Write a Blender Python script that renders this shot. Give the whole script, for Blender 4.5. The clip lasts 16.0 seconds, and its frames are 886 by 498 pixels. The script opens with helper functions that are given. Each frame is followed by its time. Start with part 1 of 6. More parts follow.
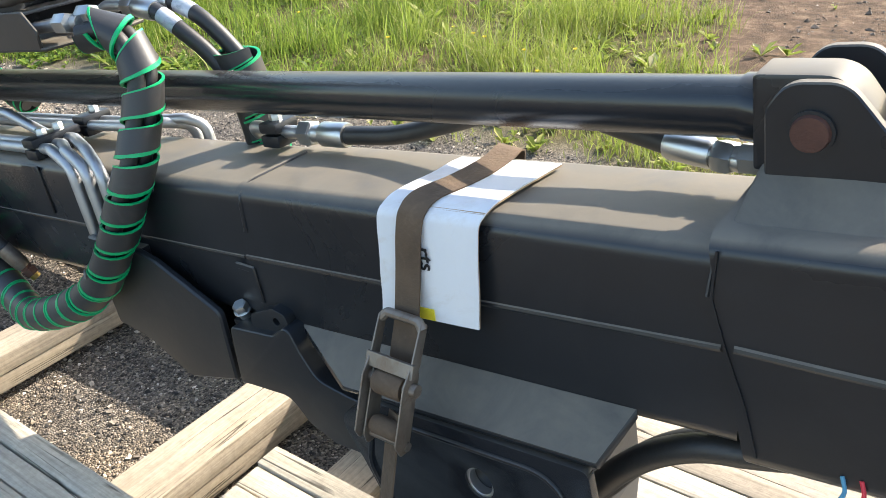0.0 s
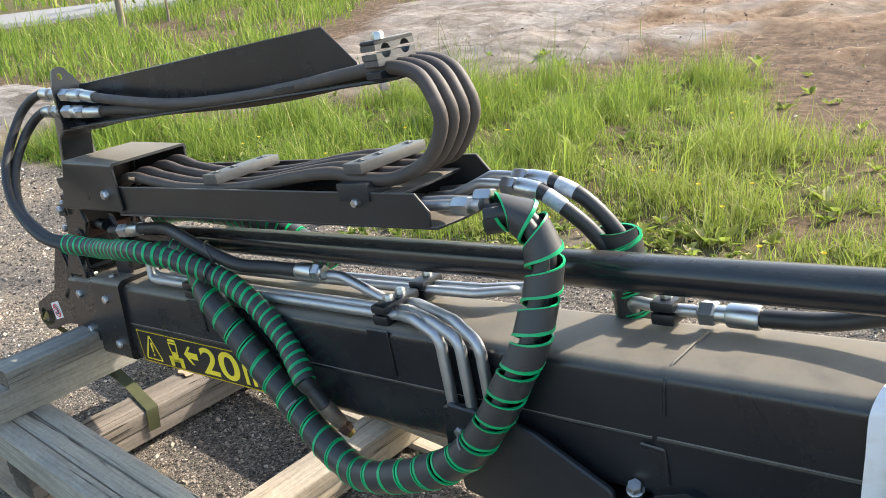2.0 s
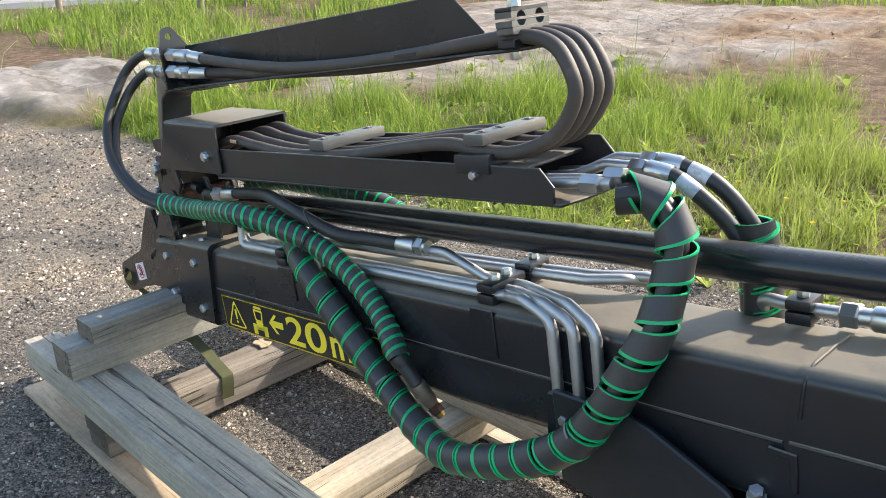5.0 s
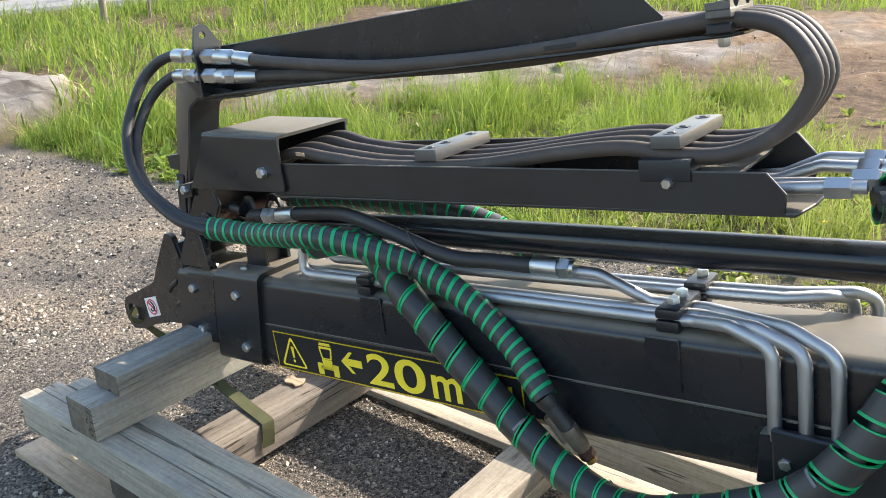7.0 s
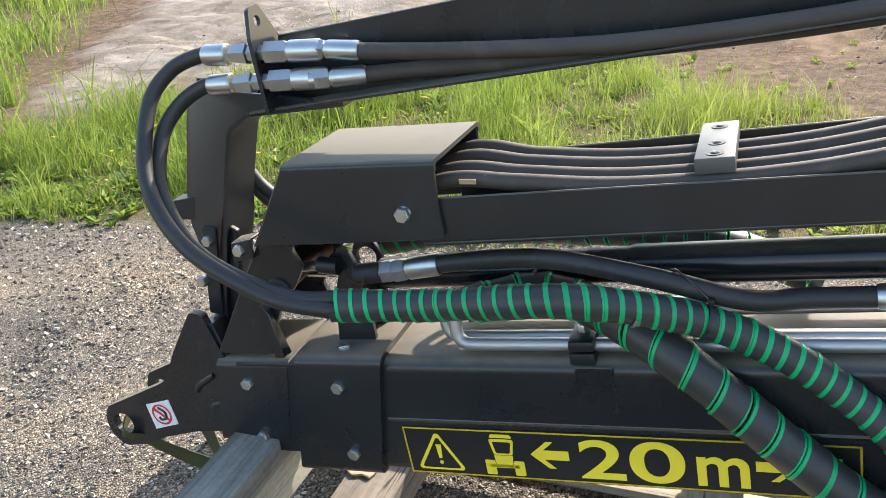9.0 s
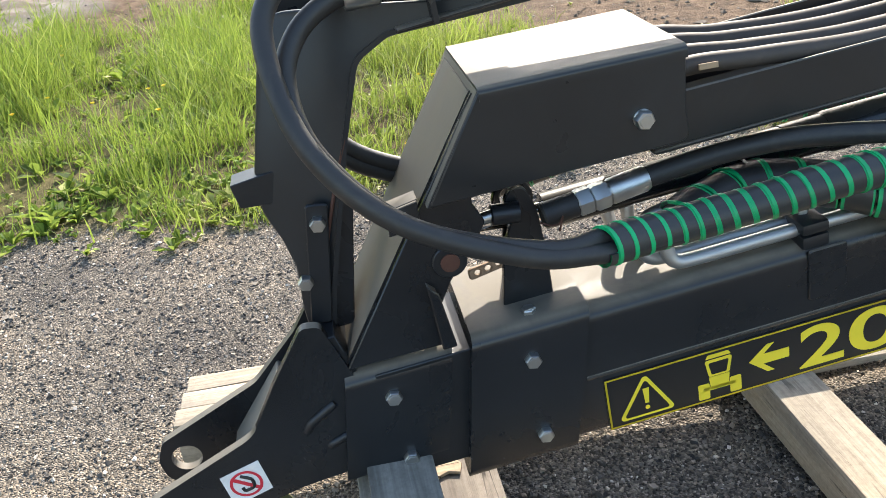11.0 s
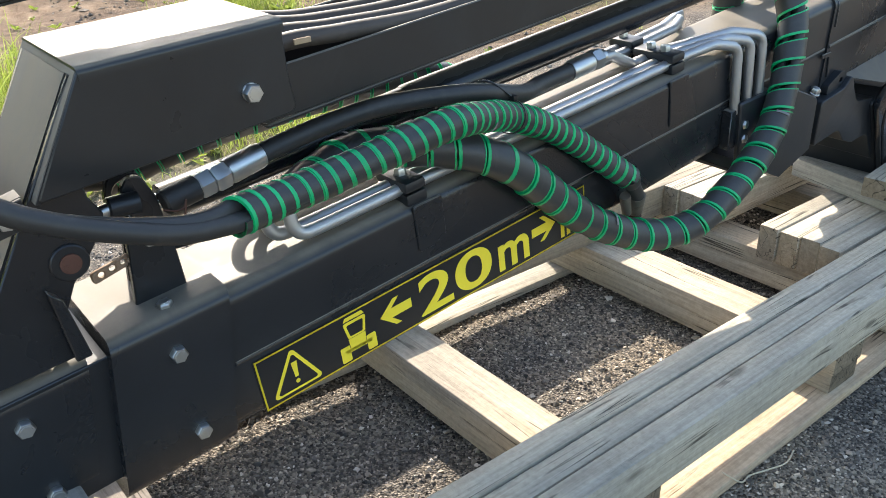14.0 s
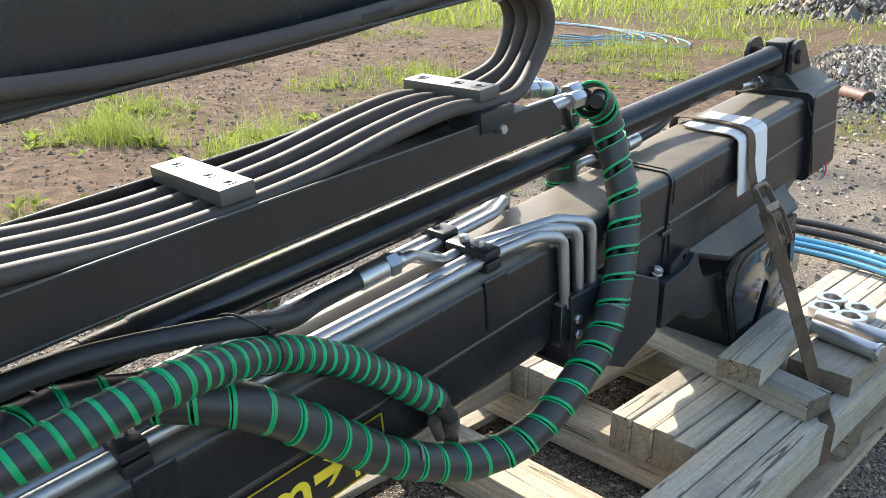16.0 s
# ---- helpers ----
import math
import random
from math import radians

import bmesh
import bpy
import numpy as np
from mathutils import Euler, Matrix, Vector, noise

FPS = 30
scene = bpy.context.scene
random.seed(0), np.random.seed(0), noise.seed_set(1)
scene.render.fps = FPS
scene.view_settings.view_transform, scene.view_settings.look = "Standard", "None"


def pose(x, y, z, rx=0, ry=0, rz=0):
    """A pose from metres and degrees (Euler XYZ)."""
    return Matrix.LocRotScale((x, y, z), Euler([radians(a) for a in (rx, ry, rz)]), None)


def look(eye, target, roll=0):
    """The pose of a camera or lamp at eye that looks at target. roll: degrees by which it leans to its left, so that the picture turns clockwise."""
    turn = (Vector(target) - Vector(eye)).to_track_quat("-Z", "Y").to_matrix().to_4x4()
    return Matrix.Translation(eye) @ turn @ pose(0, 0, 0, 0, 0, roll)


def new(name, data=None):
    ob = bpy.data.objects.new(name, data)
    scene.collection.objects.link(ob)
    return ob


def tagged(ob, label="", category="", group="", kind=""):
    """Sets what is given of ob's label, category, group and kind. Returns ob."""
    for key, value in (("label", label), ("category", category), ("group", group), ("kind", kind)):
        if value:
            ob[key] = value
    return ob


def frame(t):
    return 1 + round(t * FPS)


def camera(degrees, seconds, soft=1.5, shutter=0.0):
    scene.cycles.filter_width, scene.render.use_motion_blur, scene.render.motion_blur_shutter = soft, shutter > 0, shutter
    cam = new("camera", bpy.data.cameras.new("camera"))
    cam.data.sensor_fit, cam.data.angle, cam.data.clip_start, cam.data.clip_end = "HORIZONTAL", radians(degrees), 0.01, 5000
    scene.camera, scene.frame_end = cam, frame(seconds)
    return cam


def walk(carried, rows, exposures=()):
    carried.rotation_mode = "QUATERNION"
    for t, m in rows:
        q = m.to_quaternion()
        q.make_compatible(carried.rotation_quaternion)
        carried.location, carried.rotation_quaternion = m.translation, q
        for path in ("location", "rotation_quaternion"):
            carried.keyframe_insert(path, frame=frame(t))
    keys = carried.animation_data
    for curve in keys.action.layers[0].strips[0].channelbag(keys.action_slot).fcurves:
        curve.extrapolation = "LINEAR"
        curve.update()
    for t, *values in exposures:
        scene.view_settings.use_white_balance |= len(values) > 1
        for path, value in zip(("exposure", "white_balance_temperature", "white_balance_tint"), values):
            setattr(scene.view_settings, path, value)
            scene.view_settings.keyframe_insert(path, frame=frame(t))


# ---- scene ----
# The camera and its walk: a person walks along a forestry crane boom that lies on a timber pallet.
cam = camera(56.6, 16.0, soft=0.8)
PATH = [
    (0, (2.178, -0.612, 1.137), (1.125, 0.778, 0.157), -3.6),
    (0.5, (2.108, -0.759, 1.182), (1.012, 0.653, 0.286), -4.6),
    (1, (2.036, -0.864, 1.202), (0.9, 0.562, 0.381), -4.9),
    (1.5, (1.919, -0.872, 1.235), (0.733, 0.55, 0.48), -4.9),
    (2, (1.803, -0.863, 1.26), (0.564, 0.528, 0.531), -5.1),
    (2.5, (1.748, -0.888, 1.271), (0.456, 0.46, 0.553), -5.1),
    (3, (1.743, -0.897, 1.265), (0.412, 0.416, 0.556), -4.5),
    (3.5, (1.742, -0.903, 1.263), (0.392, 0.39, 0.55), -3.8),
    (4, (1.729, -0.907, 1.259), (0.378, 0.38, 0.54), -3.1),
    (4.2, (1.724, -0.909, 1.251), (0.376, 0.381, 0.532), -2.7),
    (6.3, (1.535, -0.964, 1.176), (0.278, 0.431, 0.487), -1.4),
    (6.5, (1.467, -1.008, 1.186), (0.233, 0.411, 0.503), -1.4),
    (7, (1.277, -1.024, 1.169), (0.12, 0.449, 0.469), -1.8),
    (7.5, (1.042, -0.983, 1.178), (-0.015, 0.555, 0.461), -2.2),
    (8, (0.841, -1.004, 1.173), (-0.094, 0.601, 0.432), -2.7),
    (8.5, (0.65, -1.015, 1.185), (-0.161, 0.649, 0.429), -3.2),
    (8.7, (0.581, -0.993, 1.17), (-0.181, 0.689, 0.403), -3.5),
    (10.8, (-0.247, -0.85, 1.079), (-0.116, 0.928, 0.174), -5.4),
    (11, (-0.297, -0.833, 1.065), (-0.07, 0.928, 0.145), -5.5),
    (11.5, (-0.432, -0.846, 1.024), (0.017, 0.855, 0.073), -5.4),
    (12, (-0.499, -0.88, 0.988), (0.109, 0.756, 0.01), -4.7),
    (12.5, (-0.508, -0.886, 0.98), (0.241, 0.686, -0.004), -3.7),
    (13, (-0.485, -0.889, 0.985), (0.39, 0.631, 0.023), -2.9),
    (13.5, (-0.435, -0.886, 1.004), (0.564, 0.575, 0.072), -1.9),
    (13.6, (-0.428, -0.878, 1.005), (0.599, 0.566, 0.078), -1.7),
    (14, (-0.361, -0.862, 1.006), (0.757, 0.541, 0.123), -1.1),
    (14.5, (-0.204, -0.83, 1.013), (1.018, 0.529, 0.2), -0.3),
    (15, (-0.094, -0.803, 1.043), (1.203, 0.529, 0.305), 0.2),
    (15.5, (-0.054, -0.779, 1.064), (1.285, 0.541, 0.382), 0.7),
    (16, (-0.042, -0.773, 1.075), (1.316, 0.549, 0.432), 0.7),
]
EXPOSURES = [(0.0, 1.56), (1.5, 1.46), (3.0, 1.4), (7.0, 1.46), (8.7, 1.53), (10.8, 1.53), (12.5, 1.68), (14.0, 1.66), (15.0, 1.47), (16.0, 1.46)]
walk(cam, [(t, look(eye, target, roll)) for t, eye, target, roll in PATH], EXPOSURES)

# ---------------------------------------------------------------- light
SUN_DIR = Vector((0.265, 0.771, 0.581)).normalized()
SUN_EL = math.asin(SUN_DIR.z)
SUN_AZ = math.atan2(SUN_DIR.x, SUN_DIR.y)
world = bpy.data.worlds.new("world")
scene.world = world
world.use_nodes = True
wn = world.node_tree.nodes
sky = wn.new("ShaderNodeTexSky")
sky.sky_type = "NISHITA"
sky.sun_disc = False
sky.sun_elevation = SUN_EL
sky.sun_rotation = SUN_AZ
sky.air_density = 1.2
sky.dust_density = 1.7
wn["Background"].inputs["Strength"].default_value = 0.15
world.node_tree.links.new(sky.outputs["Color"], wn["Background"].inputs["Color"])
sun_data = bpy.data.lights.new("sun", "SUN")
sun_data.energy = 4.1
sun_data.angle = radians(0.6)
sun_data.color = (1.0, 0.91, 0.79)
sun = new("sun", sun_data)
sun.matrix_world = look((0, 0, 0), -SUN_DIR) @ Matrix.Translation((0, 0, 30))

# ---------------------------------------------------------------- materials


def material(name):
    m = bpy.data.materials.new(name)
    m.use_nodes = True
    return m, m.node_tree.nodes, m.node_tree.links, m.node_tree.nodes["Principled BSDF"]


def ramp(nodes, links, fac, stops):
    r = nodes.new("ShaderNodeValToRGB")
    while len(r.color_ramp.elements) < len(stops):
        r.color_ramp.elements.new(0.5)
    for e, (p, c) in zip(r.color_ramp.elements, stops):
        e.position = p
        e.color = (*c, 1)
    links.new(fac, r.inputs["Fac"])
    return r.outputs["Color"]


def noise_node(nodes, links, scale, detail=4, rough=0.55, vec=None, dist=0.0):
    n = nodes.new("ShaderNodeTexNoise")
    n.inputs["Scale"].default_value = scale
    n.inputs["Detail"].default_value = detail
    n.inputs["Roughness"].default_value = rough
    n.inputs["Distortion"].default_value = dist
    if vec is not None:
        links.new(vec, n.inputs["Vector"])
    return n.outputs["Fac"]


def coords(nodes, links, kind="Object", scale=(1, 1, 1), rot=(0, 0, 0)):
    t = nodes.new("ShaderNodeTexCoord")
    m = nodes.new("ShaderNodeMapping")
    m.inputs["Scale"].default_value = scale
    m.inputs["Rotation"].default_value = rot
    links.new(t.outputs[kind], m.inputs["Vector"])
    return m.outputs["Vector"]


def math_node(nodes, links, op, a, b=None, clamp=False):
    n = nodes.new("ShaderNodeMath")
    n.operation = op
    n.use_clamp = clamp
    for i, v in enumerate((a, b)):
        if v is None:
            continue
        if isinstance(v, (int, float)):
            n.inputs[i].default_value = v
        else:
            links.new(v, n.inputs[i])
    return n.outputs[0]


def mix_color(nodes, links, fac, a, b, mode="MIX"):
    n = nodes.new("ShaderNodeMix")
    n.data_type = "RGBA"
    n.blend_type = mode
    for i, v in ((0, fac), (6, a), (7, b)):
        if isinstance(v, (int, float)):
            n.inputs[i].default_value = v
        elif isinstance(v, tuple):
            n.inputs[i].default_value = (*v, 1)
        else:
            links.new(v, n.inputs[i])
    return n.outputs[2]


def bump(nodes, links, height, strength, dist, bsdf):
    b = nodes.new("ShaderNodeBump")
    b.inputs["Strength"].default_value = strength
    b.inputs["Distance"].default_value = dist
    links.new(height, b.inputs["Height"])
    links.new(b.outputs["Normal"], bsdf.inputs["Normal"])


def simple(name, color, rough, metal=0.0, vary=0.15, scale=30.0, bump_s=0.05, rough_vary=0.1, stain=None):
    """A painted, plastic, rubber or metal surface with grain, smudges and dust."""
    m, n, l, p = material(name)
    v = coords(n, l)
    fine = noise_node(n, l, scale * 6, 3, 0.6, v)
    wide = noise_node(n, l, scale * 0.25, 5, 0.65, v, 0.6)
    dark = tuple(c * (1 - vary) for c in color)
    light = tuple(min(1, c * (1 + vary)) for c in color)
    col = ramp(n, l, wide, [(0.3, dark), (0.7, light)])
    if stain:
        dust = ramp(n, l, noise_node(n, l, scale * 0.7, 6, 0.7, v, 1.2), [(0.52, (0, 0, 0)), (0.72, (1, 1, 1))])
        col = mix_color(n, l, math_node(n, l, "MULTIPLY", dust, stain[1]), col, stain[0])
    l.new(col, p.inputs["Base Color"])
    p.inputs["Metallic"].default_value = metal
    r = math_node(n, l, "MULTIPLY", math_node(n, l, "SUBTRACT", wide, 0.5), rough_vary * 3)
    l.new(math_node(n, l, "ADD", r, rough, True), p.inputs["Roughness"])
    bump(n, l, fine, bump_s, 0.002, p)
    return m


def wood(name, tones, grain=1.0, weather=0.5, along=0):
    """Sawn timber with grain running along one axis, knots and drying cracks."""
    m, n, l, p = material(name)
    sc = [14.0, 14.0, 14.0]
    sc[along] = 0.9
    info = n.new("ShaderNodeObjectInfo")
    t = n.new("ShaderNodeTexCoord")
    add = n.new("ShaderNodeVectorMath")
    add.operation = "ADD"
    rnd = n.new("ShaderNodeCombineXYZ")
    r10 = math_node(n, l, "MULTIPLY", info.outputs["Random"], 37.0)
    for k in range(3):
        l.new(r10, rnd.inputs[k])
    l.new(t.outputs["Object"], add.inputs[0])
    l.new(rnd.outputs[0], add.inputs[1])
    mp = n.new("ShaderNodeMapping")
    mp.inputs["Scale"].default_value = sc
    l.new(add.outputs[0], mp.inputs["Vector"])
    g1 = noise_node(n, l, 1.6 * grain, 6, 0.6, mp.outputs["Vector"], 0.8)
    sc2 = [60.0, 60.0, 60.0]
    sc2[along] = 2.2
    mp2 = n.new("ShaderNodeMapping")
    mp2.inputs["Scale"].default_value = sc2
    l.new(add.outputs[0], mp2.inputs["Vector"])
    g2 = noise_node(n, l, 2.0, 5, 0.7, mp2.outputs["Vector"], 0.4)
    col = ramp(n, l, g1, [(0.2, tones[0]), (0.42, tones[1]), (0.8, tones[2])])
    streak = ramp(n, l, g2, [(0.31, (0.1, 0.09, 0.08)), (0.35, (0.78, 0.77, 0.75)), (0.5, (0.95, 0.94, 0.93)), (0.62, (1.08, 1.07, 1.05))])
    col = mix_color(n, l, 0.6, col, streak, "MULTIPLY")
    fibre_scale = [170.0, 170.0, 170.0]
    fibre_scale[along] = 6.0
    mp4 = n.new("ShaderNodeMapping")
    mp4.inputs["Scale"].default_value = fibre_scale
    l.new(add.outputs[0], mp4.inputs["Vector"])
    fibre = noise_node(n, l, 1.0, 3, 0.6, mp4.outputs["Vector"])
    col = mix_color(n, l, 0.8, col, ramp(n, l, fibre, [(0.3, (0.76, 0.755, 0.75)), (0.6, (1.07, 1.07, 1.07))]), "MULTIPLY")
    crack_scale = [26.0, 26.0, 26.0]
    crack_scale[along] = 0.7
    mp5 = n.new("ShaderNodeMapping")
    mp5.inputs["Scale"].default_value = crack_scale
    l.new(add.outputs[0], mp5.inputs["Vector"])
    drift = noise_node(n, l, 1.0, 2, 0.5, mp5.outputs["Vector"], 0.3)
    split = ramp(n, l, math_node(n, l, "ABSOLUTE", math_node(n, l, "SUBTRACT", drift, 0.5)), [(0.004, (1, 1, 1)), (0.011, (0, 0, 0))])
    some = ramp(n, l, noise_node(n, l, 5.0, 2, 0.5, add.outputs[0]), [(0.5, (0, 0, 0)), (0.56, (0.85, 0.85, 0.85))])
    split = math_node(n, l, "MULTIPLY", split, some)
    col = mix_color(n, l, split, col, tuple(c * 0.22 for c in tones[0]))
    face = n.new("ShaderNodeSeparateXYZ")
    l.new(t.outputs["Normal"], face.inputs[0])
    end = math_node(n, l, "GREATER_THAN", math_node(n, l, "ABSOLUTE", face.outputs[along]), 0.8)
    col = mix_color(n, l, end, col, mix_color(n, l, 1.0, col, (0.5, 0.46, 0.42), "MULTIPLY"))
    speck = noise_node(n, l, 90, 3, 0.7, add.outputs[0])
    col = mix_color(n, l, 0.5, col, ramp(n, l, speck, [(0.3, (0.7, 0.69, 0.68)), (0.6, (1.1, 1.1, 1.1))]), "MULTIPLY")
    vor = n.new("ShaderNodeTexVoronoi")
    vor.inputs["Scale"].default_value = 1.0
    mp3 = n.new("ShaderNodeMapping")
    s3 = [7.0, 7.0, 7.0]
    s3[along] = 2.6
    mp3.inputs["Scale"].default_value = s3
    l.new(add.outputs[0], mp3.inputs["Vector"])
    l.new(mp3.outputs["Vector"], vor.inputs["Vector"])
    knot = ramp(n, l, vor.outputs["Distance"], [(0.035, (1, 1, 1)), (0.08, (0, 0, 0))])
    col = mix_color(n, l, math_node(n, l, "MULTIPLY", knot, 0.7), col, tuple(c * 0.35 for c in tones[0]))
    big = noise_node(n, l, 2.5, 4, 0.6, add.outputs[0])
    grey = ramp(n, l, big, [(0.32, (0.64, 0.65, 0.68)), (0.5, (0.98, 0.97, 0.95)), (0.7, (1.22, 1.16, 1.06))])
    col = mix_color(n, l, weather, col, grey, "MULTIPLY")
    tone = math_node(n, l, "ADD", math_node(n, l, "MULTIPLY", info.outputs["Random"], 0.3), 0.85)
    bc = n.new("ShaderNodeHueSaturation")
    l.new(tone, bc.inputs["Value"])
    l.new(col, bc.inputs["Color"])
    l.new(bc.outputs[0], p.inputs["Base Color"])
    p.inputs["Roughness"].default_value = 0.82
    p.inputs["Specular IOR Level"].default_value = 0.25
    h = math_node(n, l, "ADD", math_node(n, l, "MULTIPLY", g2, 0.7), math_node(n, l, "MULTIPLY", g1, 0.3))
    h = math_node(n, l, "SUBTRACT", h, math_node(n, l, "MULTIPLY", split, 0.6))
    bump(n, l, h, 0.55, 0.004, p)
    return m


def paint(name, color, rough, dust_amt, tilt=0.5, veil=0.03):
    """Satin black paint with fine dust lying on the faces that look up; veil tints every face."""
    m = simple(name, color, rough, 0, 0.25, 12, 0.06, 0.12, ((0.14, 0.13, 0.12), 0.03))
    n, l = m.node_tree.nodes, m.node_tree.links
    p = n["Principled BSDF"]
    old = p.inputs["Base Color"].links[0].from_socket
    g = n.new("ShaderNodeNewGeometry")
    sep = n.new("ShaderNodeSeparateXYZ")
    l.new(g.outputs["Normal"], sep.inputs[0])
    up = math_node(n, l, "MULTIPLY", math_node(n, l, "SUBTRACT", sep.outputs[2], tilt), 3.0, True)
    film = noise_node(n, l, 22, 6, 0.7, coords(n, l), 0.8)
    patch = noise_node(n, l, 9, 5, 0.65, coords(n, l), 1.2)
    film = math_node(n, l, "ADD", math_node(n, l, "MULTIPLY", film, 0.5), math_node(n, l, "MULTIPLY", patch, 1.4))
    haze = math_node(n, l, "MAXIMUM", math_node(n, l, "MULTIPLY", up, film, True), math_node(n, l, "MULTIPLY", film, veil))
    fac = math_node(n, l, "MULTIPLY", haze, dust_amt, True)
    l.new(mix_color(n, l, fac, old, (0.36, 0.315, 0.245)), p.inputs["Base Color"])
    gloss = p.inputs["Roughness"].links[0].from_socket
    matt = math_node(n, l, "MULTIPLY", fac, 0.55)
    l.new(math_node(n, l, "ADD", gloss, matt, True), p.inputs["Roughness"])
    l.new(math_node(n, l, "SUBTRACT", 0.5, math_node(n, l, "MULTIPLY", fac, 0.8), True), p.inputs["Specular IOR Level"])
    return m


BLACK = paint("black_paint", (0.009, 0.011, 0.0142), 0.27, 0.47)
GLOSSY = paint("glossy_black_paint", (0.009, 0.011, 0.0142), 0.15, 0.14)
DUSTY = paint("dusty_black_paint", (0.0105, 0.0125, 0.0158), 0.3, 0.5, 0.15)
# Extra veil and a lighter base put a grey sheen of reflected sky into the colour.
TRAY = paint("tray_paint_sheen", (0.0125, 0.014, 0.0165), 0.3, 0.47, 0.5, 0.055)
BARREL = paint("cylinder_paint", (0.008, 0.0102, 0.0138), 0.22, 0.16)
BLACK2 = simple("black_paint_matt", (0.0105, 0.0125, 0.0155), 0.4, 0, 0.25, 14, 0.08, 0.1, ((0.15, 0.13, 0.1), 0.06))
RUBBER = simple("black_rubber", (0.024, 0.023, 0.022), 0.5, 0, 0.25, 25, 0.12, 0.12, ((0.16, 0.13, 0.1), 0.12))
RUBBER_BROWN = simple("dusty_rubber", (0.06, 0.047, 0.038), 0.66, 0, 0.25, 20, 0.1, 0.1, ((0.2, 0.16, 0.12), 0.2))
WRAP = simple("wrap_plastic", (0.035, 0.034, 0.033), 0.47, 0, 0.2, 25, 0.08, 0.1, ((0.16, 0.14, 0.12), 0.14))
GREEN = simple("green_plastic", (0.0, 0.36, 0.12), 0.42, 0, 0.2, 30, 0.04, 0.1)
ZINC = simple("zinc_plated_steel", (0.52, 0.53, 0.52), 0.35, 1.0, 0.1, 25, 0.05, 0.14, ((0.3, 0.27, 0.22), 0.18))
STEEL = simple("steel_tube", (0.45, 0.455, 0.46), 0.48, 0.95, 0.1, 16, 0.03, 0.14, ((0.3, 0.28, 0.25), 0.15))
ALU = simple("grey_clamp", (0.11, 0.11, 0.108), 0.42, 0.5, 0.12, 25, 0.08, 0.1, ((0.3, 0.26, 0.2), 0.2))
CHROME = simple("chrome", (0.75, 0.75, 0.75), 0.1, 1.0, 0.04, 20, 0.0, 0.05)
YELLOW = simple("yellow_vinyl", (0.8, 0.64, 0.035), 0.45, 0, 0.06, 30, 0.02, 0.06)
PRINT = simple("grey_print", (0.17, 0.17, 0.17), 0.6, 0, 0.3, 60, 0.02, 0.05)
STICKER = simple("black_vinyl", (0.012, 0.012, 0.013), 0.3, 0, 0.1, 30, 0.02, 0.06)
WHITE = simple("white_vinyl", (0.78, 0.77, 0.75), 0.45, 0, 0.05, 30, 0.02, 0.06, ((0.4, 0.36, 0.3), 0.25))
LABEL = simple("pale_label", (0.42, 0.44, 0.47), 0.5, 0, 0.3, 90, 0.02, 0.06, ((0.06, 0.06, 0.07), 0.8))
RED = simple("red_vinyl", (0.62, 0.03, 0.05), 0.45, 0, 0.08, 30, 0.02, 0.06)
CARD = simple("white_cardboard", (0.72, 0.71, 0.7), 0.75, 0, 0.04, 20, 0.1, 0.04, ((0.5, 0.4, 0.28), 0.35))
CARD_EDGE = simple("brown_cardboard", (0.4, 0.28, 0.17), 0.85, 0, 0.15, 60, 0.2, 0.04)
STRAP = simple("brown_webbing", (0.105, 0.068, 0.04), 0.9, 0, 0.35, 40, 0.4, 0.04, ((0.21, 0.14, 0.085), 0.35))
RUST = simple("rusty_steel", (0.22, 0.185, 0.15), 0.48, 0.7, 0.35, 40, 0.25, 0.12, ((0.13, 0.07, 0.035), 0.6))
RUST_DARK = simple("rusty_pin", (0.09, 0.04, 0.028), 0.6, 0.3, 0.4, 60, 0.3, 0.1)
RUST_LIGHT = simple("rust_stained_steel", (0.3, 0.2, 0.13), 0.7, 0.2, 0.4, 60, 0.2, 0.1, ((0.1, 0.045, 0.025), 0.5))
STRAW = simple("dry_straw", (0.5, 0.43, 0.3), 0.8, 0, 0.2, 60, 0.05, 0.05)
BRASS = simple("dull_brass", (0.36, 0.25, 0.08), 0.45, 0.8, 0.3, 40, 0.1, 0.1, ((0.1, 0.07, 0.03), 0.4))
OLIVE = simple("olive_webbing", (0.06, 0.064, 0.022), 0.85, 0, 0.3, 40, 0.25, 0.04)
BUSH_STEEL = simple("turned_steel", (0.5, 0.49, 0.47), 0.32, 0.9, 0.1, 30, 0.04, 0.1)
BLUE = simple("blue_plastic", (0.08, 0.28, 0.42), 0.4, 0, 0.15, 20, 0.03, 0.08, ((0.3, 0.28, 0.25), 0.2))
WOOD_GREY = wood("weathered_wood_x", ((0.285, 0.255, 0.2), (0.445, 0.403, 0.325), (0.58, 0.53, 0.435)), 1, 0.7, 0)
WOOD_FRESH = wood("fresh_wood_x", ((0.27, 0.2, 0.13), (0.4, 0.31, 0.215), (0.5, 0.41, 0.3)), 1, 0.7, 0)
WOOD_GREY_Y = wood("weathered_wood_y", ((0.13, 0.12, 0.102), (0.28, 0.262, 0.225), (0.42, 0.395, 0.34)), 1, 0.6, 1)
WOOD_DARK = wood("dark_wood_y", ((0.1, 0.085, 0.07), (0.19, 0.165, 0.14), (0.28, 0.25, 0.21)), 1, 0.6, 1)
WOOD_Y = wood("pale_wood_y", ((0.2, 0.168, 0.122), (0.355, 0.302, 0.225), (0.48, 0.417, 0.323)), 1, 0.6, 1)
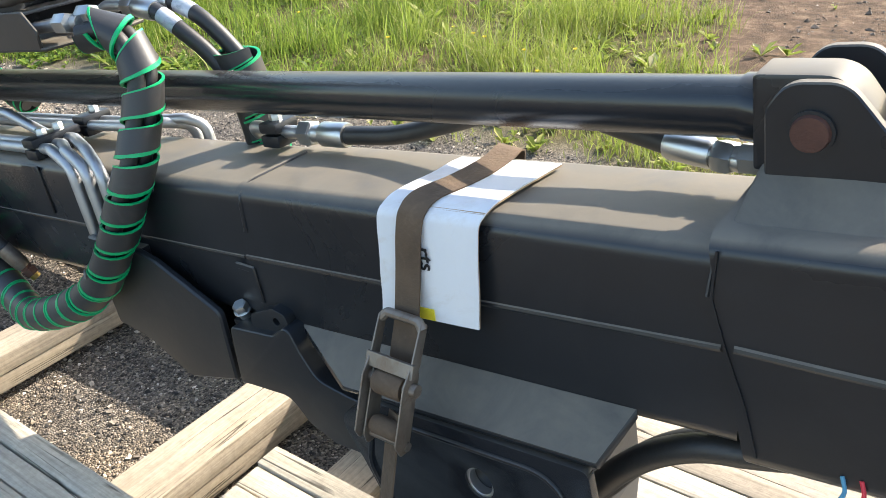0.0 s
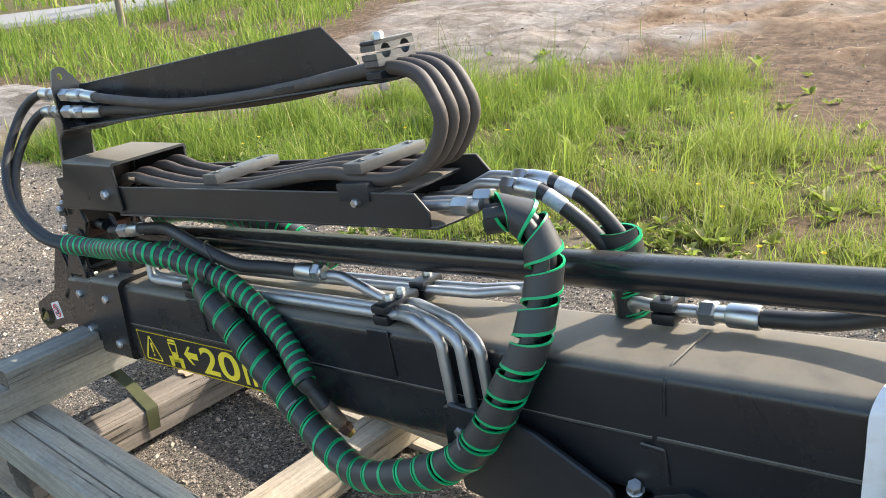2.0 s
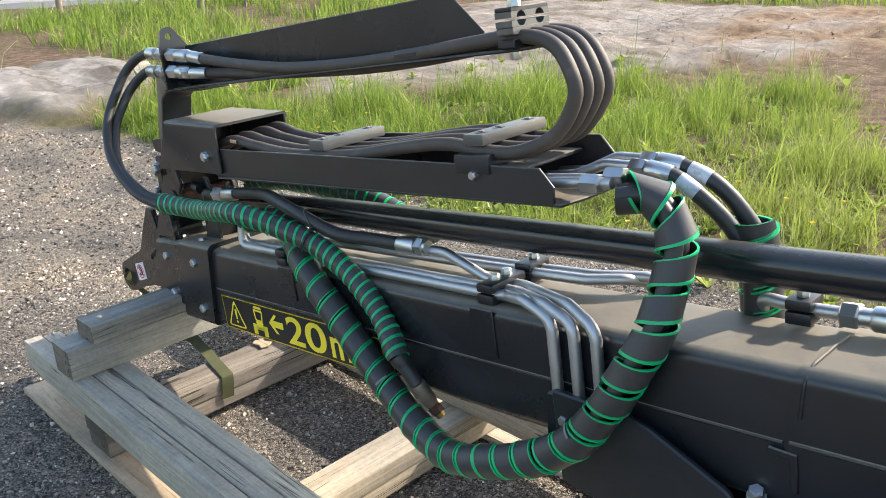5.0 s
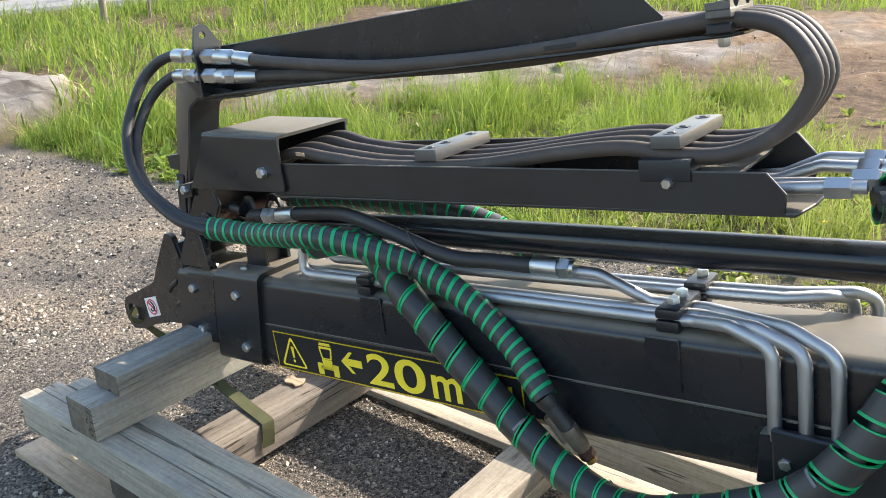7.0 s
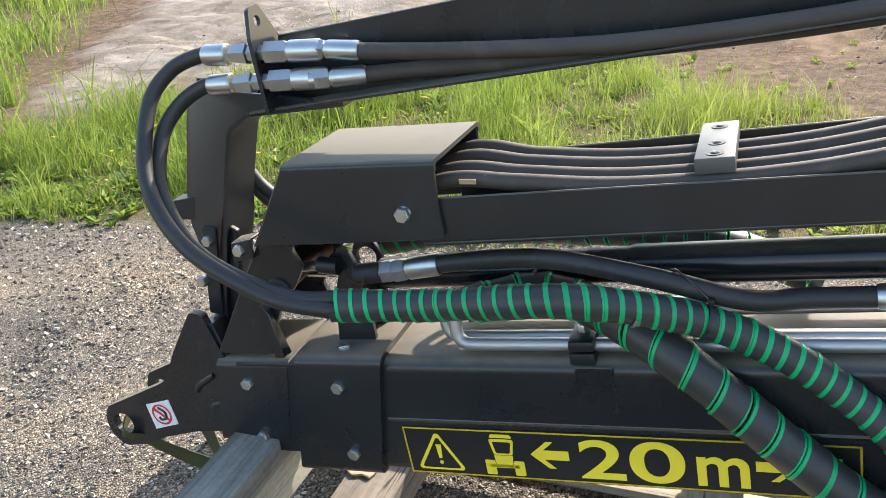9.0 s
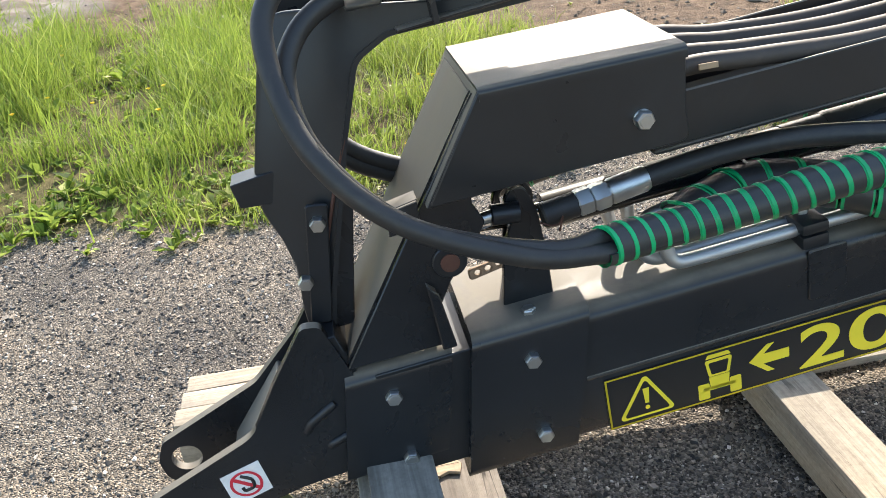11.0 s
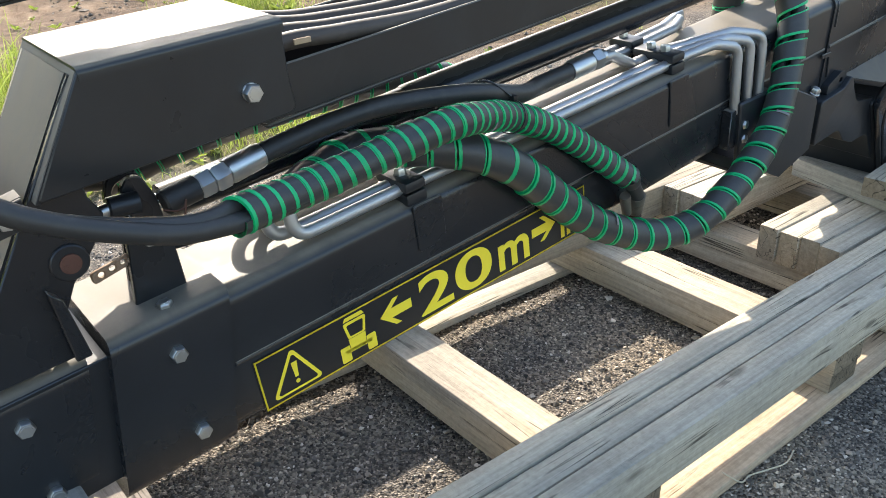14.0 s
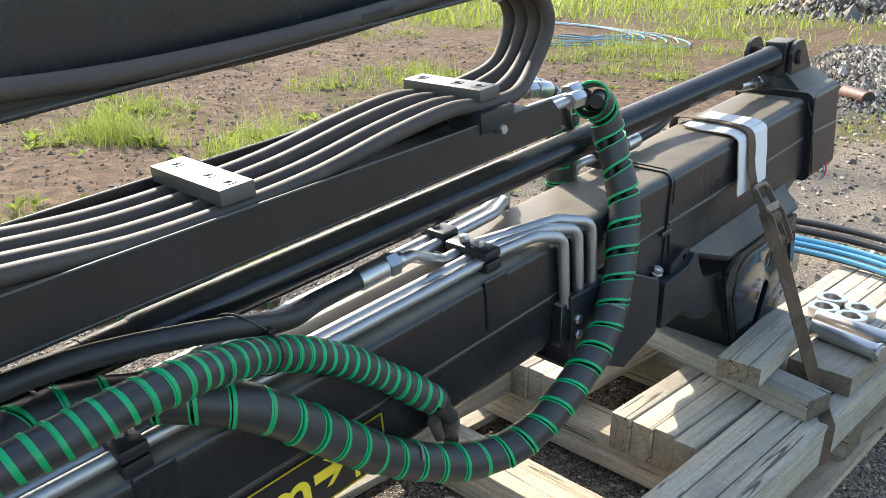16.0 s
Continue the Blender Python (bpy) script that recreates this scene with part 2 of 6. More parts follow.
WOOD_X = wood("pale_wood_x", ((0.18, 0.152, 0.113), (0.32, 0.272, 0.207), (0.44, 0.38, 0.3)), 1, 0.6, 0)

# ---------------------------------------------------------------- mesh tools
# Boom frame: x along the boom towards its base, y away from the walker's side, z square to both.
BOOM = pose(0.003, 0, 0.4002, 0.55, -7.673, 0.044) @ Matrix.Translation((0, 0, -0.45))
GROUND = Matrix.Identity(4)


def thing(name, frame_m, base, label, category, group="", kind=""):
    """An Empty at a thing's base; its parts are given in the frame's own coordinates."""
    e = new(name)
    e.empty_display_size = 0.05
    e.matrix_world = frame_m @ Matrix.Translation(base)
    e["base"] = base
    tagged(e, label, category, group, kind)
    return e


def root_of(ob):
    while ob.parent:
        ob = ob.parent
    return ob


def part(name, bm, mats, parent, label="", smooth=True, angle=35):
    """One mesh object under a thing or a part, from a bmesh in the frame's coordinates."""
    base = Vector(root_of(parent)["base"])
    bmesh.ops.translate(bm, verts=bm.verts, vec=-base)
    me = bpy.data.meshes.new(name)
    bmesh.ops.recalc_face_normals(bm, faces=bm.faces)
    bm.to_mesh(me)
    bm.free()
    for m in mats if isinstance(mats, (list, tuple)) else [mats]:
        me.materials.append(m)
    if smooth:
        me.shade_smooth()
        me.set_sharp_from_angle(angle=radians(angle))
    ob = new(name, me)
    ob.parent = parent
    if label:
        ob["label"] = label
    return ob


def bevel_all(bm, r, seg=2, angle=30):
    es = [e for e in bm.edges if len(e.link_faces) == 2 and e.calc_face_angle(0) > radians(angle)]
    if es and r > 0:
        bmesh.ops.bevel(bm, geom=es, offset=r, segments=seg, affect="EDGES", clamp_overlap=True, profile=0.6)


def box(x0, x1, y0, y1, z0, z1, r=0.002, seg=2):
    bm = bmesh.new()
    bmesh.ops.create_cube(bm, size=1)
    bmesh.ops.scale(bm, vec=(x1 - x0, y1 - y0, z1 - z0), verts=bm.verts)
    bmesh.ops.translate(bm, vec=((x0 + x1) / 2, (y0 + y1) / 2, (z0 + z1) / 2), verts=bm.verts)
    bevel_all(bm, r, seg)
    return bm


def rounded(pts, radii, n=6):
    """A polygon with rounded corners; one radius, or one for each corner."""
    out = []
    k = len(pts)
    if isinstance(radii, (int, float)):
        radii = [radii] * k
    for i in range(k):
        a, b, c = (Vector(pts[(i + d) % k]) for d in (-1, 0, 1))
        r = radii[i]
        u, v = (a - b).normalized(), (c - b).normalized()
        half = u.angle(v) / 2
        if r <= 0 or half > 1.56:
            out.append(tuple(b))
            continue
        d = min(r / math.tan(half), 0.49 * (a - b).length, 0.49 * (c - b).length)
        rr = d * math.tan(half)
        mid = b + (u + v).normalized() * (rr / math.sin(half))
        p0, p1 = b + u * d - mid, b + v * d - mid
        sweep = p0.angle_signed(p1) if p0.length > 1e-9 else 0
        for j in range(n + 1):
            ang = -sweep * j / n
            co, si = math.cos(ang), math.sin(ang)
            out.append((mid.x + p0.x * co - p0.y * si, mid.y + p0.x * si + p0.y * co))
    return out


def prism(pts, lo, hi, axis="y", r=0.0015, seg=1, holes=()):
    """A plate: a polygon in the plane square to axis, pulled from lo to hi. holes: (u, v, radius), or a polygon."""
    bm = bmesh.new()

    def co(u, v, w):
        return {"y": (u, w, v), "z": (u, v, w), "x": (w, u, v)}[axis]

    lo_v = [bm.verts.new(co(u, v, lo)) for u, v in pts]
    if not holes:
        f = bm.faces.new(lo_v)
        ext = bmesh.ops.extrude_face_region(bm, geom=[f])
    else:
        edges = [bm.edges.new((lo_v[i], lo_v[(i + 1) % len(lo_v)])) for i in range(len(lo_v))]
        for hole in holes:
            if len(hole) == 3:
                u, v, rad = hole
                hole = [(u + rad * math.cos(t), v + rad * math.sin(t)) for t in np.linspace(0, 2 * math.pi, 24, endpoint=False)]
            ring = [bm.verts.new(co(u, v, lo)) for u, v in hole]
            edges += [bm.edges.new((ring[i], ring[(i + 1) % len(ring)])) for i in range(len(ring))]
        bmesh.ops.triangle_fill(bm, edges=edges, use_beauty=True)
        ext = bmesh.ops.extrude_face_region(bm, geom=list(bm.faces))
    vec = {"y": (0, hi - lo, 0), "z": (0, 0, hi - lo), "x": (hi - lo, 0, 0)}[axis]
    bmesh.ops.translate(bm, verts=[v for v in ext["geom"] if isinstance(v, bmesh.types.BMVert)], vec=vec)
    bmesh.ops.recalc_face_normals(bm, faces=bm.faces)
    if r > 0:
        bevel_all(bm, r, seg, 50)
    return bm


def section(pts_yz, x0, x1, slant=0.0):
    """A profile in the y-z plane swept along x; slant moves the ends by slant per metre of height."""
    bm = bmesh.new()
    zm = sum(p[1] for p in pts_yz) / len(pts_yz)
    a = [bm.verts.new((x0 + slant * (z - zm), y, z)) for y, z in pts_yz]
    b = [bm.verts.new((x1 + slant * (z - zm), y, z)) for y, z in pts_yz]
    n = len(a)
    for i in range(n):
        bm.faces.new((a[i], a[(i + 1) % n], b[(i + 1) % n], b[i]))
    bm.faces.new(a)
    bm.faces.new(b)
    bmesh.ops.recalc_face_normals(bm, faces=bm.faces)
    return bm


def spline(ctrl, n=60):
    """A smooth line through control points."""
    c = np.array(ctrl, float)
    p = np.vstack([2 * c[0] - c[1], c, 2 * c[-1] - c[-2]])
    out = []
    for s in np.linspace(0, len(c) - 1 - 1e-9, n):
        i = int(s)
        u = s - i
        p0, p1, p2, p3 = p[i : i + 4]
        out.append(0.5 * (2 * p1 + (p2 - p0) * u + (2 * p0 - 5 * p1 + 4 * p2 - p3) * u * u + (3 * p1 - p0 - 3 * p2 + p3) * u**3))
    return np.array(out)


def even(path, step):
    """The same line at even steps."""
    d = np.r_[0, np.cumsum(np.linalg.norm(np.diff(path, axis=0), axis=1))]
    n = max(2, int(round(d[-1] / step)) + 1)
    s = np.linspace(0, d[-1], n)
    return np.stack([np.interp(s, d, path[:, k]) for k in range(3)], 1), s


def frames_along(path):
    """Tangent and two side directions that do not twist."""
    t = np.gradient(path, axis=0)
    t /= np.linalg.norm(t, axis=1)[:, None]
    u = np.cross(t[0], (0, 0, 1.0))
    if np.linalg.norm(u) < 0.2:
        u = np.cross(t[0], (0, 1.0, 0))
    u /= np.linalg.norm(u)
    us = []
    for k in range(len(path)):
        u = u - t[k] * (u @ t[k])
        u /= np.linalg.norm(u)
        us.append(u)
    us = np.array(us)
    return t, us, np.cross(t, us)


def bent(pts, radius, n=8):
    """A line with straight runs and round bends, as of bent tube."""
    pts = [Vector(p) for p in pts]
    out = [pts[0]]
    for a, b, c in zip(pts, pts[1:], pts[2:]):
        u, v = (a - b).normalized(), (c - b).normalized()
        half = u.angle(v) / 2
        if half > 1.55:
            out.append(b)
            continue
        d = min(radius / math.tan(half), 0.48 * (a - b).length, 0.48 * (c - b).length)
        p0, p1 = b + u * d, b + v * d
        for j in range(n + 1):
            s = j / n
            out.append((1 - s) ** 2 * p0 + 2 * s * (1 - s) * b + s * s * p1)
    out.append(pts[-1])
    return np.array([tuple(p) for p in out])


def tube(path, radius, seg=16, bm=None):
    """A round bar or hose along a line; radius may change along it."""
    bm = bm or bmesh.new()
    path = np.array(path, float)
    rad = np.broadcast_to(np.asarray(radius, float), (len(path),))
    _, u, w = frames_along(path)
    rings = []
    ang = np.linspace(0, 2 * math.pi, seg, endpoint=False)
    for k in range(len(path)):
        ring = path[k] + rad[k] * (np.cos(ang)[:, None] * u[k] + np.sin(ang)[:, None] * w[k])
        rings.append([bm.verts.new(p) for p in ring])
    for a, b in zip(rings, rings[1:]):
        for i in range(seg):
            bm.faces.new((a[i], a[(i + 1) % seg], b[(i + 1) % seg], b[i]))
    bm.faces.new(rings[0][::-1])
    bm.faces.new(rings[-1])
    return bm


def rod(a, b, profile, seg=20, bm=None):
    """A turned piece from a to b: profile gives (share of the length, radius)."""
    a, b = np.array(a, float), np.array(b, float)
    pts, rad = [], []
    for s, r in profile:
        pts.append(a + (b - a) * s)
        rad.append(r)
    bm = bm or bmesh.new()
    d = Vector(b - a).normalized()
    u = d.orthogonal().normalized()
    w = d.cross(u)
    rings = []
    for p, r in zip(pts, rad):
        rings.append([bm.verts.new(Vector(p) + u * (r * math.cos(t)) + w * (r * math.sin(t))) for t in np.linspace(0, 2 * math.pi, seg, endpoint=False)])
    for q0, q1 in zip(rings, rings[1:]):
        for i in range(seg):
            bm.faces.new((q0[i], q0[(i + 1) % seg], q1[(i + 1) % seg], q1[i]))
    bm.faces.new(rings[0][::-1])
    bm.faces.new(rings[-1])
    return bm


def bolt(center, direction, af=0.019, height=0.008, washer=0.0):
    """A hexagon head with a chamfer, and a washer where there is one."""
    c, d = Vector(center), Vector(direction).normalized()
    bm = bmesh.new()
    if washer:
        rod(c, c + d * 0.0025, [(0, washer), (0.8, washer), (1, washer * 0.96)], 24, bm)
        c = c + d * 0.0024
    rod(c, c + d * height, [(0, af * 0.577), (0.75, af * 0.577), (1, af * 0.5)], 6, bm)
    rod(c + d * height * 0.98, c + d * (height + 0.0006), [(0, af * 0.36), (1, af * 0.34)], 12, bm)
    return bm


def ribbon(path, width_dirs, half, thick):
    """A flat band along a line: half its width along width_dirs, with thickness."""
    bm = bmesh.new()
    path = np.array(path, float)
    t = np.gradient(path, axis=0)
    t /= np.linalg.norm(t, axis=1)[:, None]
    wd = np.array(width_dirs, float)
    nrm = np.cross(t, wd)
    nrm /= np.linalg.norm(nrm, axis=1)[:, None]
    hf = np.broadcast_to(np.asarray(half, float), (len(path),))
    rings = []
    for k in range(len(path)):
        quad = [path[k] + sw * hf[k] * wd[k] + sn * thick / 2 * nrm[k] for sw, sn in ((-1, -1), (1, -1), (1, 1), (-1, 1))]
        rings.append([bm.verts.new(q) for q in quad])
    for a, b in zip(rings, rings[1:]):
        for i in range(4):
            bm.faces.new((a[i], a[(i + 1) % 4], b[(i + 1) % 4], b[i]))
    bm.faces.new(rings[0][::-1])
    bm.faces.new(rings[-1])
    return bm


def spiral_wrap(path, radius, pitch, cover, phase=0.0, thick=0.003, loose=0.0, hand=1, broad=-1, rim=0.0034):
    """Spiral guard wound on a hose bundle: the black band with a broad and a thin green edge, as two bmeshes."""
    fine, s = even(path, 0.0025)
    t, u, w = frames_along(fine)
    length = s[-1]
    n_per = 18
    along, sv = [], 0.0
    while sv < length:
        along.append(sv)
        sv += pitch / n_per * (1 + loose * math.exp(-((sv / 0.42) ** 2)))
    k = len(along) - 1
    band, edge = bmesh.new(), bmesh.new()

    def at(sv, ang, r):
        p = np.array([np.interp(sv, s, fine[:, j]) for j in range(3)])
        i = min(len(s) - 1, max(0, int(sv / length * (len(s) - 1))))
        return p + r * (math.cos(ang) * u[i] + math.sin(ang) * w[i])

    def strip(bm, a0, a1, r0, r1):
        rows = []
        for j in range(k + 1):
            ang = hand * 2 * math.pi * j / n_per + phase
            sv = along[j]
            wob = 1 + 0.03 * math.sin(sv * 60) + 0.02 * math.sin(sv * 23 + 1)
            gap = 1 + 0.05 * math.sin(sv * 31 + phase)
            lo, hi = sv + a0 * pitch * gap, sv + a1 * pitch * gap
            lo, hi = min(max(lo, 0), length), min(max(hi, 0), length)
            row = [bm.verts.new(at(q, ang, rr * wob)) for q, rr in ((lo, r0), (hi, r0), (hi, r1), (lo, r1))]
            rows.append(row)
        for a, b in zip(rows, rows[1:]):
            for i in range(4):
                bm.faces.new((a[i], a[(i + 1) % 4], b[(i + 1) % 4], b[i]))
        bm.faces.new(rows[0][::-1])
        bm.faces.new(rows[-1])

    half = 0.5 * cover
    lip, thin = rim / pitch, 0.07 * rim / pitch + 0.0019 / pitch
    strip(band, -half, half, radius - thick, radius)
    strip(edge, broad * half - 0.35 * lip, broad * half + 0.35 * lip, radius - thick, radius + 0.0009)
    strip(edge, -broad * half - 0.5 * thin, -broad * half + 0.5 * thin, radius - thick, radius + 0.0005)
    return band, edge


def lines_to_mesh(name, verts, faces, mats, label, category, kind="stuff", smooth=False):
    """A large mesh from arrays."""
    me = bpy.data.meshes.new(name)
    me.from_pydata(verts, [], faces)
    for m in mats if isinstance(mats, (list, tuple)) else [mats]:
        me.materials.append(m)
    if smooth:
        me.shade_smooth()
    ob = new(name, me)
    tagged(ob, label, category, "", kind)
    return ob

# ---------------------------------------------------------------- ground and distance


def fbm(x, y, scale, octaves=3, seed=0.0):
    return noise.fractal(Vector((x * scale + seed, y * scale - seed, seed)), 0.6, 2.1, octaves)


def grass_edge(x):
    """Where the gravel yard ends and the grass begins."""
    return 1.6 + 0.12 * math.sin(x * 0.9 + 0.5) + 0.06 * math.sin(x * 3.1) - 0.3 * max(0, -2.8 - x)


def ramp01(v):
    return min(1.0, max(0.0, v))


def grass_far(x):
    """Where the near strip of grass gives way to bare soil."""
    if x < -4.3:
        return 3.7 - 0.6 * (-4.3 - x)
    if x < -2.0:
        return max(3.0, 5.3 - 1.6 * (-2.0 - x))
    if x < -0.2:
        return 5.3
    if x < 1.0:
        return 5.3 - 1.75 * (x + 0.2)
    return max(2.2, 3.2 - 0.8 * (x - 1.0))


def grass_amount(x, y):
    """How much grass grows at a place, from 0 to 1."""
    g = fbm(x, y, 0.9, 4, 3.1) * 0.6
    a = ramp01((y - grass_edge(x) + 0.3 * g) / 0.22)
    strip = a * ramp01((grass_far(x) + 1.5 * g + 0.5 * fbm(x, y, 3.0, 2, 5.5) - y) / 0.7)
    strip *= ramp01(0.95 + 1.5 * fbm(x, y, 1.3, 3, 12.0) - 0.25 * ramp01(x) + 0.6 * ramp01(-x - 0.3))
    if x > 1.4:
        strip *= ramp01(0.5 + 2.2 * fbm(x, y, 1.1, 3, 8.2))
    meadow = 0.0
    if x < -4.0:
        line = x - (-4.5 - 0.66 * (y - 3.1))
        meadow = ramp01(0.3 - line + g) * ramp01((y - 3.0 + 0.8 * g) / 0.6) * (1 - left_rock(x, y))
        meadow *= ramp01((0.85 + 2 * fbm(x, y, 0.5, 3, 4.4)) * 1.6)
    behind = ramp01((y - 10.6 - 0.12 * x + 1.5 * g) / 1.0)
    patches = 0.0
    if x > 1.2 and y > 2.6:
        patches = ramp01(fbm(x, y, 0.5, 3, 1.7) * 3.2 - 0.45) * 0.85
    if x > 3:
        near_spot = 1.2 - ((x - 6.6) / 1.1) ** 2 - ((y - 1.2) / 0.42) ** 2
        mid_spot = 1.2 - ((x - 10.4) / 2.1) ** 2 - ((y - 5.2 + 0.3 * (x - 10.4)) / 0.75) ** 2
        far_band = (x + 0.58 * (y - 5.1) - 16.0) / 1.2
        patches = max(patches, ramp01(near_spot + g), 0.8 * ramp01(mid_spot + 1.5 * g), 0.6 * ramp01(far_band + 2 * g))
    if x < -3.2:
        strip *= 1 - left_rock(x, y)
    return max(strip, meadow, behind * 0.9 if x < 4 else patches, patches)


def left_rock(x, y):
    """The low rock outcrop beyond the yard."""
    d = ((x + 5.9) / 1.4) ** 2 + ((y - 1.95 + 0.25 * (x + 5.9)) / 0.75) ** 2
    return ramp01((1.15 - d + 0.5 * fbm(x, y, 0.8, 3, 2.0)) / 0.3)


def slab_rock(x, y):
    """The broad bare rock behind the grass."""
    if y < 2.4 or y > 12.5 or x > 3:
        return 0.0
    line = x - (-4.1 - 0.62 * (y - 3.1)) + 0.4 * fbm(x, y, 0.7, 3, 2.6)
    near = min(6.0 + 0.25 * x, 2.85 + 1.6 * max(0.0, x + 3.7))
    return ramp01(line / 0.35) * ramp01((y - near + (2.2 if x > -2 else 0.9) * fbm(x, y, 0.33, 4, 7.0)) / 0.7) * ramp01((10.9 + 0.12 * x - y) / 0.5)


def dirt_amount(x, y):
    """How much bare soil shows instead of yard gravel."""
    if x > 1.5:
        return ramp01((y - 2.1 - 0.25 * fbm(x, y, 0.8, 2, 3.0)) / 0.5)
    return ramp01((y - grass_edge(x) - 0.1) / 0.4)


def ground_height(x, y):
    h = 0.006 * fbm(x, y, 2.5, 3, 0.4)
    far = max(0.0, y - 4.6)
    h += min(far, 6) * 0.025 + 0.04 * min(1, far) * fbm(x, y, 0.9, 4, 5.0)
    if x < -3.2:
        h += 0.2 * left_rock(x, y) * (0.8 + 0.35 * fbm(x, y, 1.6, 5, 9.0))
    if y > 2.4:
        h += 0.09 * slab_rock(x, y) * (0.6 + 0.8 * fbm(x, y, 1.1, 5, 6.0))
    if x > 2.5 and y > 2:
        h += 0.03 * fbm(x, y, 1.6, 4, 2.2)
    return h


def grid_axis(lo, hi, near_lo, near_hi, fine, growth=1.16):
    v = list(np.arange(near_lo, near_hi, fine))
    step, p = fine, v[-1]
    while p < hi:
        step *= growth
        p += step
        v.append(min(p, hi))
    step, p = fine, near_lo
    out = []
    while p > lo:
        step *= growth
        p -= step
        out.append(max(p, lo))
    return np.array(out[::-1] + v)


def ground_material():
    m, n, l, p = material("yard_ground")
    v = coords(n, l)
    a_g = n.new("ShaderNodeAttribute")
    a_g.attribute_name = "grass"
    a_d = n.new("ShaderNodeAttribute")
    a_d.attribute_name = "soil"
    a_r = n.new("ShaderNodeAttribute")
    a_r.attribute_name = "rock"
    vor = n.new("ShaderNodeTexVoronoi")
    vor.inputs["Scale"].default_value = 220
    l.new(v, vor.inputs["Vector"])
    vor2 = n.new("ShaderNodeTexVoronoi")
    vor2.inputs["Scale"].default_value = 45
    l.new(v, vor2.inputs["Vector"])
    grav = ramp(n, l, vor.outputs["Color"], [(0.1, (0.04, 0.037, 0.034)), (0.45, (0.128, 0.116, 0.101)), (0.8, (0.262, 0.232, 0.194)), (1.0, (0.5, 0.45, 0.39))])
    wide = noise_node(n, l, 1.6, 5, 0.6, v)
    grav = mix_color(n, l, 0.9, grav, ramp(n, l, wide, [(0.34, (0.58, 0.57, 0.57)), (0.5, (1.06, 1.01, 0.94)), (0.66, (1.5, 1.34, 1.12))]), "MULTIPLY")
    soil_n = noise_node(n, l, 9, 7, 0.7, v)
    soil = ramp(n, l, soil_n, [(0.3, (0.052, 0.037, 0.025)), (0.5, (0.125, 0.082, 0.052)), (0.7, (0.25, 0.168, 0.107))])
    rockc = ramp(n, l, noise_node(n, l, 5, 6, 0.65, v), [(0.25, (0.085, 0.054, 0.034)), (0.45, (0.2, 0.13, 0.079)), (0.62, (0.3, 0.21, 0.135)), (0.75, (0.4, 0.315, 0.23))])
    grey_rock = ramp(n, l, noise_node(n, l, 7, 6, 0.7, v), [(0.3, (0.13, 0.122, 0.115)), (0.6, (0.27, 0.25, 0.235)), (0.8, (0.38, 0.35, 0.32))])
    rockc = mix_color(n, l, ramp(n, l, noise_node(n, l, 0.45, 4, 0.6, v, 0.8), [(0.55, (0, 0, 0)), (0.68, (0.8, 0.8, 0.8))]), rockc, grey_rock)
    turf = ramp(n, l, noise_node(n, l, 14, 6, 0.7, v), [(0.3, (0.045, 0.043, 0.018)), (0.55, (0.12, 0.105, 0.042)), (0.8, (0.24, 0.19, 0.095))])
    col = mix_color(n, l, a_d.outputs["Fac"], grav, soil)
    a_p = n.new("ShaderNodeAttribute")
    a_p.attribute_name = "outcrop"
    crack = n.new("ShaderNodeTexVoronoi")
    crack.feature = "DISTANCE_TO_EDGE"
    crack.inputs["Scale"].default_value = 0.9
    warp = n.new("ShaderNodeVectorMath")
    warp.operation = "ADD"
    bend = n.new("ShaderNodeTexNoise")
    bend.inputs["Scale"].default_value = 1.4
    bend.inputs["Detail"].default_value = 5
    l.new(v, bend.inputs["Vector"])
    l.new(coords(n, l, "Object", (0.5, 1.3, 1.0)), warp.inputs[0])
    l.new(bend.outputs["Color"], warp.inputs[1])
    l.new(warp.outputs[0], crack.inputs["Vector"])
    pale = ramp(n, l, noise_node(n, l, 4, 7, 0.7, v, 0.5), [(0.3, (0.16, 0.145, 0.128)), (0.5, (0.26, 0.238, 0.21)), (0.7, (0.39, 0.365, 0.335))])
    streak = noise_node(n, l, 1.0, 5, 0.6, coords(n, l, "Object", (0.9, 3.2, 1.0), (0, 0, 0.5)), 0.7)
    pale = mix_color(n, l, 0.75, pale, ramp(n, l, streak, [(0.36, (0.5, 0.45, 0.4)), (0.5, (0.95, 0.92, 0.9)), (0.64, (1.3, 1.28, 1.26))]), "MULTIPLY")
    pale = mix_color(n, l, 0.6, pale, ramp(n, l, crack.outputs["Distance"], [(0.0, (0.3, 0.27, 0.25)), (0.025, (1, 1, 1))]), "MULTIPLY")
    rockc = mix_color(n, l, a_p.outputs["Fac"], rockc, pale)
    col = mix_color(n, l, a_r.outputs["Fac"], col, rockc)
    col = mix_color(n, l, a_g.outputs["Fac"], col, turf)
    l.new(col, p.inputs["Base Color"])
    p.inputs["Roughness"].default_value = 0.95
    p.inputs["Specular IOR Level"].default_value = 0.15
    h = math_node(n, l, "ADD", math_node(n, l, "MULTIPLY", vor.outputs["Distance"], -0.6), math_node(n, l, "MULTIPLY", soil_n, 1.2))
    bump(n, l, h, 0.9, 0.012, p)
    return m


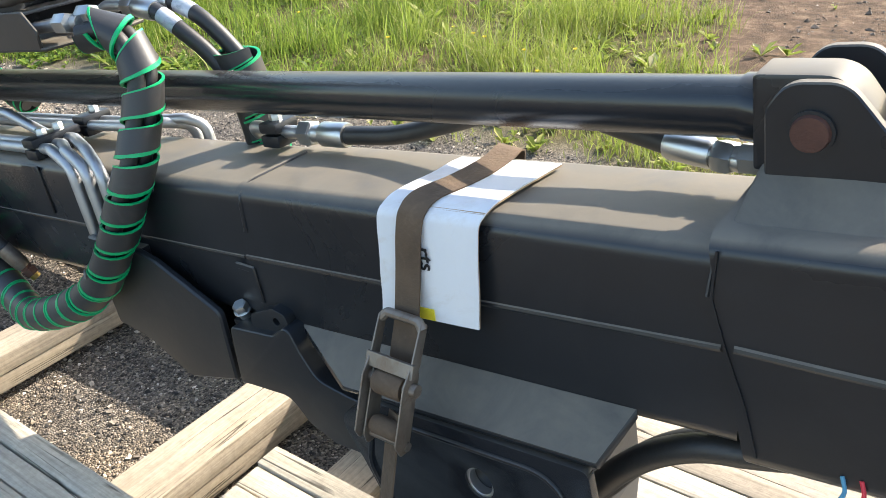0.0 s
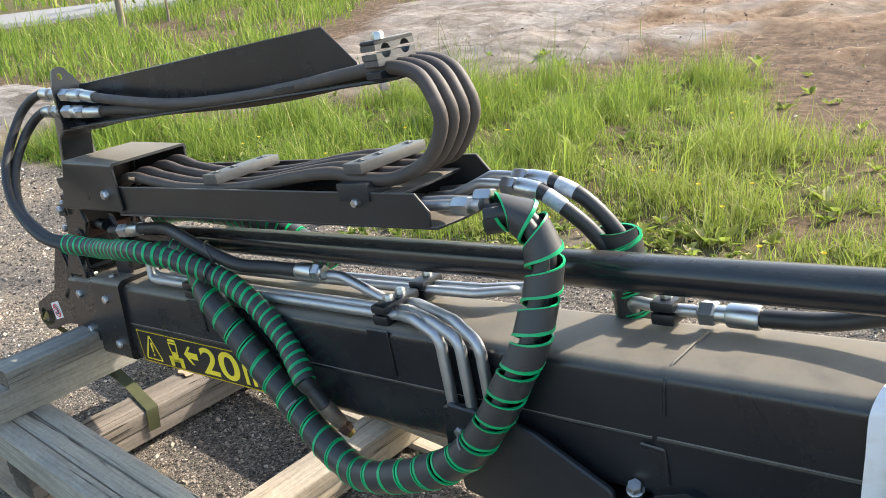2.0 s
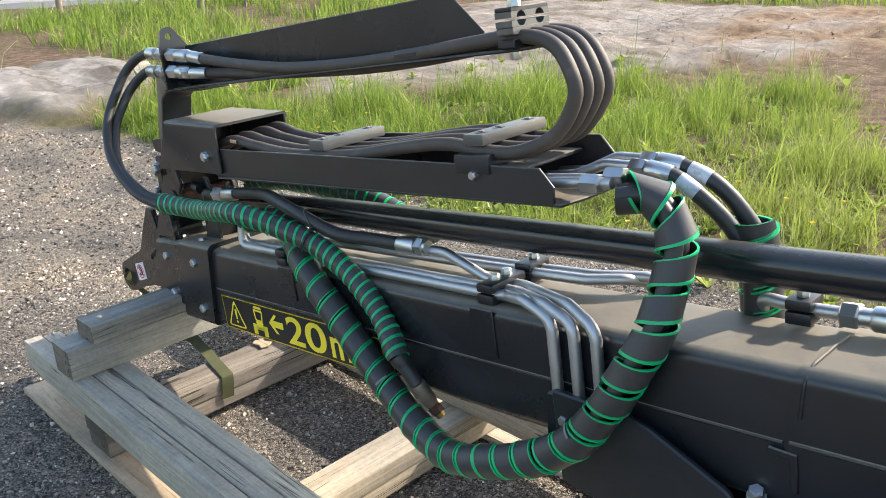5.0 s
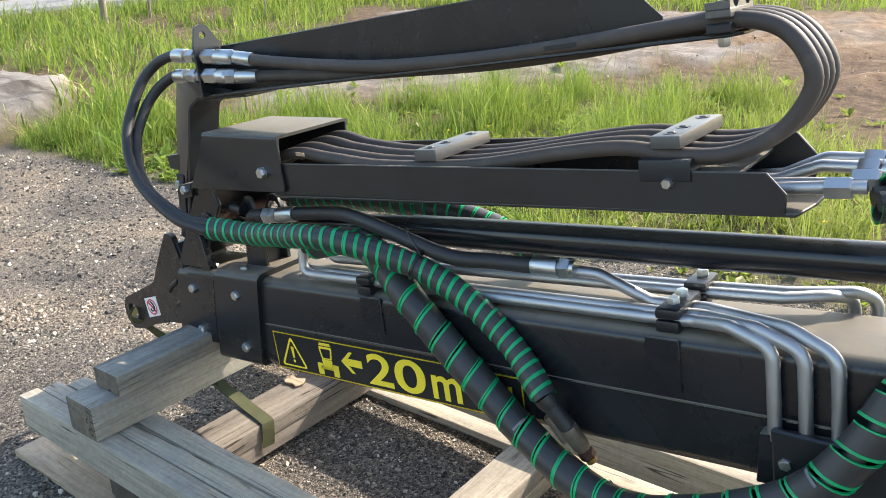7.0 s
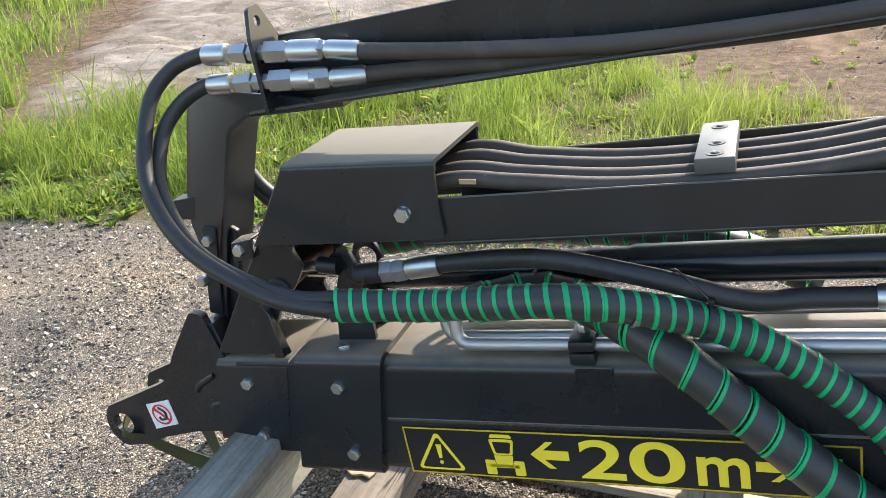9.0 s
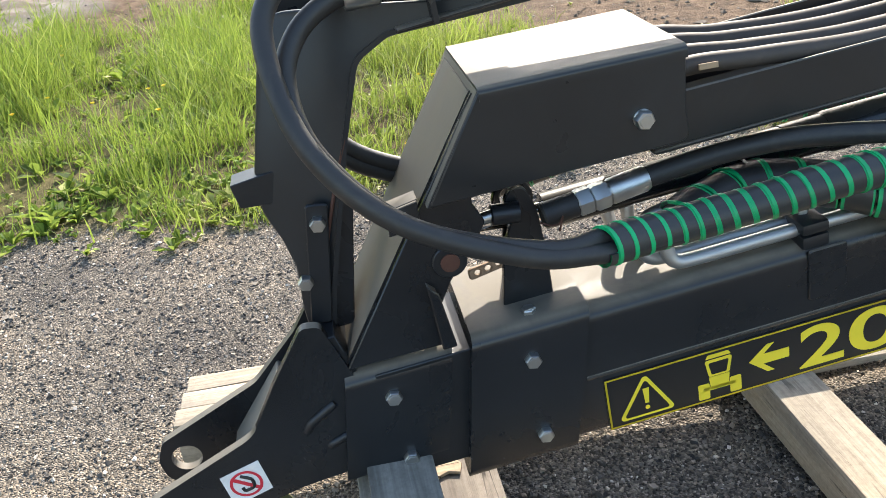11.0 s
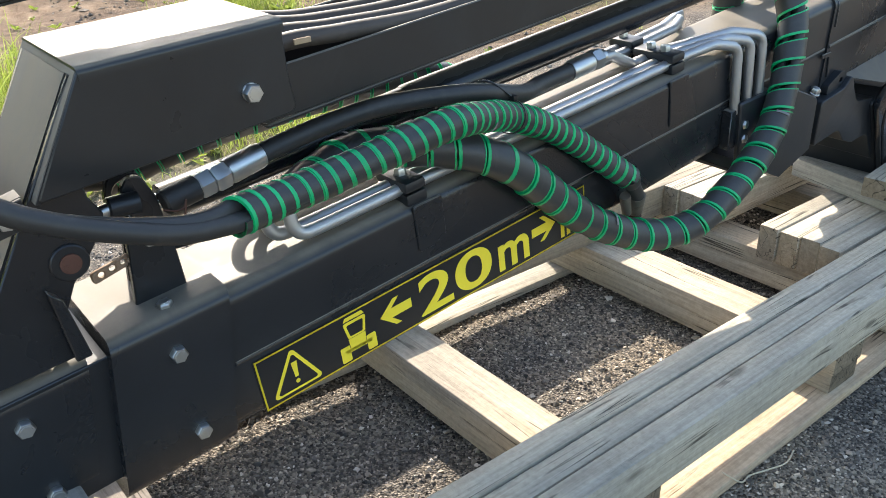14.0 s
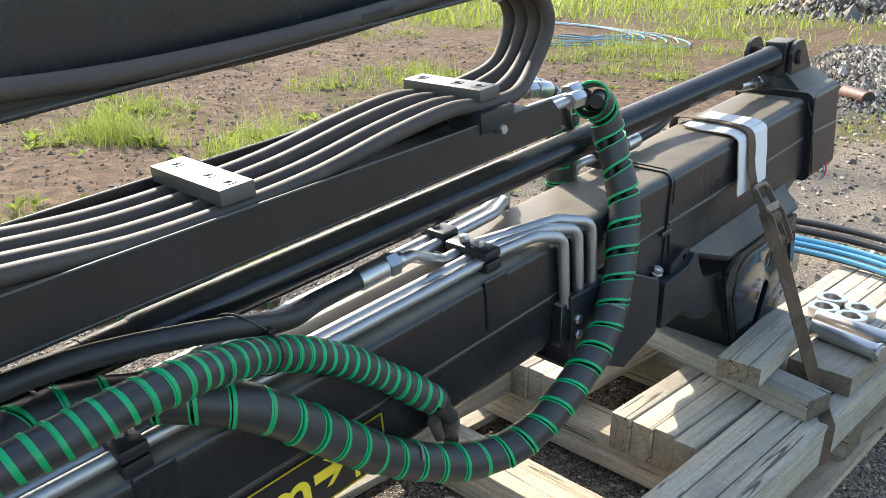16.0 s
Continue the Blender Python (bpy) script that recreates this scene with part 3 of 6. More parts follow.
def build_ground():
    xs = grid_axis(-600, 600, -4.2, 4.2, 0.06, 1.1)
    ys = grid_axis(-400, 900, -1.2, 6.0, 0.06, 1.08)
    verts = [(float(x), float(y), ground_height(x, y) if abs(x) < 60 and -20 < y < 60 else 0.2) for y in ys for x in xs]
    nx = len(xs)
    faces = [(j * nx + i, j * nx + i + 1, (j + 1) * nx + i + 1, (j + 1) * nx + i) for j in range(len(ys) - 1) for i in range(nx - 1)]
    ob = lines_to_mesh("ground", verts, faces, ground_material(), "gravel yard running into grass and bare reddish soil", "ground", "structure", True)
    layers = {
        "rock": [max(left_rock(x, y) if x < -3.2 else 0, slab_rock(x, y)) for x, y, _ in verts],
        "grass": [grass_amount(x, y) * 0.95 for x, y, _ in verts],
        "soil": [dirt_amount(x, y) for x, y, _ in verts],
        "outcrop": [1.0 if x < -3.2 and left_rock(x, y) > 0.02 else 0.75 * ramp01((-1.2 - x + 2.5 * fbm(x, y, 0.5, 3, 9.5)) / 1.5) for x, y, _ in verts],
    }
    for key, values in layers.items():
        ob.data.attributes.new(key, "FLOAT", "POINT").data.foreach_set("value", values)


build_ground()

STONE_MAT = simple("crushed_stone", (0.2, 0.185, 0.17), 0.85, 0, 0.2, 40, 0.2, 0.05)
_n, _l = STONE_MAT.node_tree.nodes, STONE_MAT.node_tree.links
_geo = _n.new("ShaderNodeNewGeometry")
_stone_col = ramp(_n, _l, _geo.outputs["Random Per Island"], [(0.0, (0.024, 0.0235, 0.023)), (0.35, (0.096, 0.088, 0.08)), (0.65, (0.212, 0.19, 0.163)), (0.88, (0.34, 0.292, 0.235)), (1.0, (0.62, 0.58, 0.53))])
_yard = ramp(_n, _l, noise_node(_n, _l, 1.6, 5, 0.6, coords(_n, _l)), [(0.34, (0.68, 0.67, 0.67)), (0.5, (1.08, 1.03, 0.95)), (0.66, (1.5, 1.34, 1.12))])
_l.new(mix_color(_n, _l, 0.9, _stone_col, _yard, "MULTIPLY"), _n["Principled BSDF"].inputs["Base Color"])


def stones(name, count, xr, yr, size, label, keep=None, seed=1):
    """Loose crushed stones on the ground, each a squashed irregular lump."""
    rng = np.random.default_rng(seed)
    base = np.array([(a, b, c) for a in (-1, 1) for b in (-1, 1) for c in (-1, 1)], float) * 0.62
    quad = np.array([(0, 1, 3, 2), (4, 6, 7, 5), (0, 4, 5, 1), (2, 3, 7, 6), (0, 2, 6, 4), (1, 5, 7, 3)])
    V, Fc, k = [], [], 0
    for _ in range(count):
        x, y = rng.uniform(*xr), rng.uniform(*yr)
        if keep and not keep(x, y):
            continue
        s = size * min(2.3, rng.lognormal(0, 0.5))
        b = (base + rng.uniform(-0.34, 0.34, (8, 3))) * (s * rng.uniform(0.7, 1.3, 3))
        q = rng.normal(0, 1, 4)
        w, i, j, m = q / np.linalg.norm(q)
        rot = np.array([[1 - 2 * (j * j + m * m), 2 * (i * j - m * w), 2 * (i * m + j * w)], [2 * (i * j + m * w), 1 - 2 * (i * i + m * m), 2 * (j * m - i * w)], [2 * (i * m - j * w), 2 * (j * m + i * w), 1 - 2 * (i * i + j * j)]])
        V.append(b @ rot.T * (1, 1, 0.75) + (x, y, ground_height(x, y) + s * 0.2))
        Fc.append(quad + k)
        k += 8
    lines_to_mesh(name, np.concatenate(V).tolist(), np.concatenate(Fc).tolist(), STONE_MAT, label, "gravel")


stones("gravel", 64000, (-1.5, 2.6), (-0.6, 1.75), 0.0024, "fine grit between the crushed stones", lambda x, y: y < grass_edge(x) + 0.15, 5)
stones("gravel", 14000, (-1.6, 2.6), (-0.9, 1.75), 0.0034, "small grey crushed stones covering the yard", lambda x, y: y < grass_edge(x), 1)
stones("gravel", 20000, (-5.0, -1.2), (-0.6, 2.2), 0.0042, "loose grey stones on the open yard", lambda x, y: y < grass_edge(x), 2)
stones("gravel", 5000, (2.2, 8.0), (-1.5, 2.2), 0.009, "loose grey stones beyond the pallet", None, 3)
stones("gravel", 2500, (-5, 6), (3.5, 9.0), 0.005, "scattered stones on bare soil", lambda x, y: grass_amount(x, y) < 0.3, 4)

SOIL_CLOD = simple("soil_clods", (0.14, 0.11, 0.083), 0.95, 0, 0.3, 30, 0.3, 0.03)


def clods(count, xr, yr, size, seed):
    rng = np.random.default_rng(seed)
    base = np.array([(1, 0, 0), (-1, 0, 0), (0, 1, 0), (0, -1, 0), (0, 0, 1), (0, 0, -1)], float)
    tri = np.array([(0, 2, 4), (2, 1, 4), (1, 3, 4), (3, 0, 4), (2, 0, 5), (1, 2, 5), (3, 1, 5), (0, 3, 5)])
    V, Fc, k = [], [], 0
    for _ in range(count):
        x, y = rng.uniform(*xr), rng.uniform(*yr)
        if dirt_amount(x, y) < 0.5:
            continue
        s = size * rng.lognormal(0, 0.5)
        b = base * (1 + rng.uniform(-0.4, 0.4, (6, 1))) * (s, s * rng.uniform(0.6, 1.4), s * 0.6)
        a = rng.uniform(0, 6.3)
        b = b @ np.array([[math.cos(a), -math.sin(a), 0], [math.sin(a), math.cos(a), 0], [0, 0, 1]]).T
        V.append(b + (x, y, ground_height(x, y) + s * 0.15))
        Fc.append(tri + k)
        k += 6
    lines_to_mesh("soil_clods", np.concatenate(V).tolist(), np.concatenate(Fc).tolist(), SOIL_CLOD, "crumbly brown soil clods on bare ground", "soil")


clods(9000, (1.2, 9.0), (2.4, 9.5), 0.009, 41)

# grass
GRASS_MAT, _n, _l, _p = material("grass_blades")
_geo = _n.new("ShaderNodeNewGeometry")
_fresh = ramp(_n, _l, _geo.outputs["Random Per Island"], [(0.0, (0.012, 0.034, 0.005)), (0.35, (0.05, 0.108, 0.011)), (0.7, (0.15, 0.24, 0.026)), (0.9, (0.27, 0.32, 0.052)), (1.0, (0.58, 0.5, 0.24))])
_dry = ramp(_n, _l, _geo.outputs["Random Per Island"], [(0.0, (0.05, 0.07, 0.015)), (0.4, (0.2, 0.215, 0.036)), (0.7, (0.39, 0.35, 0.095)), (1.0, (0.6, 0.5, 0.3))])
_xyz = _n.new("ShaderNodeSeparateXYZ")
_l.new(coords(_n, _l), _xyz.inputs[0])
_lean = math_node(_n, _l, "MULTIPLY", math_node(_n, _l, "ADD", _xyz.outputs[0], 0.1), 0.19)
_spots = ramp(_n, _l, math_node(_n, _l, "ADD", noise_node(_n, _l, 2.2, 5, 0.68, coords(_n, _l)), _lean), [(0.38, (0, 0, 0)), (0.55, (1, 1, 1))])
_l.new(mix_color(_n, _l, _spots, _fresh, _dry), _p.inputs["Base Color"])
_p.inputs["Roughness"].default_value = 0.6
_p.inputs["Specular IOR Level"].default_value = 0.22
_tr = _n.new("ShaderNodeBsdfTranslucent")
_tr.inputs["Color"].default_value = (0.3, 0.395, 0.07, 1)
_mx = _n.new("ShaderNodeMixShader")
_mx.inputs[0].default_value = 0.36
_l.new(_p.outputs[0], _mx.inputs[1])
_l.new(_tr.outputs[0], _mx.inputs[2])
_l.new(_mx.outputs[0], _n["Material Output"].inputs["Surface"])


def grass(name, count, xr, yr, tall, wide, label, seed):
    rng = np.random.default_rng(seed)
    x, y = rng.uniform(*xr, count), rng.uniform(*yr, count)
    amt = np.array([grass_amount(a, b) for a, b in zip(x, y)])
    clump = np.array([0.52 + 1.05 * fbm(a, b, 1.9, 3, 6.0) for a, b in zip(x, y)])
    ok = rng.uniform(0, 1, count) < amt * np.clip(clump * 1.5 - 0.1, 0.12, 1)
    x, y, clump = x[ok], y[ok], np.clip(clump[ok], 0.25, 1.5)
    k = len(x)
    rim = np.array([ramp01((b - grass_edge(a)) / 0.8) for a, b in zip(x, y)])
    west = np.clip((0.2 - x) / 2.5, 0, 1)
    h = tall * (1 + 0.35 * west) * (0.3 + 0.95 * clump) * (0.45 + 0.55 * rim) * rng.uniform(0.5, 1.25, k)
    w = wide * rng.uniform(0.6, 1.4, k)
    az, lean, face = rng.uniform(0, 6.3, k), rng.uniform(0.05, 0.95, k), rng.uniform(0, 6.3, k)
    z = np.array([ground_height(a, b) for a, b in zip(x, y)]) - 0.01
    fx, fy = np.cos(face) * w / 2, np.sin(face) * w / 2
    rows = []
    for s, ws in ((0, 1.0), (0.5, 0.8), (0.82, 0.45)):
        off = lean * h * s * s
        cx, cy, cz = x + np.cos(az) * off, y + np.sin(az) * off, z + h * s * (1 - 0.4 * lean * s)
        rows += [np.stack([cx - fx * ws, cy - fy * ws, cz], 1), np.stack([cx + fx * ws, cy + fy * ws, cz], 1)]
    rows.append(np.stack([x + np.cos(az) * lean * h, y + np.sin(az) * lean * h, z + h * (1 - 0.4 * lean)], 1))
    V = np.stack(rows, 1).reshape(-1, 3)
    b = np.arange(k)[:, None] * 7
    quads = np.concatenate([b + np.array([[0, 1, 3, 2]]), b + np.array([[2, 3, 5, 4]])])
    tris = b + np.array([[4, 5, 6]])
    lines_to_mesh(name, V.tolist(), quads.tolist() + tris.tolist(), GRASS_MAT, label, "grass")


grass("grass", 105000, (-4.5, 3.2), (1.4, 5.9), 0.185, 0.004, "tall fresh green grass beside the yard", 11)
grass("grass", 75000, (-4.5, 3.2), (1.4, 5.9), 0.075, 0.0045, "short green and straw-coloured undergrowth", 17)
grass("grass", 17000, (-4.5, 3.2), (1.45, 5.8), 0.3, 0.005, "taller grass tussocks beside the yard", 21)


def weeds(name, count, xr, yr, size, label, seed):
    """Low broad-leaved plants: rosettes of pointed leaves."""
    rng = np.random.default_rng(seed)
    V, Fc, k = [], [], 0
    for _ in range(count):
        x, y = rng.uniform(*xr), rng.uniform(*yr)
        if rng.random() > grass_amount(x, y) * 0.9 + 0.06 or y < grass_edge(x) - 0.12:
            continue
        z = ground_height(x, y)
        n, s = rng.integers(5, 10), size * rng.lognormal(0, 0.35)
        for j in range(n):
            a, up = rng.uniform(0, 6.3), rng.uniform(0.3, 1.2)
            d = np.array([math.cos(a), math.sin(a), up])
            d /= np.linalg.norm(d)
            side = np.array([-math.sin(a), math.cos(a), 0]) * s * rng.uniform(0.14, 0.24)
            p = np.array([x, y, z])
            ln = s * rng.uniform(0.6, 1.2)
            mid, tip = p + d * ln * 0.55 + (0, 0, 0.01), p + d * ln + (0, 0, -0.25 * s * up * 0.3)
            V.append([p, mid + side, tip, mid - side])
            Fc.append((k, k + 1, k + 2, k + 3))
            k += 4
    lines_to_mesh(name, np.array(V).reshape(-1, 3).tolist(), Fc, GRASS_MAT, label, "weeds")


weeds("weeds", 2200, (-4.0, 3.0), (1.45, 5.9), 0.055, "broad-leaved weeds among the grass", 31)
weeds("weeds", 800, (-3.2, 0.6), (1.4, 2.0), 0.04, "light green broad-leaved weeds along the gravel edge", 33)
weeds("weeds", 1200, (1.0, 9.0), (2.6, 9.0), 0.06, "low weeds on bare soil", 32)
grass("grass", 40000, (-14, -3), (1.5, 14), 0.26, 0.014, "long green meadow grass", 12)
grass("grass", 26000, (-3, 14), (5.0, 14), 0.2, 0.012, "patchy grass on bare soil", 13)
grass("grass", 30000, (3.2, 14), (0.6, 9), 0.13, 0.008, "short patchy grass on the open yard", 15)
grass("grass", 24000, (12, 40), (-3, 22), 0.3, 0.03, "far grass behind the yard", 16)
grass("grass", 26000, (-45, 30), (9, 40), 0.45, 0.05, "far meadow grass", 14)

FLOWER = simple("yellow_petals", (0.75, 0.55, 0.02), 0.6, 0, 0.1, 30, 0.02, 0.04)
rng_f = np.random.default_rng(91)
fv, ff = [], []
for _ in range(46):
    x, y = rng_f.uniform(-3.2, 2.2), rng_f.uniform(1.75, 4.2)
    if grass_amount(x, y) < 0.4:
        continue
    z, a0 = ground_height(x, y) + rng_f.uniform(0.07, 0.17), rng_f.uniform(0, 6.3)
    b = len(fv)
    fv.append((x, y, z - 0.004))
    for j in range(10):
        r = 0.013 if j % 2 == 0 else 0.008
        fv.append((x + r * math.cos(a0 + 0.628 * j), y + r * math.sin(a0 + 0.628 * j), z + 0.004))
    ff += [(b, b + 1 + j, b + 1 + (j + 1) % 10) for j in range(10)]
lines_to_mesh("flowers", fv, ff, FLOWER, "small yellow flowers among the grass", "flowers")

# ---------------------------------------------------------------- timber pallet


def plank(name, parent, x0, x1, y0, y1, z0, z1, mat, label="", twist=0.0):
    """A sawn timber with worn edges and slightly uneven faces."""
    bm = box(x0, x1, y0, y1, z0, z1, 0)
    long_x = x1 - x0 > y1 - y0
    cuts = max(2, int(max(x1 - x0, y1 - y0) / 0.12))
    es = [e for e in bm.edges if abs((e.verts[0].co - e.verts[1].co)[0 if long_x else 1]) > 0.5 * max(x1 - x0, y1 - y0)]
    bmesh.ops.subdivide_edges(bm, edges=es, cuts=cuts, use_grid_fill=True)
    bevel_all(bm, 0.0038, 2, 60)
    seed = x0 * 7.3 + y0 * 13.1 + z0 * 5.7
    for v in bm.verts:
        s = (v.co.x if long_x else v.co.y)
        v.co.z += 0.0012 * noise.noise(Vector((s * 3, seed, 0))) + 0.0008 * noise.noise(v.co * 14)
        if long_x:
            v.co.y += 0.0015 * noise.noise(Vector((s * 2, seed, 5)))
        else:
            v.co.x += 0.0015 * noise.noise(Vector((s * 2, seed, 5)))
    return part(name, bm, mat, parent, label)


RUN_TOP = 0.195
pallet = thing("timber_pallet", GROUND, (0.9, 0.08, 0.0), "long weathered timber pallet of runners, cross beams and boards on gravel", "pallet")
for k, (dx0, dx1) in enumerate(((0.0, 0.0), (0.012, 0.01), (0.045, 0.0))):
    y0 = -0.305 + 0.0487 * k
    plank("runner_plank", pallet, -0.575 + dx0, 2.75 + dx1, y0, y0 + 0.0456, 0.11, RUN_TOP - 0.0015 * (k % 2), WOOD_GREY)
for k in range(3):
    y0 = 0.342 + 0.0487 * k
    plank("runner_plank", pallet, -0.635 + 0.006 * k, 2.75, y0, y0 + 0.0475, 0.11, RUN_TOP - 0.001 * k, WOOD_X)
plank("bottom_board", pallet, -0.65, 2.7, -0.316, -0.2, 0.0, 0.021, WOOD_FRESH)
plank("bottom_board", pallet, -0.65, 2.7, 0.405, 0.485, 0.0, 0.021, WOOD_GREY)
for x0, x1 in ((-0.225, -0.11), (0.413, 0.511), (1.045, 1.155), (1.352, 1.452), (1.76, 1.87), (2.35, 2.46)):
    for z0, z1, dx in ((0.022, 0.0645, 0.003), (0.0655, 0.109, 0.0)):
        plank("cross_beam", pallet, x0 + dx, x1 - dx, -0.302 + dx, 0.486, z0, z1, WOOD_DARK if x0 < 0 else WOOD_Y)
for k in range(4):
    y0 = 0.045 - 0.0493 * (k + 1)
    plank("deck_plank", pallet, 1.31 + 0.004 * (k % 3), 2.7, y0, y0 + 0.0458, 0.11, RUN_TOP - 0.002 * (k % 2), WOOD_GREY)

stalk = thing("straw_stalk", GROUND, (0.78, -0.29, 0.0), "pale dry stalk lying curled beside the pallet", "straw")
part("stalk_body", tube(spline([(0.69, -0.3, 0.03), (0.712, -0.325, 0.012), (0.745, -0.322, 0.006), (0.783, -0.335, 0.007), (0.823, -0.345, 0.006), (0.86, -0.338, 0.01)], 40), 0.0015, 6), STRAW, stalk)

for k in range(3):
    y0 = 0.204 + 0.0462 * k
    plank("deck_plank", pallet, 1.342 + 0.005 * (k % 2), 2.7, y0, y0 + 0.0445, 0.11, RUN_TOP - 0.0015 * (k % 2), WOOD_GREY)

# ---------------------------------------------------------------- loose timber blocks


def block(x0, x1, y0, y1, z0, z1, mat, label, turn=0.0):
    t = thing("timber_block", GROUND, ((x0 + x1) / 2, (y0 + y1) / 2, z0), label, "timber", "timber blocks")
    plank("block_body", t, x0, x1, y0, y1, z0, z1, mat)
    t.matrix_world = t.matrix_world @ pose(0, 0, 0, 0, 0, turn)
    return t


block(-0.333, -0.233, -0.308, 0.42, RUN_TOP + 0.001, 0.278, WOOD_GREY_Y, "grey cross timber lying on the pallet under the boom tip")
block(-0.316, -0.228, -0.245, 0.16, 0.279, 0.327, WOOD_GREY_Y, "grey timber block under the boom tip", 1)
block(1.605, 1.688, -0.28, 0.16, RUN_TOP + 0.001, 0.244, WOOD_GREY_Y, "grey timber beam across the deck planks", -12)
block(1.53, 1.893, -0.153, -0.058, 0.245, 0.292, WOOD_GREY, "short grey timber block on a beam", 5.5)

chip = thing("wood_chip", GROUND, (-0.19, 0.21, 0.11), "torn pale wood splinter lying on a pallet beam", "wood chip")
part("chip_body", prism([(-0.224, 0.2), (-0.208, 0.19), (-0.19, 0.198), (-0.172, 0.192), (-0.165, 0.213), (-0.18, 0.236), (-0.2, 0.224), (-0.219, 0.23)], 0.1098, 0.116, axis="z", r=0.0012), WOOD_FRESH, chip)
# ---------------------------------------------------------------- crane boom
crane = thing("crane_boom", BOOM, (0.9, 0.078, 0.36), "black painted steel crane boom with collars and bolts, lying on timber", "crane boom")


def profile(y0, y1, z0, z1, r):
    return rounded([(y0, z0), (y1, z0), (y1, z1), (y0, z1)], r, 6)


part("extension_section", section(profile(0, 0.165, 0.362, 0.565, 0.02), -0.05, 1.41, 0.15), BLACK, crane)
part("outer_section", section(profile(-0.004, 0.169, 0.358, 0.569, 0.022), 1.395, 2.06, 0.15), BLACK, crane)
part("base_section", section(profile(-0.02, 0.178, 0.352, 0.585, 0.02), 2.045, 2.2, -0.12), BLACK, crane)
part("weld_seam", tube([(-0.02, 0.0021, 0.462), (0.6, 0.0021, 0.4625), (1.39, 0.0021, 0.462)], 0.0042, 10), BLACK, crane)
part("weld_seam", tube([(1.4, -0.0018, 0.466), (1.75, -0.0018, 0.467), (2.035, -0.0018, 0.4695)], 0.0048, 10), BLACK, crane)
# tip collars
part("collar", section(profile(-0.010, 0.175, 0.357, 0.577, 0.018), -0.177, -0.027, 0.215), BLACK, crane)
part("collar", section(profile(0.005, 0.158, 0.396, 0.562, 0.018), -0.337, -0.199, 0.25), BLACK, crane)
part("inner_core", prism([(-0.3, 0.385), (-0.1, 0.385), (-0.08, 0.555), (-0.28, 0.555)], 0.006, 0.15), BLACK2, crane)
for c in ((-0.265, 0.005, 0.519), (-0.2665, 0.005, 0.416), (-0.086, -0.010, 0.5255), (-0.089, -0.010, 0.403)):
    part("bolt", bolt(c, (0, -1, 0), 0.019, 0.009), ZINC, crane, "zinc-plated hexagon bolt")

# ---------------------------------------------------------------- hoses


def bundle(name, ctrl, radius, pitch, cover, label, n=160, loose=0.0, core_from=0.0, prints=0, broad=-1, rim=0.0045):
    t = thing(name, BOOM, ctrl[len(ctrl) // 2], label, "hydraulic hose")
    path = spline(ctrl, n)
    band, edge = spiral_wrap(path, radius, pitch, cover, loose=loose, broad=broad, rim=rim)
    mid = even(path, 0.012)[0]
    _, side, _ = frames_along(mid)
    for sgn in (-1, 1):
        core = (mid + side * (sgn * radius * 0.42))[int(len(mid) * core_from):]
        part("core_hose", tube(core, radius * 0.43, 14), RUBBER, t)
    w = part("spiral_guard", band, WRAP, t)
    part("green_edge", edge, GREEN, w, "green plastic edge")
    fine, along = even(path, 0.004)
    tang, side, up = frames_along(fine)
    for q in range(prints):
        i = int((q + 0.6) / (prints + 0.2) * (len(fine) - 1))
        a0 = 1.9 + 1.7 * math.sin(q * 2.3)
        arc = np.array([fine[i] + (radius + 0.0012) * 1.03 * (math.cos(a) * side[i] + math.sin(a) * up[i]) for a in np.linspace(a0, a0 + 0.9, 9)])
        part("print_mark", ribbon(arc, np.tile(tang[i], (len(arc), 1)), 0.0022, 0.0006), PRINT, w, "grey printed bar")
    return t


BIG = [(1.160, 0.016, 0.768), (1.201, 0.036, 0.765), (1.237, 0.035, 0.717), (1.234, 0.014, 0.648), (1.210, -0.024, 0.558), (1.094, -0.065, 0.398), (0.896, -0.080, 0.318), (0.765, -0.056, 0.313), (0.617, -0.033, 0.399), (0.460, -0.031, 0.558), (0.397, -0.012, 0.605), (0.320, 0.030, 0.634), (0.239, 0.055, 0.648), (0.18, 0.045, 0.645), (0.13, 0.026, 0.638)]
SMALL = [(-0.004, -0.093, 0.706), (0.04, -0.083, 0.700), (0.11, -0.074, 0.694), (0.201, -0.080, 0.698), (0.299, -0.081, 0.700), (0.386, -0.054, 0.675), (0.475, -0.022, 0.634), (0.563, -0.013, 0.579), (0.64, -0.019, 0.512), (0.7036, -0.0431, 0.4471)]
ARC1 = [(-0.165, 0.048, 1.035), (-0.205, 0.0465, 1.039), (-0.253, 0.032, 1.025), (-0.282, 0.0, 0.983), (-0.270, -0.063, 0.891), (-0.206, -0.102, 0.805), (-0.091, -0.116, 0.735), (-0.015, -0.103, 0.706), (0.04, -0.092, 0.695), (0.11, -0.08, 0.686)]
ARC2 = [(-0.165, 0.041, 0.9945), (-0.205, 0.0395, 0.9965), (-0.25, 0.024, 0.975), (-0.274, -0.006, 0.933), (-0.260, -0.053, 0.867), (-0.190, -0.095, 0.788), (-0.067, -0.106, 0.729), (0.004, -0.084, 0.712), (0.05, -0.074, 0.706), (0.11, -0.067, 0.7)]
bundle("wrapped_hose_bundle", BIG, 0.0285, 0.0425, 0.86, "thick hose bundle in black spiral guard with green edges", loose=0.3, prints=9, broad=1, rim=0.0066)
bundle("wrapped_hose_bundle", SMALL, 0.0215, 0.0206, 0.87, "slim hose bundle in black spiral guard with green edges", prints=5, core_from=0.12, rim=0.0062)
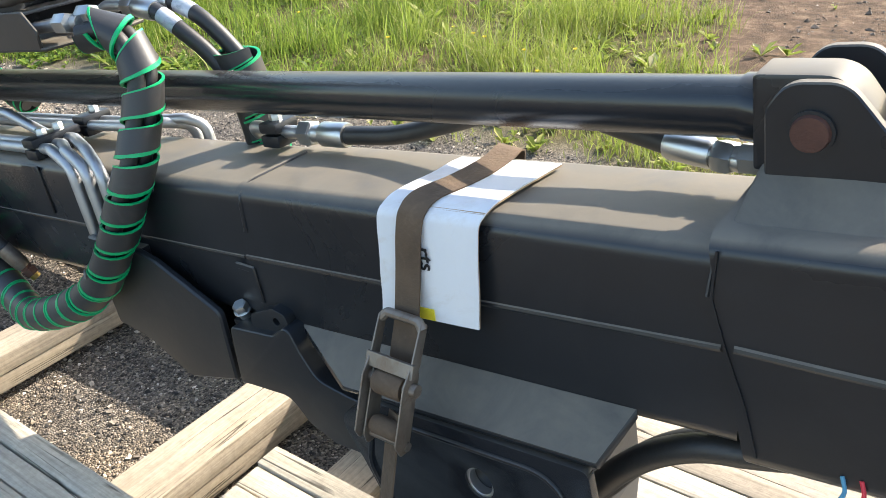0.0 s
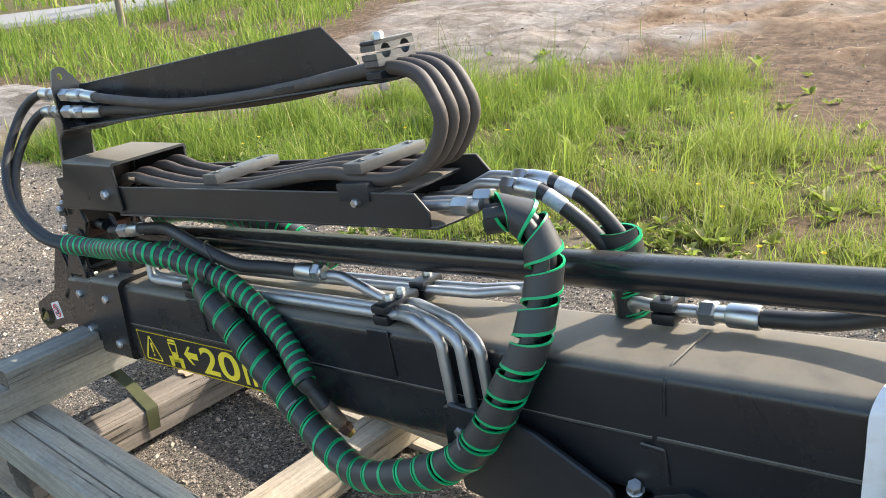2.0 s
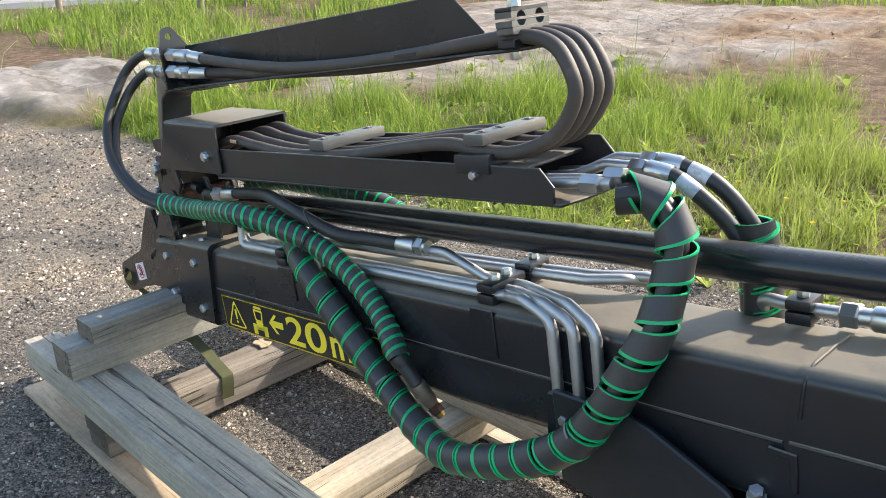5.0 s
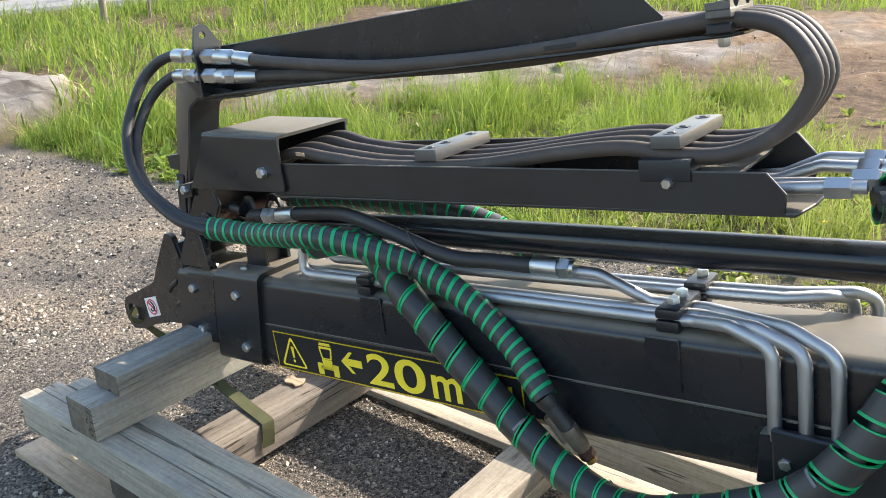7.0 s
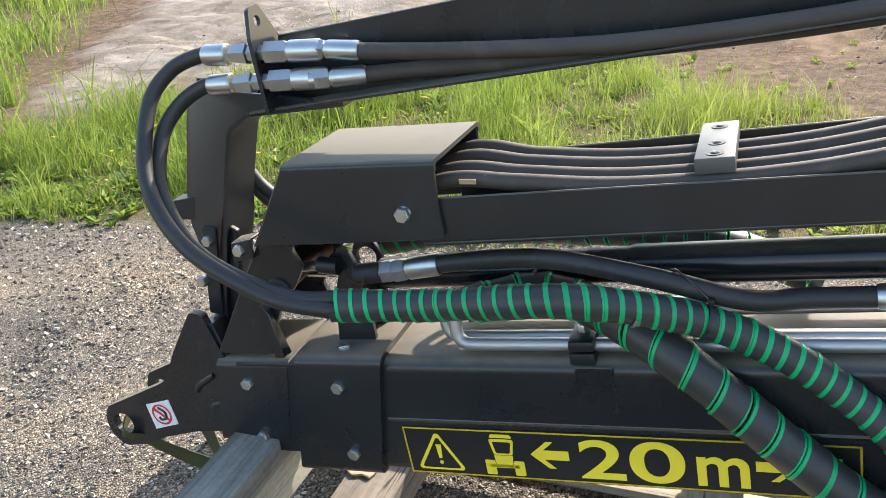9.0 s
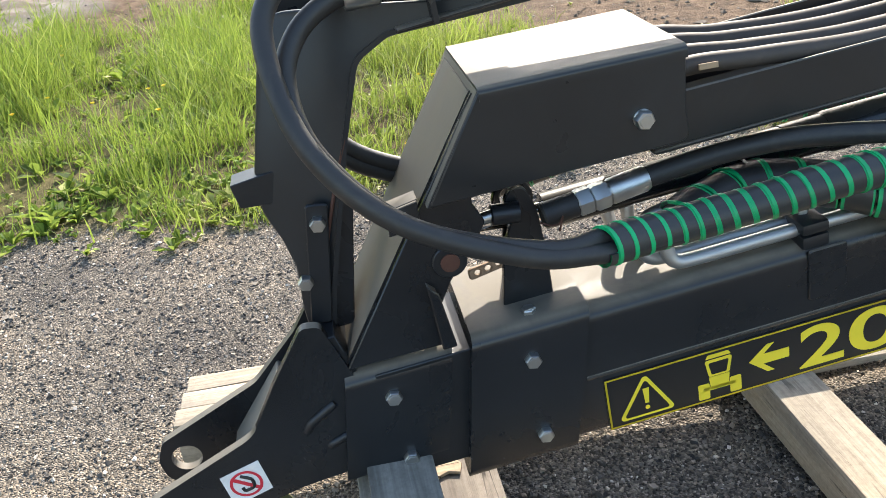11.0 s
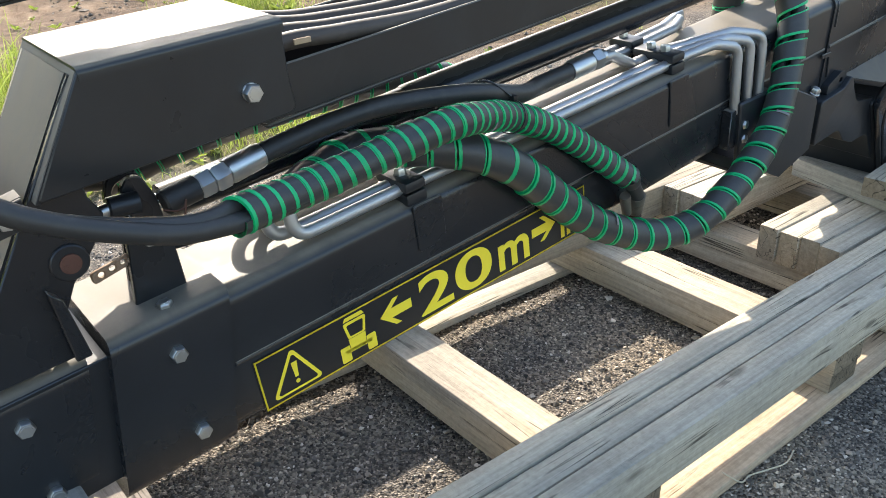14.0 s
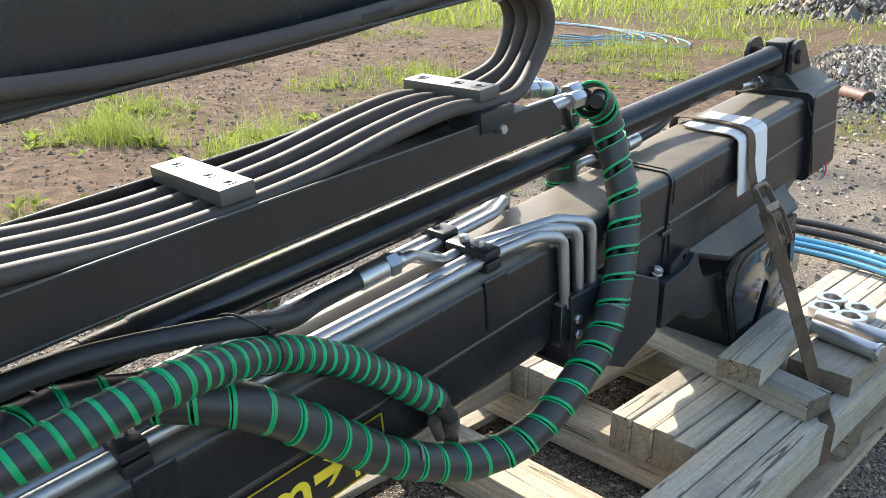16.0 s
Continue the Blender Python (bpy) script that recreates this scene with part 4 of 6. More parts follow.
for ctrl in (ARC1, ARC2):
    t = thing("hydraulic_hose", BOOM, ctrl[2], "black rubber hydraulic hose bending round the boom tip", "hydraulic hose")
    part("hose_body", tube(even(spline(ctrl, 120), 0.008)[0], 0.0112, 16), RUBBER, t)
    a, d = Vector(ctrl[0]), (Vector(ctrl[1]) - Vector(ctrl[0])).normalized()
    part("ferrule", rod(a - d * 0.008, a + d * 0.03, [(0, 0.0135), (0.06, 0.0152), (0.92, 0.0152), (1, 0.0138)], 22), ZINC, t, "zinc-plated crimped ferrule")

# ---------------------------------------------------------------- boom details
def shift(pts, dx=0.0, dz=0.0):
    return [(x + dx, z + dz) for x, z in pts]


# tip fork: two lugs with eyes, a bridge plate and ribs
NEAR_LUG = [(-0.618, 0.425), (-0.603, 0.455), (-0.537, 0.479), (-0.449, 0.511), (-0.403, 0.576), (-0.347, 0.645), (-0.325, 0.64), (-0.305, 0.56), (-0.335, 0.415), (-0.415, 0.41), (-0.488, 0.395), (-0.54, 0.377), (-0.592, 0.37), (-0.616, 0.395)]
LUG_R = [0.03, 0.02, 0, 0.05, 0.09, 0.012, 0.012, 0.01, 0.005, 0, 0, 0, 0.02, 0.03]
near_lug = part("fork_lug", prism(rounded(NEAR_LUG, LUG_R, 4), 0.014, 0.028, holes=[(-0.579, 0.42, 0.0215)]), BLACK, crane)
FAR_LUG = [(x + (0.03 if z > 0.55 and x < -0.33 else 0.0), z) for x, z in NEAR_LUG]
part("fork_lug", prism(rounded(FAR_LUG, LUG_R, 4), 0.13, 0.144, holes=[(-0.579, 0.42, 0.0215)]), BLACK, crane)
part("bridge_plate", prism([(-0.5, 0.44), (-0.49, 0.435), (-0.40, 0.53), (-0.41, 0.538)], 0.018, 0.13), DUSTY, crane)
part("tip_web", prism([(-0.35, 0.41), (-0.32, 0.41), (-0.3, 0.56), (-0.312, 0.62), (-0.335, 0.62)], 0.018, 0.13), BLACK2, crane)
for x0, z0, x1, z1 in ((-0.385, 0.493, -0.338, 0.527), (-0.362, 0.462, -0.335, 0.474)):
    part("weld_bead", tube(spline([(x0, 0.0165, z0), (x0 + 0.25 * (x1 - x0), 0.0145, z0 + 0.42 * (z1 - z0)), (x1, 0.0145, z1)], 16), [0.003] + [0.0062] * 14 + [0.005], 12), BLACK2, crane)


# slanted fin plates and cover plate between collar and hose tray
FIN = [(-0.309, 0.573), (-0.091, 0.8715), (-0.07, 0.86), (-0.115, 0.775), (-0.115, 0.745), (-0.105, 0.72), (-0.125, 0.69), (-0.16, 0.655), (-0.182, 0.62), (-0.172, 0.57)]
part("fin_plate", prism(FIN, 0.008, 0.018, holes=[(-0.156, 0.683, 0.012)]), BLACK, crane)
part("fin_plate", prism(FIN, 0.168, 0.178, holes=[(-0.156, 0.683, 0.012)]), BLACK, crane)
part("fin_cover", prism([(-0.31, 0.575), (-0.302, 0.572), (-0.085, 0.866), (-0.092, 0.872)], 0.0182, 0.1678, r=0.0), DUSTY, crane)
part("fin_rib", prism([(-0.19, 0.572), (-0.172, 0.572), (-0.178, 0.65), (-0.19, 0.665)], -0.006, 0.008), BLACK, crane)
part("pin", rod((-0.156, 0.001, 0.683), (-0.156, 0.188, 0.683), [(0, 0.0115), (1, 0.0115)], 20), RUST_DARK, crane, "rust-brown pin end")
for c in ((-0.245, 0.028, 0.569), (-0.2, 0.028, 0.569), (-0.075, 0.018, 0.5765)):
    part("bolt", bolt(c, (0, 0, 1), 0.017, 0.006), ZINC, crane, "zinc-plated hexagon bolt")
part("pin_boss", rod((-0.156, 0.0035, 0.683), (-0.156, 0.0085, 0.683), [(0, 0.0195), (0.3, 0.021), (1, 0.021)], 28), BLACK2, crane)
# cylinder eye brackets on the tip collar
part("rod_bracket", prism(rounded([(-0.085, 0.575), (-0.035, 0.575), (-0.03, 0.66), (-0.024, 0.69), (-0.038, 0.722), (-0.066, 0.722), (-0.08, 0.69), (-0.072, 0.65)], [0, 0, 0.01, 0.02, 0.02, 0.02, 0.02, 0.01], 4), 0.108, 0.118, holes=[(-0.052, 0.69, 0.0165)]), BLACK, crane)
part("rod_bracket", prism(rounded([(-0.1, 0.575), (-0.034, 0.575), (-0.033, 0.64), (-0.036, 0.7), (-0.046, 0.73), (-0.062, 0.735), (-0.074, 0.72), (-0.07, 0.69), (-0.086, 0.655)], [0, 0, 0.02, 0.02, 0.012, 0.012, 0.01, 0.02, 0.03], 4), 0.045, 0.055), BLACK, crane)
part("pin_boss", rod((-0.094, 0.037, 0.711), (-0.06, 0.036, 0.706), [(0, 0.0115), (0.05, 0.013), (1, 0.013)], 22), BLACK2, crane)
part("tube_end", rod((-0.135, 0.038, 0.707), (-0.09, 0.037, 0.71), [(0, 0.008), (1, 0.008)], 16), ZINC, crane, "bright steel tube end")
part("bolt", bolt((-0.061, 0.045, 0.652), (0, -1, 0), 0.014, 0.007), ZINC, crane, "zinc-plated hexagon bolt")
part("stop_bar", rod((-0.034, 0.05, 0.631), (-0.004, 0.05, 0.626), [(0, 0.006), (0.1, 0.0068), (1, 0.0062)], 14), BLACK2, crane)
part("slotted_link", prism(rounded([(-0.134, 0.618), (-0.082, 0.626), (-0.082, 0.64), (-0.134, 0.634)], 0.005, 3), 0.056, 0.062, holes=[(-0.122, 0.6275, 0.0038), (-0.108, 0.6297, 0.0042), (-0.094, 0.6317, 0.0038)]), RUST_LIGHT, crane, "rust-stained link bar with holes")
part("bracket_web", prism([(0.058, 0.575), (0.11, 0.575), (0.11, 0.63), (0.058, 0.63)], -0.06, -0.052, axis="x"), BLACK, crane)


# base: slanted saddle with two eye plates, pin and cylinder foot
SADDLE = [(2.033, 0.56), (2.212, 0.56), (2.2, 0.6), (2.18, 0.615), (2.12, 0.62), (2.052, 0.622)]
saddle = prism(SADDLE, -0.01, 0.17, r=0.004)
for v in saddle.verts:
    k = max(0, (v.co.z - 0.57) / 0.05)
    v.co.y += (0.066 if v.co.y < 0.08 else -0.002) * min(1, k)
part("saddle", saddle, BLACK, crane)
EYE = [(2.056, 0.6), (2.185, 0.6), (2.155, 0.645), (2.135, 0.672), (2.118, 0.694), (2.072, 0.694), (2.056, 0.67)]
for y0 in (0.05, 0.16):
    part("eye_plate", prism(rounded(EYE, [0, 0, 0.02, 0.03, 0.03, 0.03, 0.02], 5), y0, y0 + 0.012), BLACK, crane)
part("pin", rod((2.093, 0.041, 0.654), (2.093, 0.184, 0.654), [(0, 0.0145), (0.03, 0.0158), (0.97, 0.0158), (1, 0.0145)], 28), RUST_DARK, crane, "rust-brown pivot pin")
part("pin_ring", rod((2.093, 0.046, 0.654), (2.093, 0.0505, 0.654), [(0, 0.0185), (1, 0.0185)], 28), BLACK2, crane)

# hinge housing under the boom
HINGE_A = [(1.044, 0.463), (1.173, 0.455), (1.212, 0.444), (1.333, 0.379), (1.323, 0.262), (1.205, 0.238), (1.12, 0.29), (1.046, 0.305)]
part("hinge_plate", prism(rounded(HINGE_A, [0.004, 0.004, 0.01, 0.015, 0.004, 0.01, 0.02, 0.01], 3), -0.03, -0.018, r=0.003), BLACK2, crane)
part("hinge_plate", prism(rounded(HINGE_A, [0.004, 0.004, 0.01, 0.015, 0.004, 0.01, 0.02, 0.01], 3), 0.18, 0.192), BLACK, crane)
part("hinge_floor", prism([(1.05, 0.31), (1.12, 0.295), (1.205, 0.243), (1.31, 0.262), (1.31, 0.268), (1.205, 0.25), (1.12, 0.301), (1.05, 0.318)], -0.018, 0.18), BLACK2, crane)
BODY_B = [(1.35, 0.362), (1.44, 0.366), (1.474, 0.39), (1.487, 0.35), (1.508, 0.312), (1.56, 0.3), (1.64, 0.29), (1.66, 0.14), (1.62, 0.12), (1.585, 0.205), (1.51, 0.208), (1.467, 0.229), (1.44, 0.266), (1.336, 0.264)]
part("link_body", prism(rounded(BODY_B, [0.01, 0.02, 0.012, 0.03, 0.03, 0.03, 0.01, 0.01, 0.01, 0.03, 0.03, 0.03, 0.03, 0.004], 5), -0.032, 0.195, r=0.005, seg=3), BLACK2, crane)
ledge = prism([(-0.003, 0.378), (-0.054, 0.337), (-0.05, 0.328), (-0.003, 0.366)], 1.47, 1.95, axis="x")
for v in ledge.verts:
    v.co.x += (v.co.y + 0.003) * (0.5 if v.co.x > 1.8 else -2.2)
part("ledge", ledge, BLACK, crane)
SIDE = [(1.562, 0.29), (1.62, 0.329), (1.915, 0.325), (1.925, 0.18), (1.86, 0.11), (1.825, 0.02), (1.66, 0.02), (1.64, 0.085), (1.59, 0.225)]
SIDE_R = [0.03, 0.04, 0.01, 0.06, 0.03, 0.02, 0.02, 0.03, 0.03]
oval = [(1.772 + 0.019 * math.cos(a), 0.257 + 0.022 * math.sin(a)) for a in np.linspace(0, 2 * math.pi, 24, endpoint=False)]
long_slot = rounded([(1.761, 0.208), (1.791, 0.194), (1.737, 0.082), (1.707, 0.096)], 0.014, 4)
part("side_plate", prism(rounded(SIDE, SIDE_R, 5), -0.056, -0.044, r=0.003, seg=2, holes=[oval, long_slot]), GLOSSY, crane)
part("hole_bush", prism(oval, -0.053, -0.0405, r=0.0005, holes=[[(1.772 + 0.0155 * math.cos(a), 0.257 + 0.0185 * math.sin(a)) for a in np.linspace(0, 2 * math.pi, 24, endpoint=False)]]), BUSH_STEEL, crane, "bare steel hole rim")
part("housing_body", prism(rounded([(min(x + 0.006, 1.845), z - 0.004) for x, z in SIDE], 0.01, 3), -0.040, 0.2, r=0.003), BLACK2, crane)
RIM = bent([(1.645, -0.057, 0.09), (1.6, -0.057, 0.23), (1.625, -0.057, 0.31), (1.88, -0.057, 0.305), (1.895, -0.057, 0.2)], 0.05)
part("stiffener_rim", tube(RIM, 0.0032, 10), GLOSSY, crane)
# front lip of the outer section
lip_line = bent([(1.425, 0.12, 0.5695), (1.4225, 0.02, 0.5695), (1.42, -0.0035, 0.556), (1.414, -0.0045, 0.505)], 0.02)
part("section_lip", tube(lip_line, 0.0028, 8), BLACK, crane)
# edge of the base sleeve: a thin raised dark strip paints the shade of its gap
joint = bent([(2.04, -0.0215, 0.575), (2.034, -0.0215, 0.53), (2.043, -0.0215, 0.487), (2.06, -0.0215, 0.424), (2.069, -0.0215, 0.372)], 0.03)
part("sleeve_joint_shade", ribbon(joint, np.tile((1.0, 0, 0.1), (len(joint), 1)), 0.0012, 0.0022), BLACK2, crane)
part("weld_seam", tube([(2.052, -0.0185, 0.482), (2.13, -0.0185, 0.478), (2.19, -0.0185, 0.4755)], 0.0046, 10), BLACK, crane)
# adjuster bolt on the hinge
part("bolt", bolt((1.356, -0.006, 0.376), (0.15, -0.35, 0.93), 0.02, 0.011, 0.013), ZINC, crane, "zinc-plated hexagon bolt")
part("bolt_shank", rod((1.356, -0.006, 0.376), (1.352, 0.002, 0.341), [(0, 0.008), (1, 0.008)], 14), ZINC, crane)
part("bolt_bracket", prism(rounded([(1.385, 0.36), (1.47, 0.36), (1.462, 0.396), (1.44, 0.402), (1.39, 0.384)], 0.008, 3), -0.02, -0.002, r=0.002, holes=[(1.442, 0.382, 0.006)]), BLACK2, crane)
part("bolt_lug", box(1.339, 1.376, -0.015, 0.016, 0.353, 0.363, 0.004), BLACK2, crane)
part("wear_pad", prism(rounded([(1.372, 0.456), (1.41, 0.453), (1.411, 0.397), (1.402, 0.397), (1.4, 0.444), (1.373, 0.446)], 0.002, 2), -0.0075, -0.003), BLACK, crane)
part("tube_bracket", prism([(1.02, 0.372), (1.16, 0.372), (1.165, 0.452), (1.027, 0.45)], -0.022, -0.0005), BLACK, crane)
for z in (0.414, 0.384):
    part("bolt", bolt((1.062, -0.022, z), (0, -1, 0), 0.017, 0.009, 0.011), ZINC, crane, "zinc-plated hexagon bolt")
part("zip_tie", tube(bent([(2.03, -0.02, 0.53), (2.033, -0.008, 0.56), (2.05, 0.01, 0.58)], 0.01), 0.002, 6), RUBBER, crane)
# flat bracket with foot on the extension under the tube clamp
for x in (0.297, 0.873):
    part("clamp_foot", prism(rounded([(x - 0.012, 0.474 if x > 0.5 else 0.485), (x + 0.04, 0.474 if x > 0.5 else 0.485), (x + 0.04, 0.56), (x - 0.012, 0.56)], 0.004, 2), -0.0035, 0.0015), BLACK, crane)

# ---------------------------------------------------------------- warning sticker
sticker = part("warning_sticker", box(0.0, 0.635, -0.0016, -0.0002, 0.366, 0.452, 0.0), STICKER, crane, "black sticker with a yellow border, warning triangle, tractor and arrows")


def flat(pts, y=-0.0022, y1=-0.0014, axis="y"):
    return prism(pts, y, y1, axis, r=0)


def frame_bars(x0, x1, z0, z1, w):
    bm = bmesh.new()
    for a, b, c, d in ((x0, x1, z0, z0 + w), (x0, x1, z1 - w, z1), (x0, x0 + w, z0 + w, z1 - w), (x1 - w, x1, z0 + w, z1 - w)):
        vs = [bm.verts.new((q, -0.0022, r)) for q, r in ((a, c), (b, c), (b, d), (a, d))]
        bm.faces.new(vs)
    bmesh.ops.solidify(bm, geom=bm.faces, thickness=0.0006)
    return bm


part("border", frame_bars(0.001, 0.634, 0.367, 0.451, 0.0028), YELLOW, sticker, "yellow border")


def triangle_ring(outer, inner):
    bm = bmesh.new()
    o = [bm.verts.new((x, -0.0022, z)) for x, z in outer]
    i = [bm.verts.new((x, -0.0022, z)) for x, z in inner]
    n = len(o)
    for k in range(n):
        bm.faces.new((o[k], o[(k + 1) % n], i[(k + 1) % n], i[k]))
    return bm


part("triangle", triangle_ring(rounded([(0.013, 0.375), (0.095, 0.375), (0.055, 0.446)], 0.005, 4), rounded([(0.021, 0.3785), (0.087, 0.3785), (0.055, 0.436)], 0.003, 4)), YELLOW, sticker)
part("exclamation_mark", flat([(0.0525, 0.396), (0.0575, 0.396), (0.0595, 0.421), (0.0505, 0.421)]), YELLOW, sticker)
part("exclamation_dot", flat([(0.055 + 0.0033 * math.cos(a), 0.3885 + 0.0033 * math.sin(a)) for a in np.linspace(0, 6.283, 12, endpoint=False)]), YELLOW, sticker)
part("tractor_cab", triangle_ring(rounded([(0.143, 0.408), (0.172, 0.408), (0.177, 0.436), (0.138, 0.436)], 0.003, 2), rounded([(0.147, 0.411), (0.168, 0.411), (0.172, 0.431), (0.143, 0.431)], 0.002, 2)), YELLOW, sticker)
part("tractor_roof", flat([(0.14, 0.438), (0.175, 0.438), (0.172, 0.444), (0.143, 0.444)]), YELLOW, sticker)
part("tractor_body", flat([(0.145, 0.386), (0.17, 0.386), (0.172, 0.407), (0.143, 0.407)]), YELLOW, sticker)
for x0 in (0.127, 0.172):
    part("tractor_wheel", flat(rounded([(x0, 0.372), (x0 + 0.016, 0.372), (x0 + 0.016, 0.398), (x0, 0.398)], 0.002, 2)), YELLOW, sticker)
part("tractor_axle", flat([(0.135, 0.385), (0.18, 0.385), (0.18, 0.391), (0.135, 0.391)]), YELLOW, sticker)


def arrow(x_tip, x_end, z, sgn):
    return flat([(x_tip, z), (x_tip + sgn * 0.026, z + 0.023), (x_tip + sgn * 0.036, z + 0.023), (x_tip + sgn * 0.02, z + 0.008), (x_end, z + 0.008), (x_end, z - 0.008), (x_tip + sgn * 0.02, z - 0.008), (x_tip + sgn * 0.036, z - 0.023), (x_tip + sgn * 0.026, z - 0.023)])


part("arrow", arrow(0.2, 0.257, 0.412, 1), YELLOW, sticker)
part("arrow", arrow(0.562, 0.508, 0.412, -1), YELLOW, sticker)
for k in range(3):
    part("figure", flat([(0.575 + 0.014 * k, 0.374), (0.583 + 0.014 * k, 0.374), (0.583 + 0.014 * k, 0.43 - 0.012 * (k % 2)), (0.575 + 0.014 * k, 0.43 - 0.012 * (k % 2))]), YELLOW, sticker)


def lettering(name, text, mat, parent, x, y, z, size, stretch=1.0, bold=0.0, spin=None, depth=0.0004):
    """Raised letters in the built-in font, standing in the x-z plane and facing the walker."""
    cu = bpy.data.curves.new(name, "FONT")
    cu.body = text
    cu.size = size
    cu.offset = bold
    cu.extrude = depth
    tmp = bpy.data.objects.new(name, cu)
    me = bpy.data.meshes.new_from_object(tmp)
    bpy.data.objects.remove(tmp)
    bpy.data.curves.remove(cu)
    me.transform(Matrix.Diagonal((stretch, 1, 1, 1)))
    me.transform(spin if spin is not None else pose(0, 0, 0, 90, 0, 0))
    me.transform(Matrix.Translation(Vector((x, y, z)) - Vector(root_of(parent)["base"])))
    me.materials.clear()
    me.materials.append(mat)
    ob = new(name, me)
    ob.parent = parent
    return ob




def fitted_letter(name, text, mat, parent, x0, x1, z0, z1, y, bold):
    """One letter stretched to the height and width that it has on the sticker."""
    ob = lettering(name, text, mat, parent, 0, 0, 0, 0.1, 1.0, bold)
    base = Vector(root_of(parent)["base"])
    ob.data.transform(Matrix.Translation(base))
    xs = [v.co.x for v in ob.data.vertices]
    zs = [v.co.z for v in ob.data.vertices]
    sx, sz = (x1 - x0) / (max(xs) - min(xs)), (z1 - z0) / (max(zs) - min(zs))
    m = Matrix.Translation(Vector((x0, y, z0)) - base) @ Matrix.Diagonal((sx, 1, sz, 1)) @ Matrix.Translation((-min(xs), 0, -min(zs)))
    ob.data.transform(m)
    return ob


fitted_letter("digit", "2", YELLOW, sticker, 0.272, 0.336, 0.3755, 0.4425, -0.0019, 0.0014)
fitted_letter("digit", "0", YELLOW, sticker, 0.343, 0.418, 0.3745, 0.4435, -0.0019, 0.0014)
fitted_letter("letter", "m", YELLOW, sticker, 0.433, 0.5, 0.3755, 0.4235, -0.0019, 0.0018)
# no-hook sticker on the fork lug
nohook = part("hook_sticker", prism([(-0.509, 0.463), (-0.455, 0.4745), (-0.451, 0.4245), (-0.505, 0.412)], 0.0128, 0.0138, r=0), WHITE, crane, "white sticker with a red ring and hook sign")
ring_o = [(-0.48 + 0.0165 * math.cos(a), 0.4435 + 0.0165 * math.sin(a)) for a in np.linspace(0, 6.283, 28, endpoint=False)]
ring_i = [(-0.48 + 0.0135 * math.cos(a), 0.4435 + 0.0135 * math.sin(a)) for a in np.linspace(0, 6.283, 28, endpoint=False)]
rb = triangle_ring(ring_o, ring_i)
bmesh.ops.translate(rb, verts=rb.verts, vec=(0, 0.0145, 0))
part("red_ring", rb, RED, nohook)
part("red_bar", prism([(-0.494, 0.4525), (-0.4915, 0.4555), (-0.466, 0.4345), (-0.4685, 0.4315)], 0.0118, 0.0127, r=0), RED, nohook)
hk = bent([(-0.483, 0.0122, 0.455), (-0.473, 0.0122, 0.448), (-0.4725, 0.0122, 0.437), (-0.484, 0.0122, 0.435), (-0.485, 0.0122, 0.44)], 0.006)
part("hook_shape", tube(hk, 0.0018, 6), BLACK2, nohook)

for ob in nohook.children:
    middle = Vector((-0.48, 0.013, 0.4435)) - Vector(crane["base"])
    ob.data.transform(Matrix.Translation(middle) @ Matrix.Diagonal((1.28, 1, 1.28, 1)) @ Matrix.Translation(-middle))

# ---------------------------------------------------------------- hydraulic cylinder
cyl = thing("hydraulic_cylinder", BOOM, (1.2, 0.08, 0.63), "long black hydraulic cylinder lying along the boom top", "hydraulic cylinder")
part("barrel", rod((0.36, 0.094, 0.667), (2.05, 0.096, 0.658), [(0, 0.026), (0.004, 0.028), (0.985, 0.028), (0.987, 0.03), (0.997, 0.03), (1, 0.027)], 44), BARREL, cyl)
part("gland", rod((0.30, 0.094, 0.667), (0.362, 0.094, 0.667), [(0, 0.022), (0.05, 0.025), (1, 0.0255)], 40), BARREL, cyl)
part("rod_guard", rod((-0.02, 0.092, 0.668), (0.305, 0.094, 0.667), [(0, 0.024), (1, 0.024)], 34), BARREL, cyl)
part("rod", rod((-0.16, 0.086, 0.683), (-0.01, 0.09, 0.67), [(0, 0.012), (1, 0.012)], 26), CHROME, cyl, "bright chromed rod")
part("foot", prism(rounded([(2.042, 0.612), (2.138, 0.612), (2.138, 0.66), (2.115, 0.696), (2.042, 0.697)], [0.004, 0.01, 0.03, 0.035, 0.006], 6), 0.064, 0.115, r=0.005, seg=2), BLACK, cyl)

# ---------------------------------------------------------------- hose tray on top of the boom
tray = thing("hose_tray", BOOM, (0.45, 0.085, 0.74), "black steel channel with a hooded end that carries hoses", "hose tray")
WALL = [(0.10, 0.752), (1.062, 0.748), (1.064, 0.775), (1.04, 0.803), (0.10, 0.815)]
part("side_wall", prism(WALL, 0.0, 0.005), TRAY, tray)
part("side_wall", prism([(0.10, 0.752), (1.05, 0.748), (1.062, 0.78), (1.03, 0.82), (0.10, 0.82)], 0.172, 0.177), TRAY, tray)
part("channel_floor", prism(rounded([(0.1, 0.0), (1.075, 0.0), (1.085, 0.06), (1.085, 0.12), (1.065, 0.177), (0.1, 0.177)], 0.004, 2), 0.746, 0.751, axis="z"), TRAY, tray)
HOOD = [(-0.165, 0.762), (0.14, 0.758), (0.138, 0.80), (0.143, 0.866), (-0.085, 0.878)]
part("hood_side", prism(rounded(HOOD, [0.003, 0.01, 0, 0.003, 0.003], 3), -0.008, -0.002), TRAY, tray)
part("hood_side", prism(rounded(HOOD, [0.003, 0.01, 0, 0.003, 0.003], 3), 0.178, 0.184), TRAY, tray)
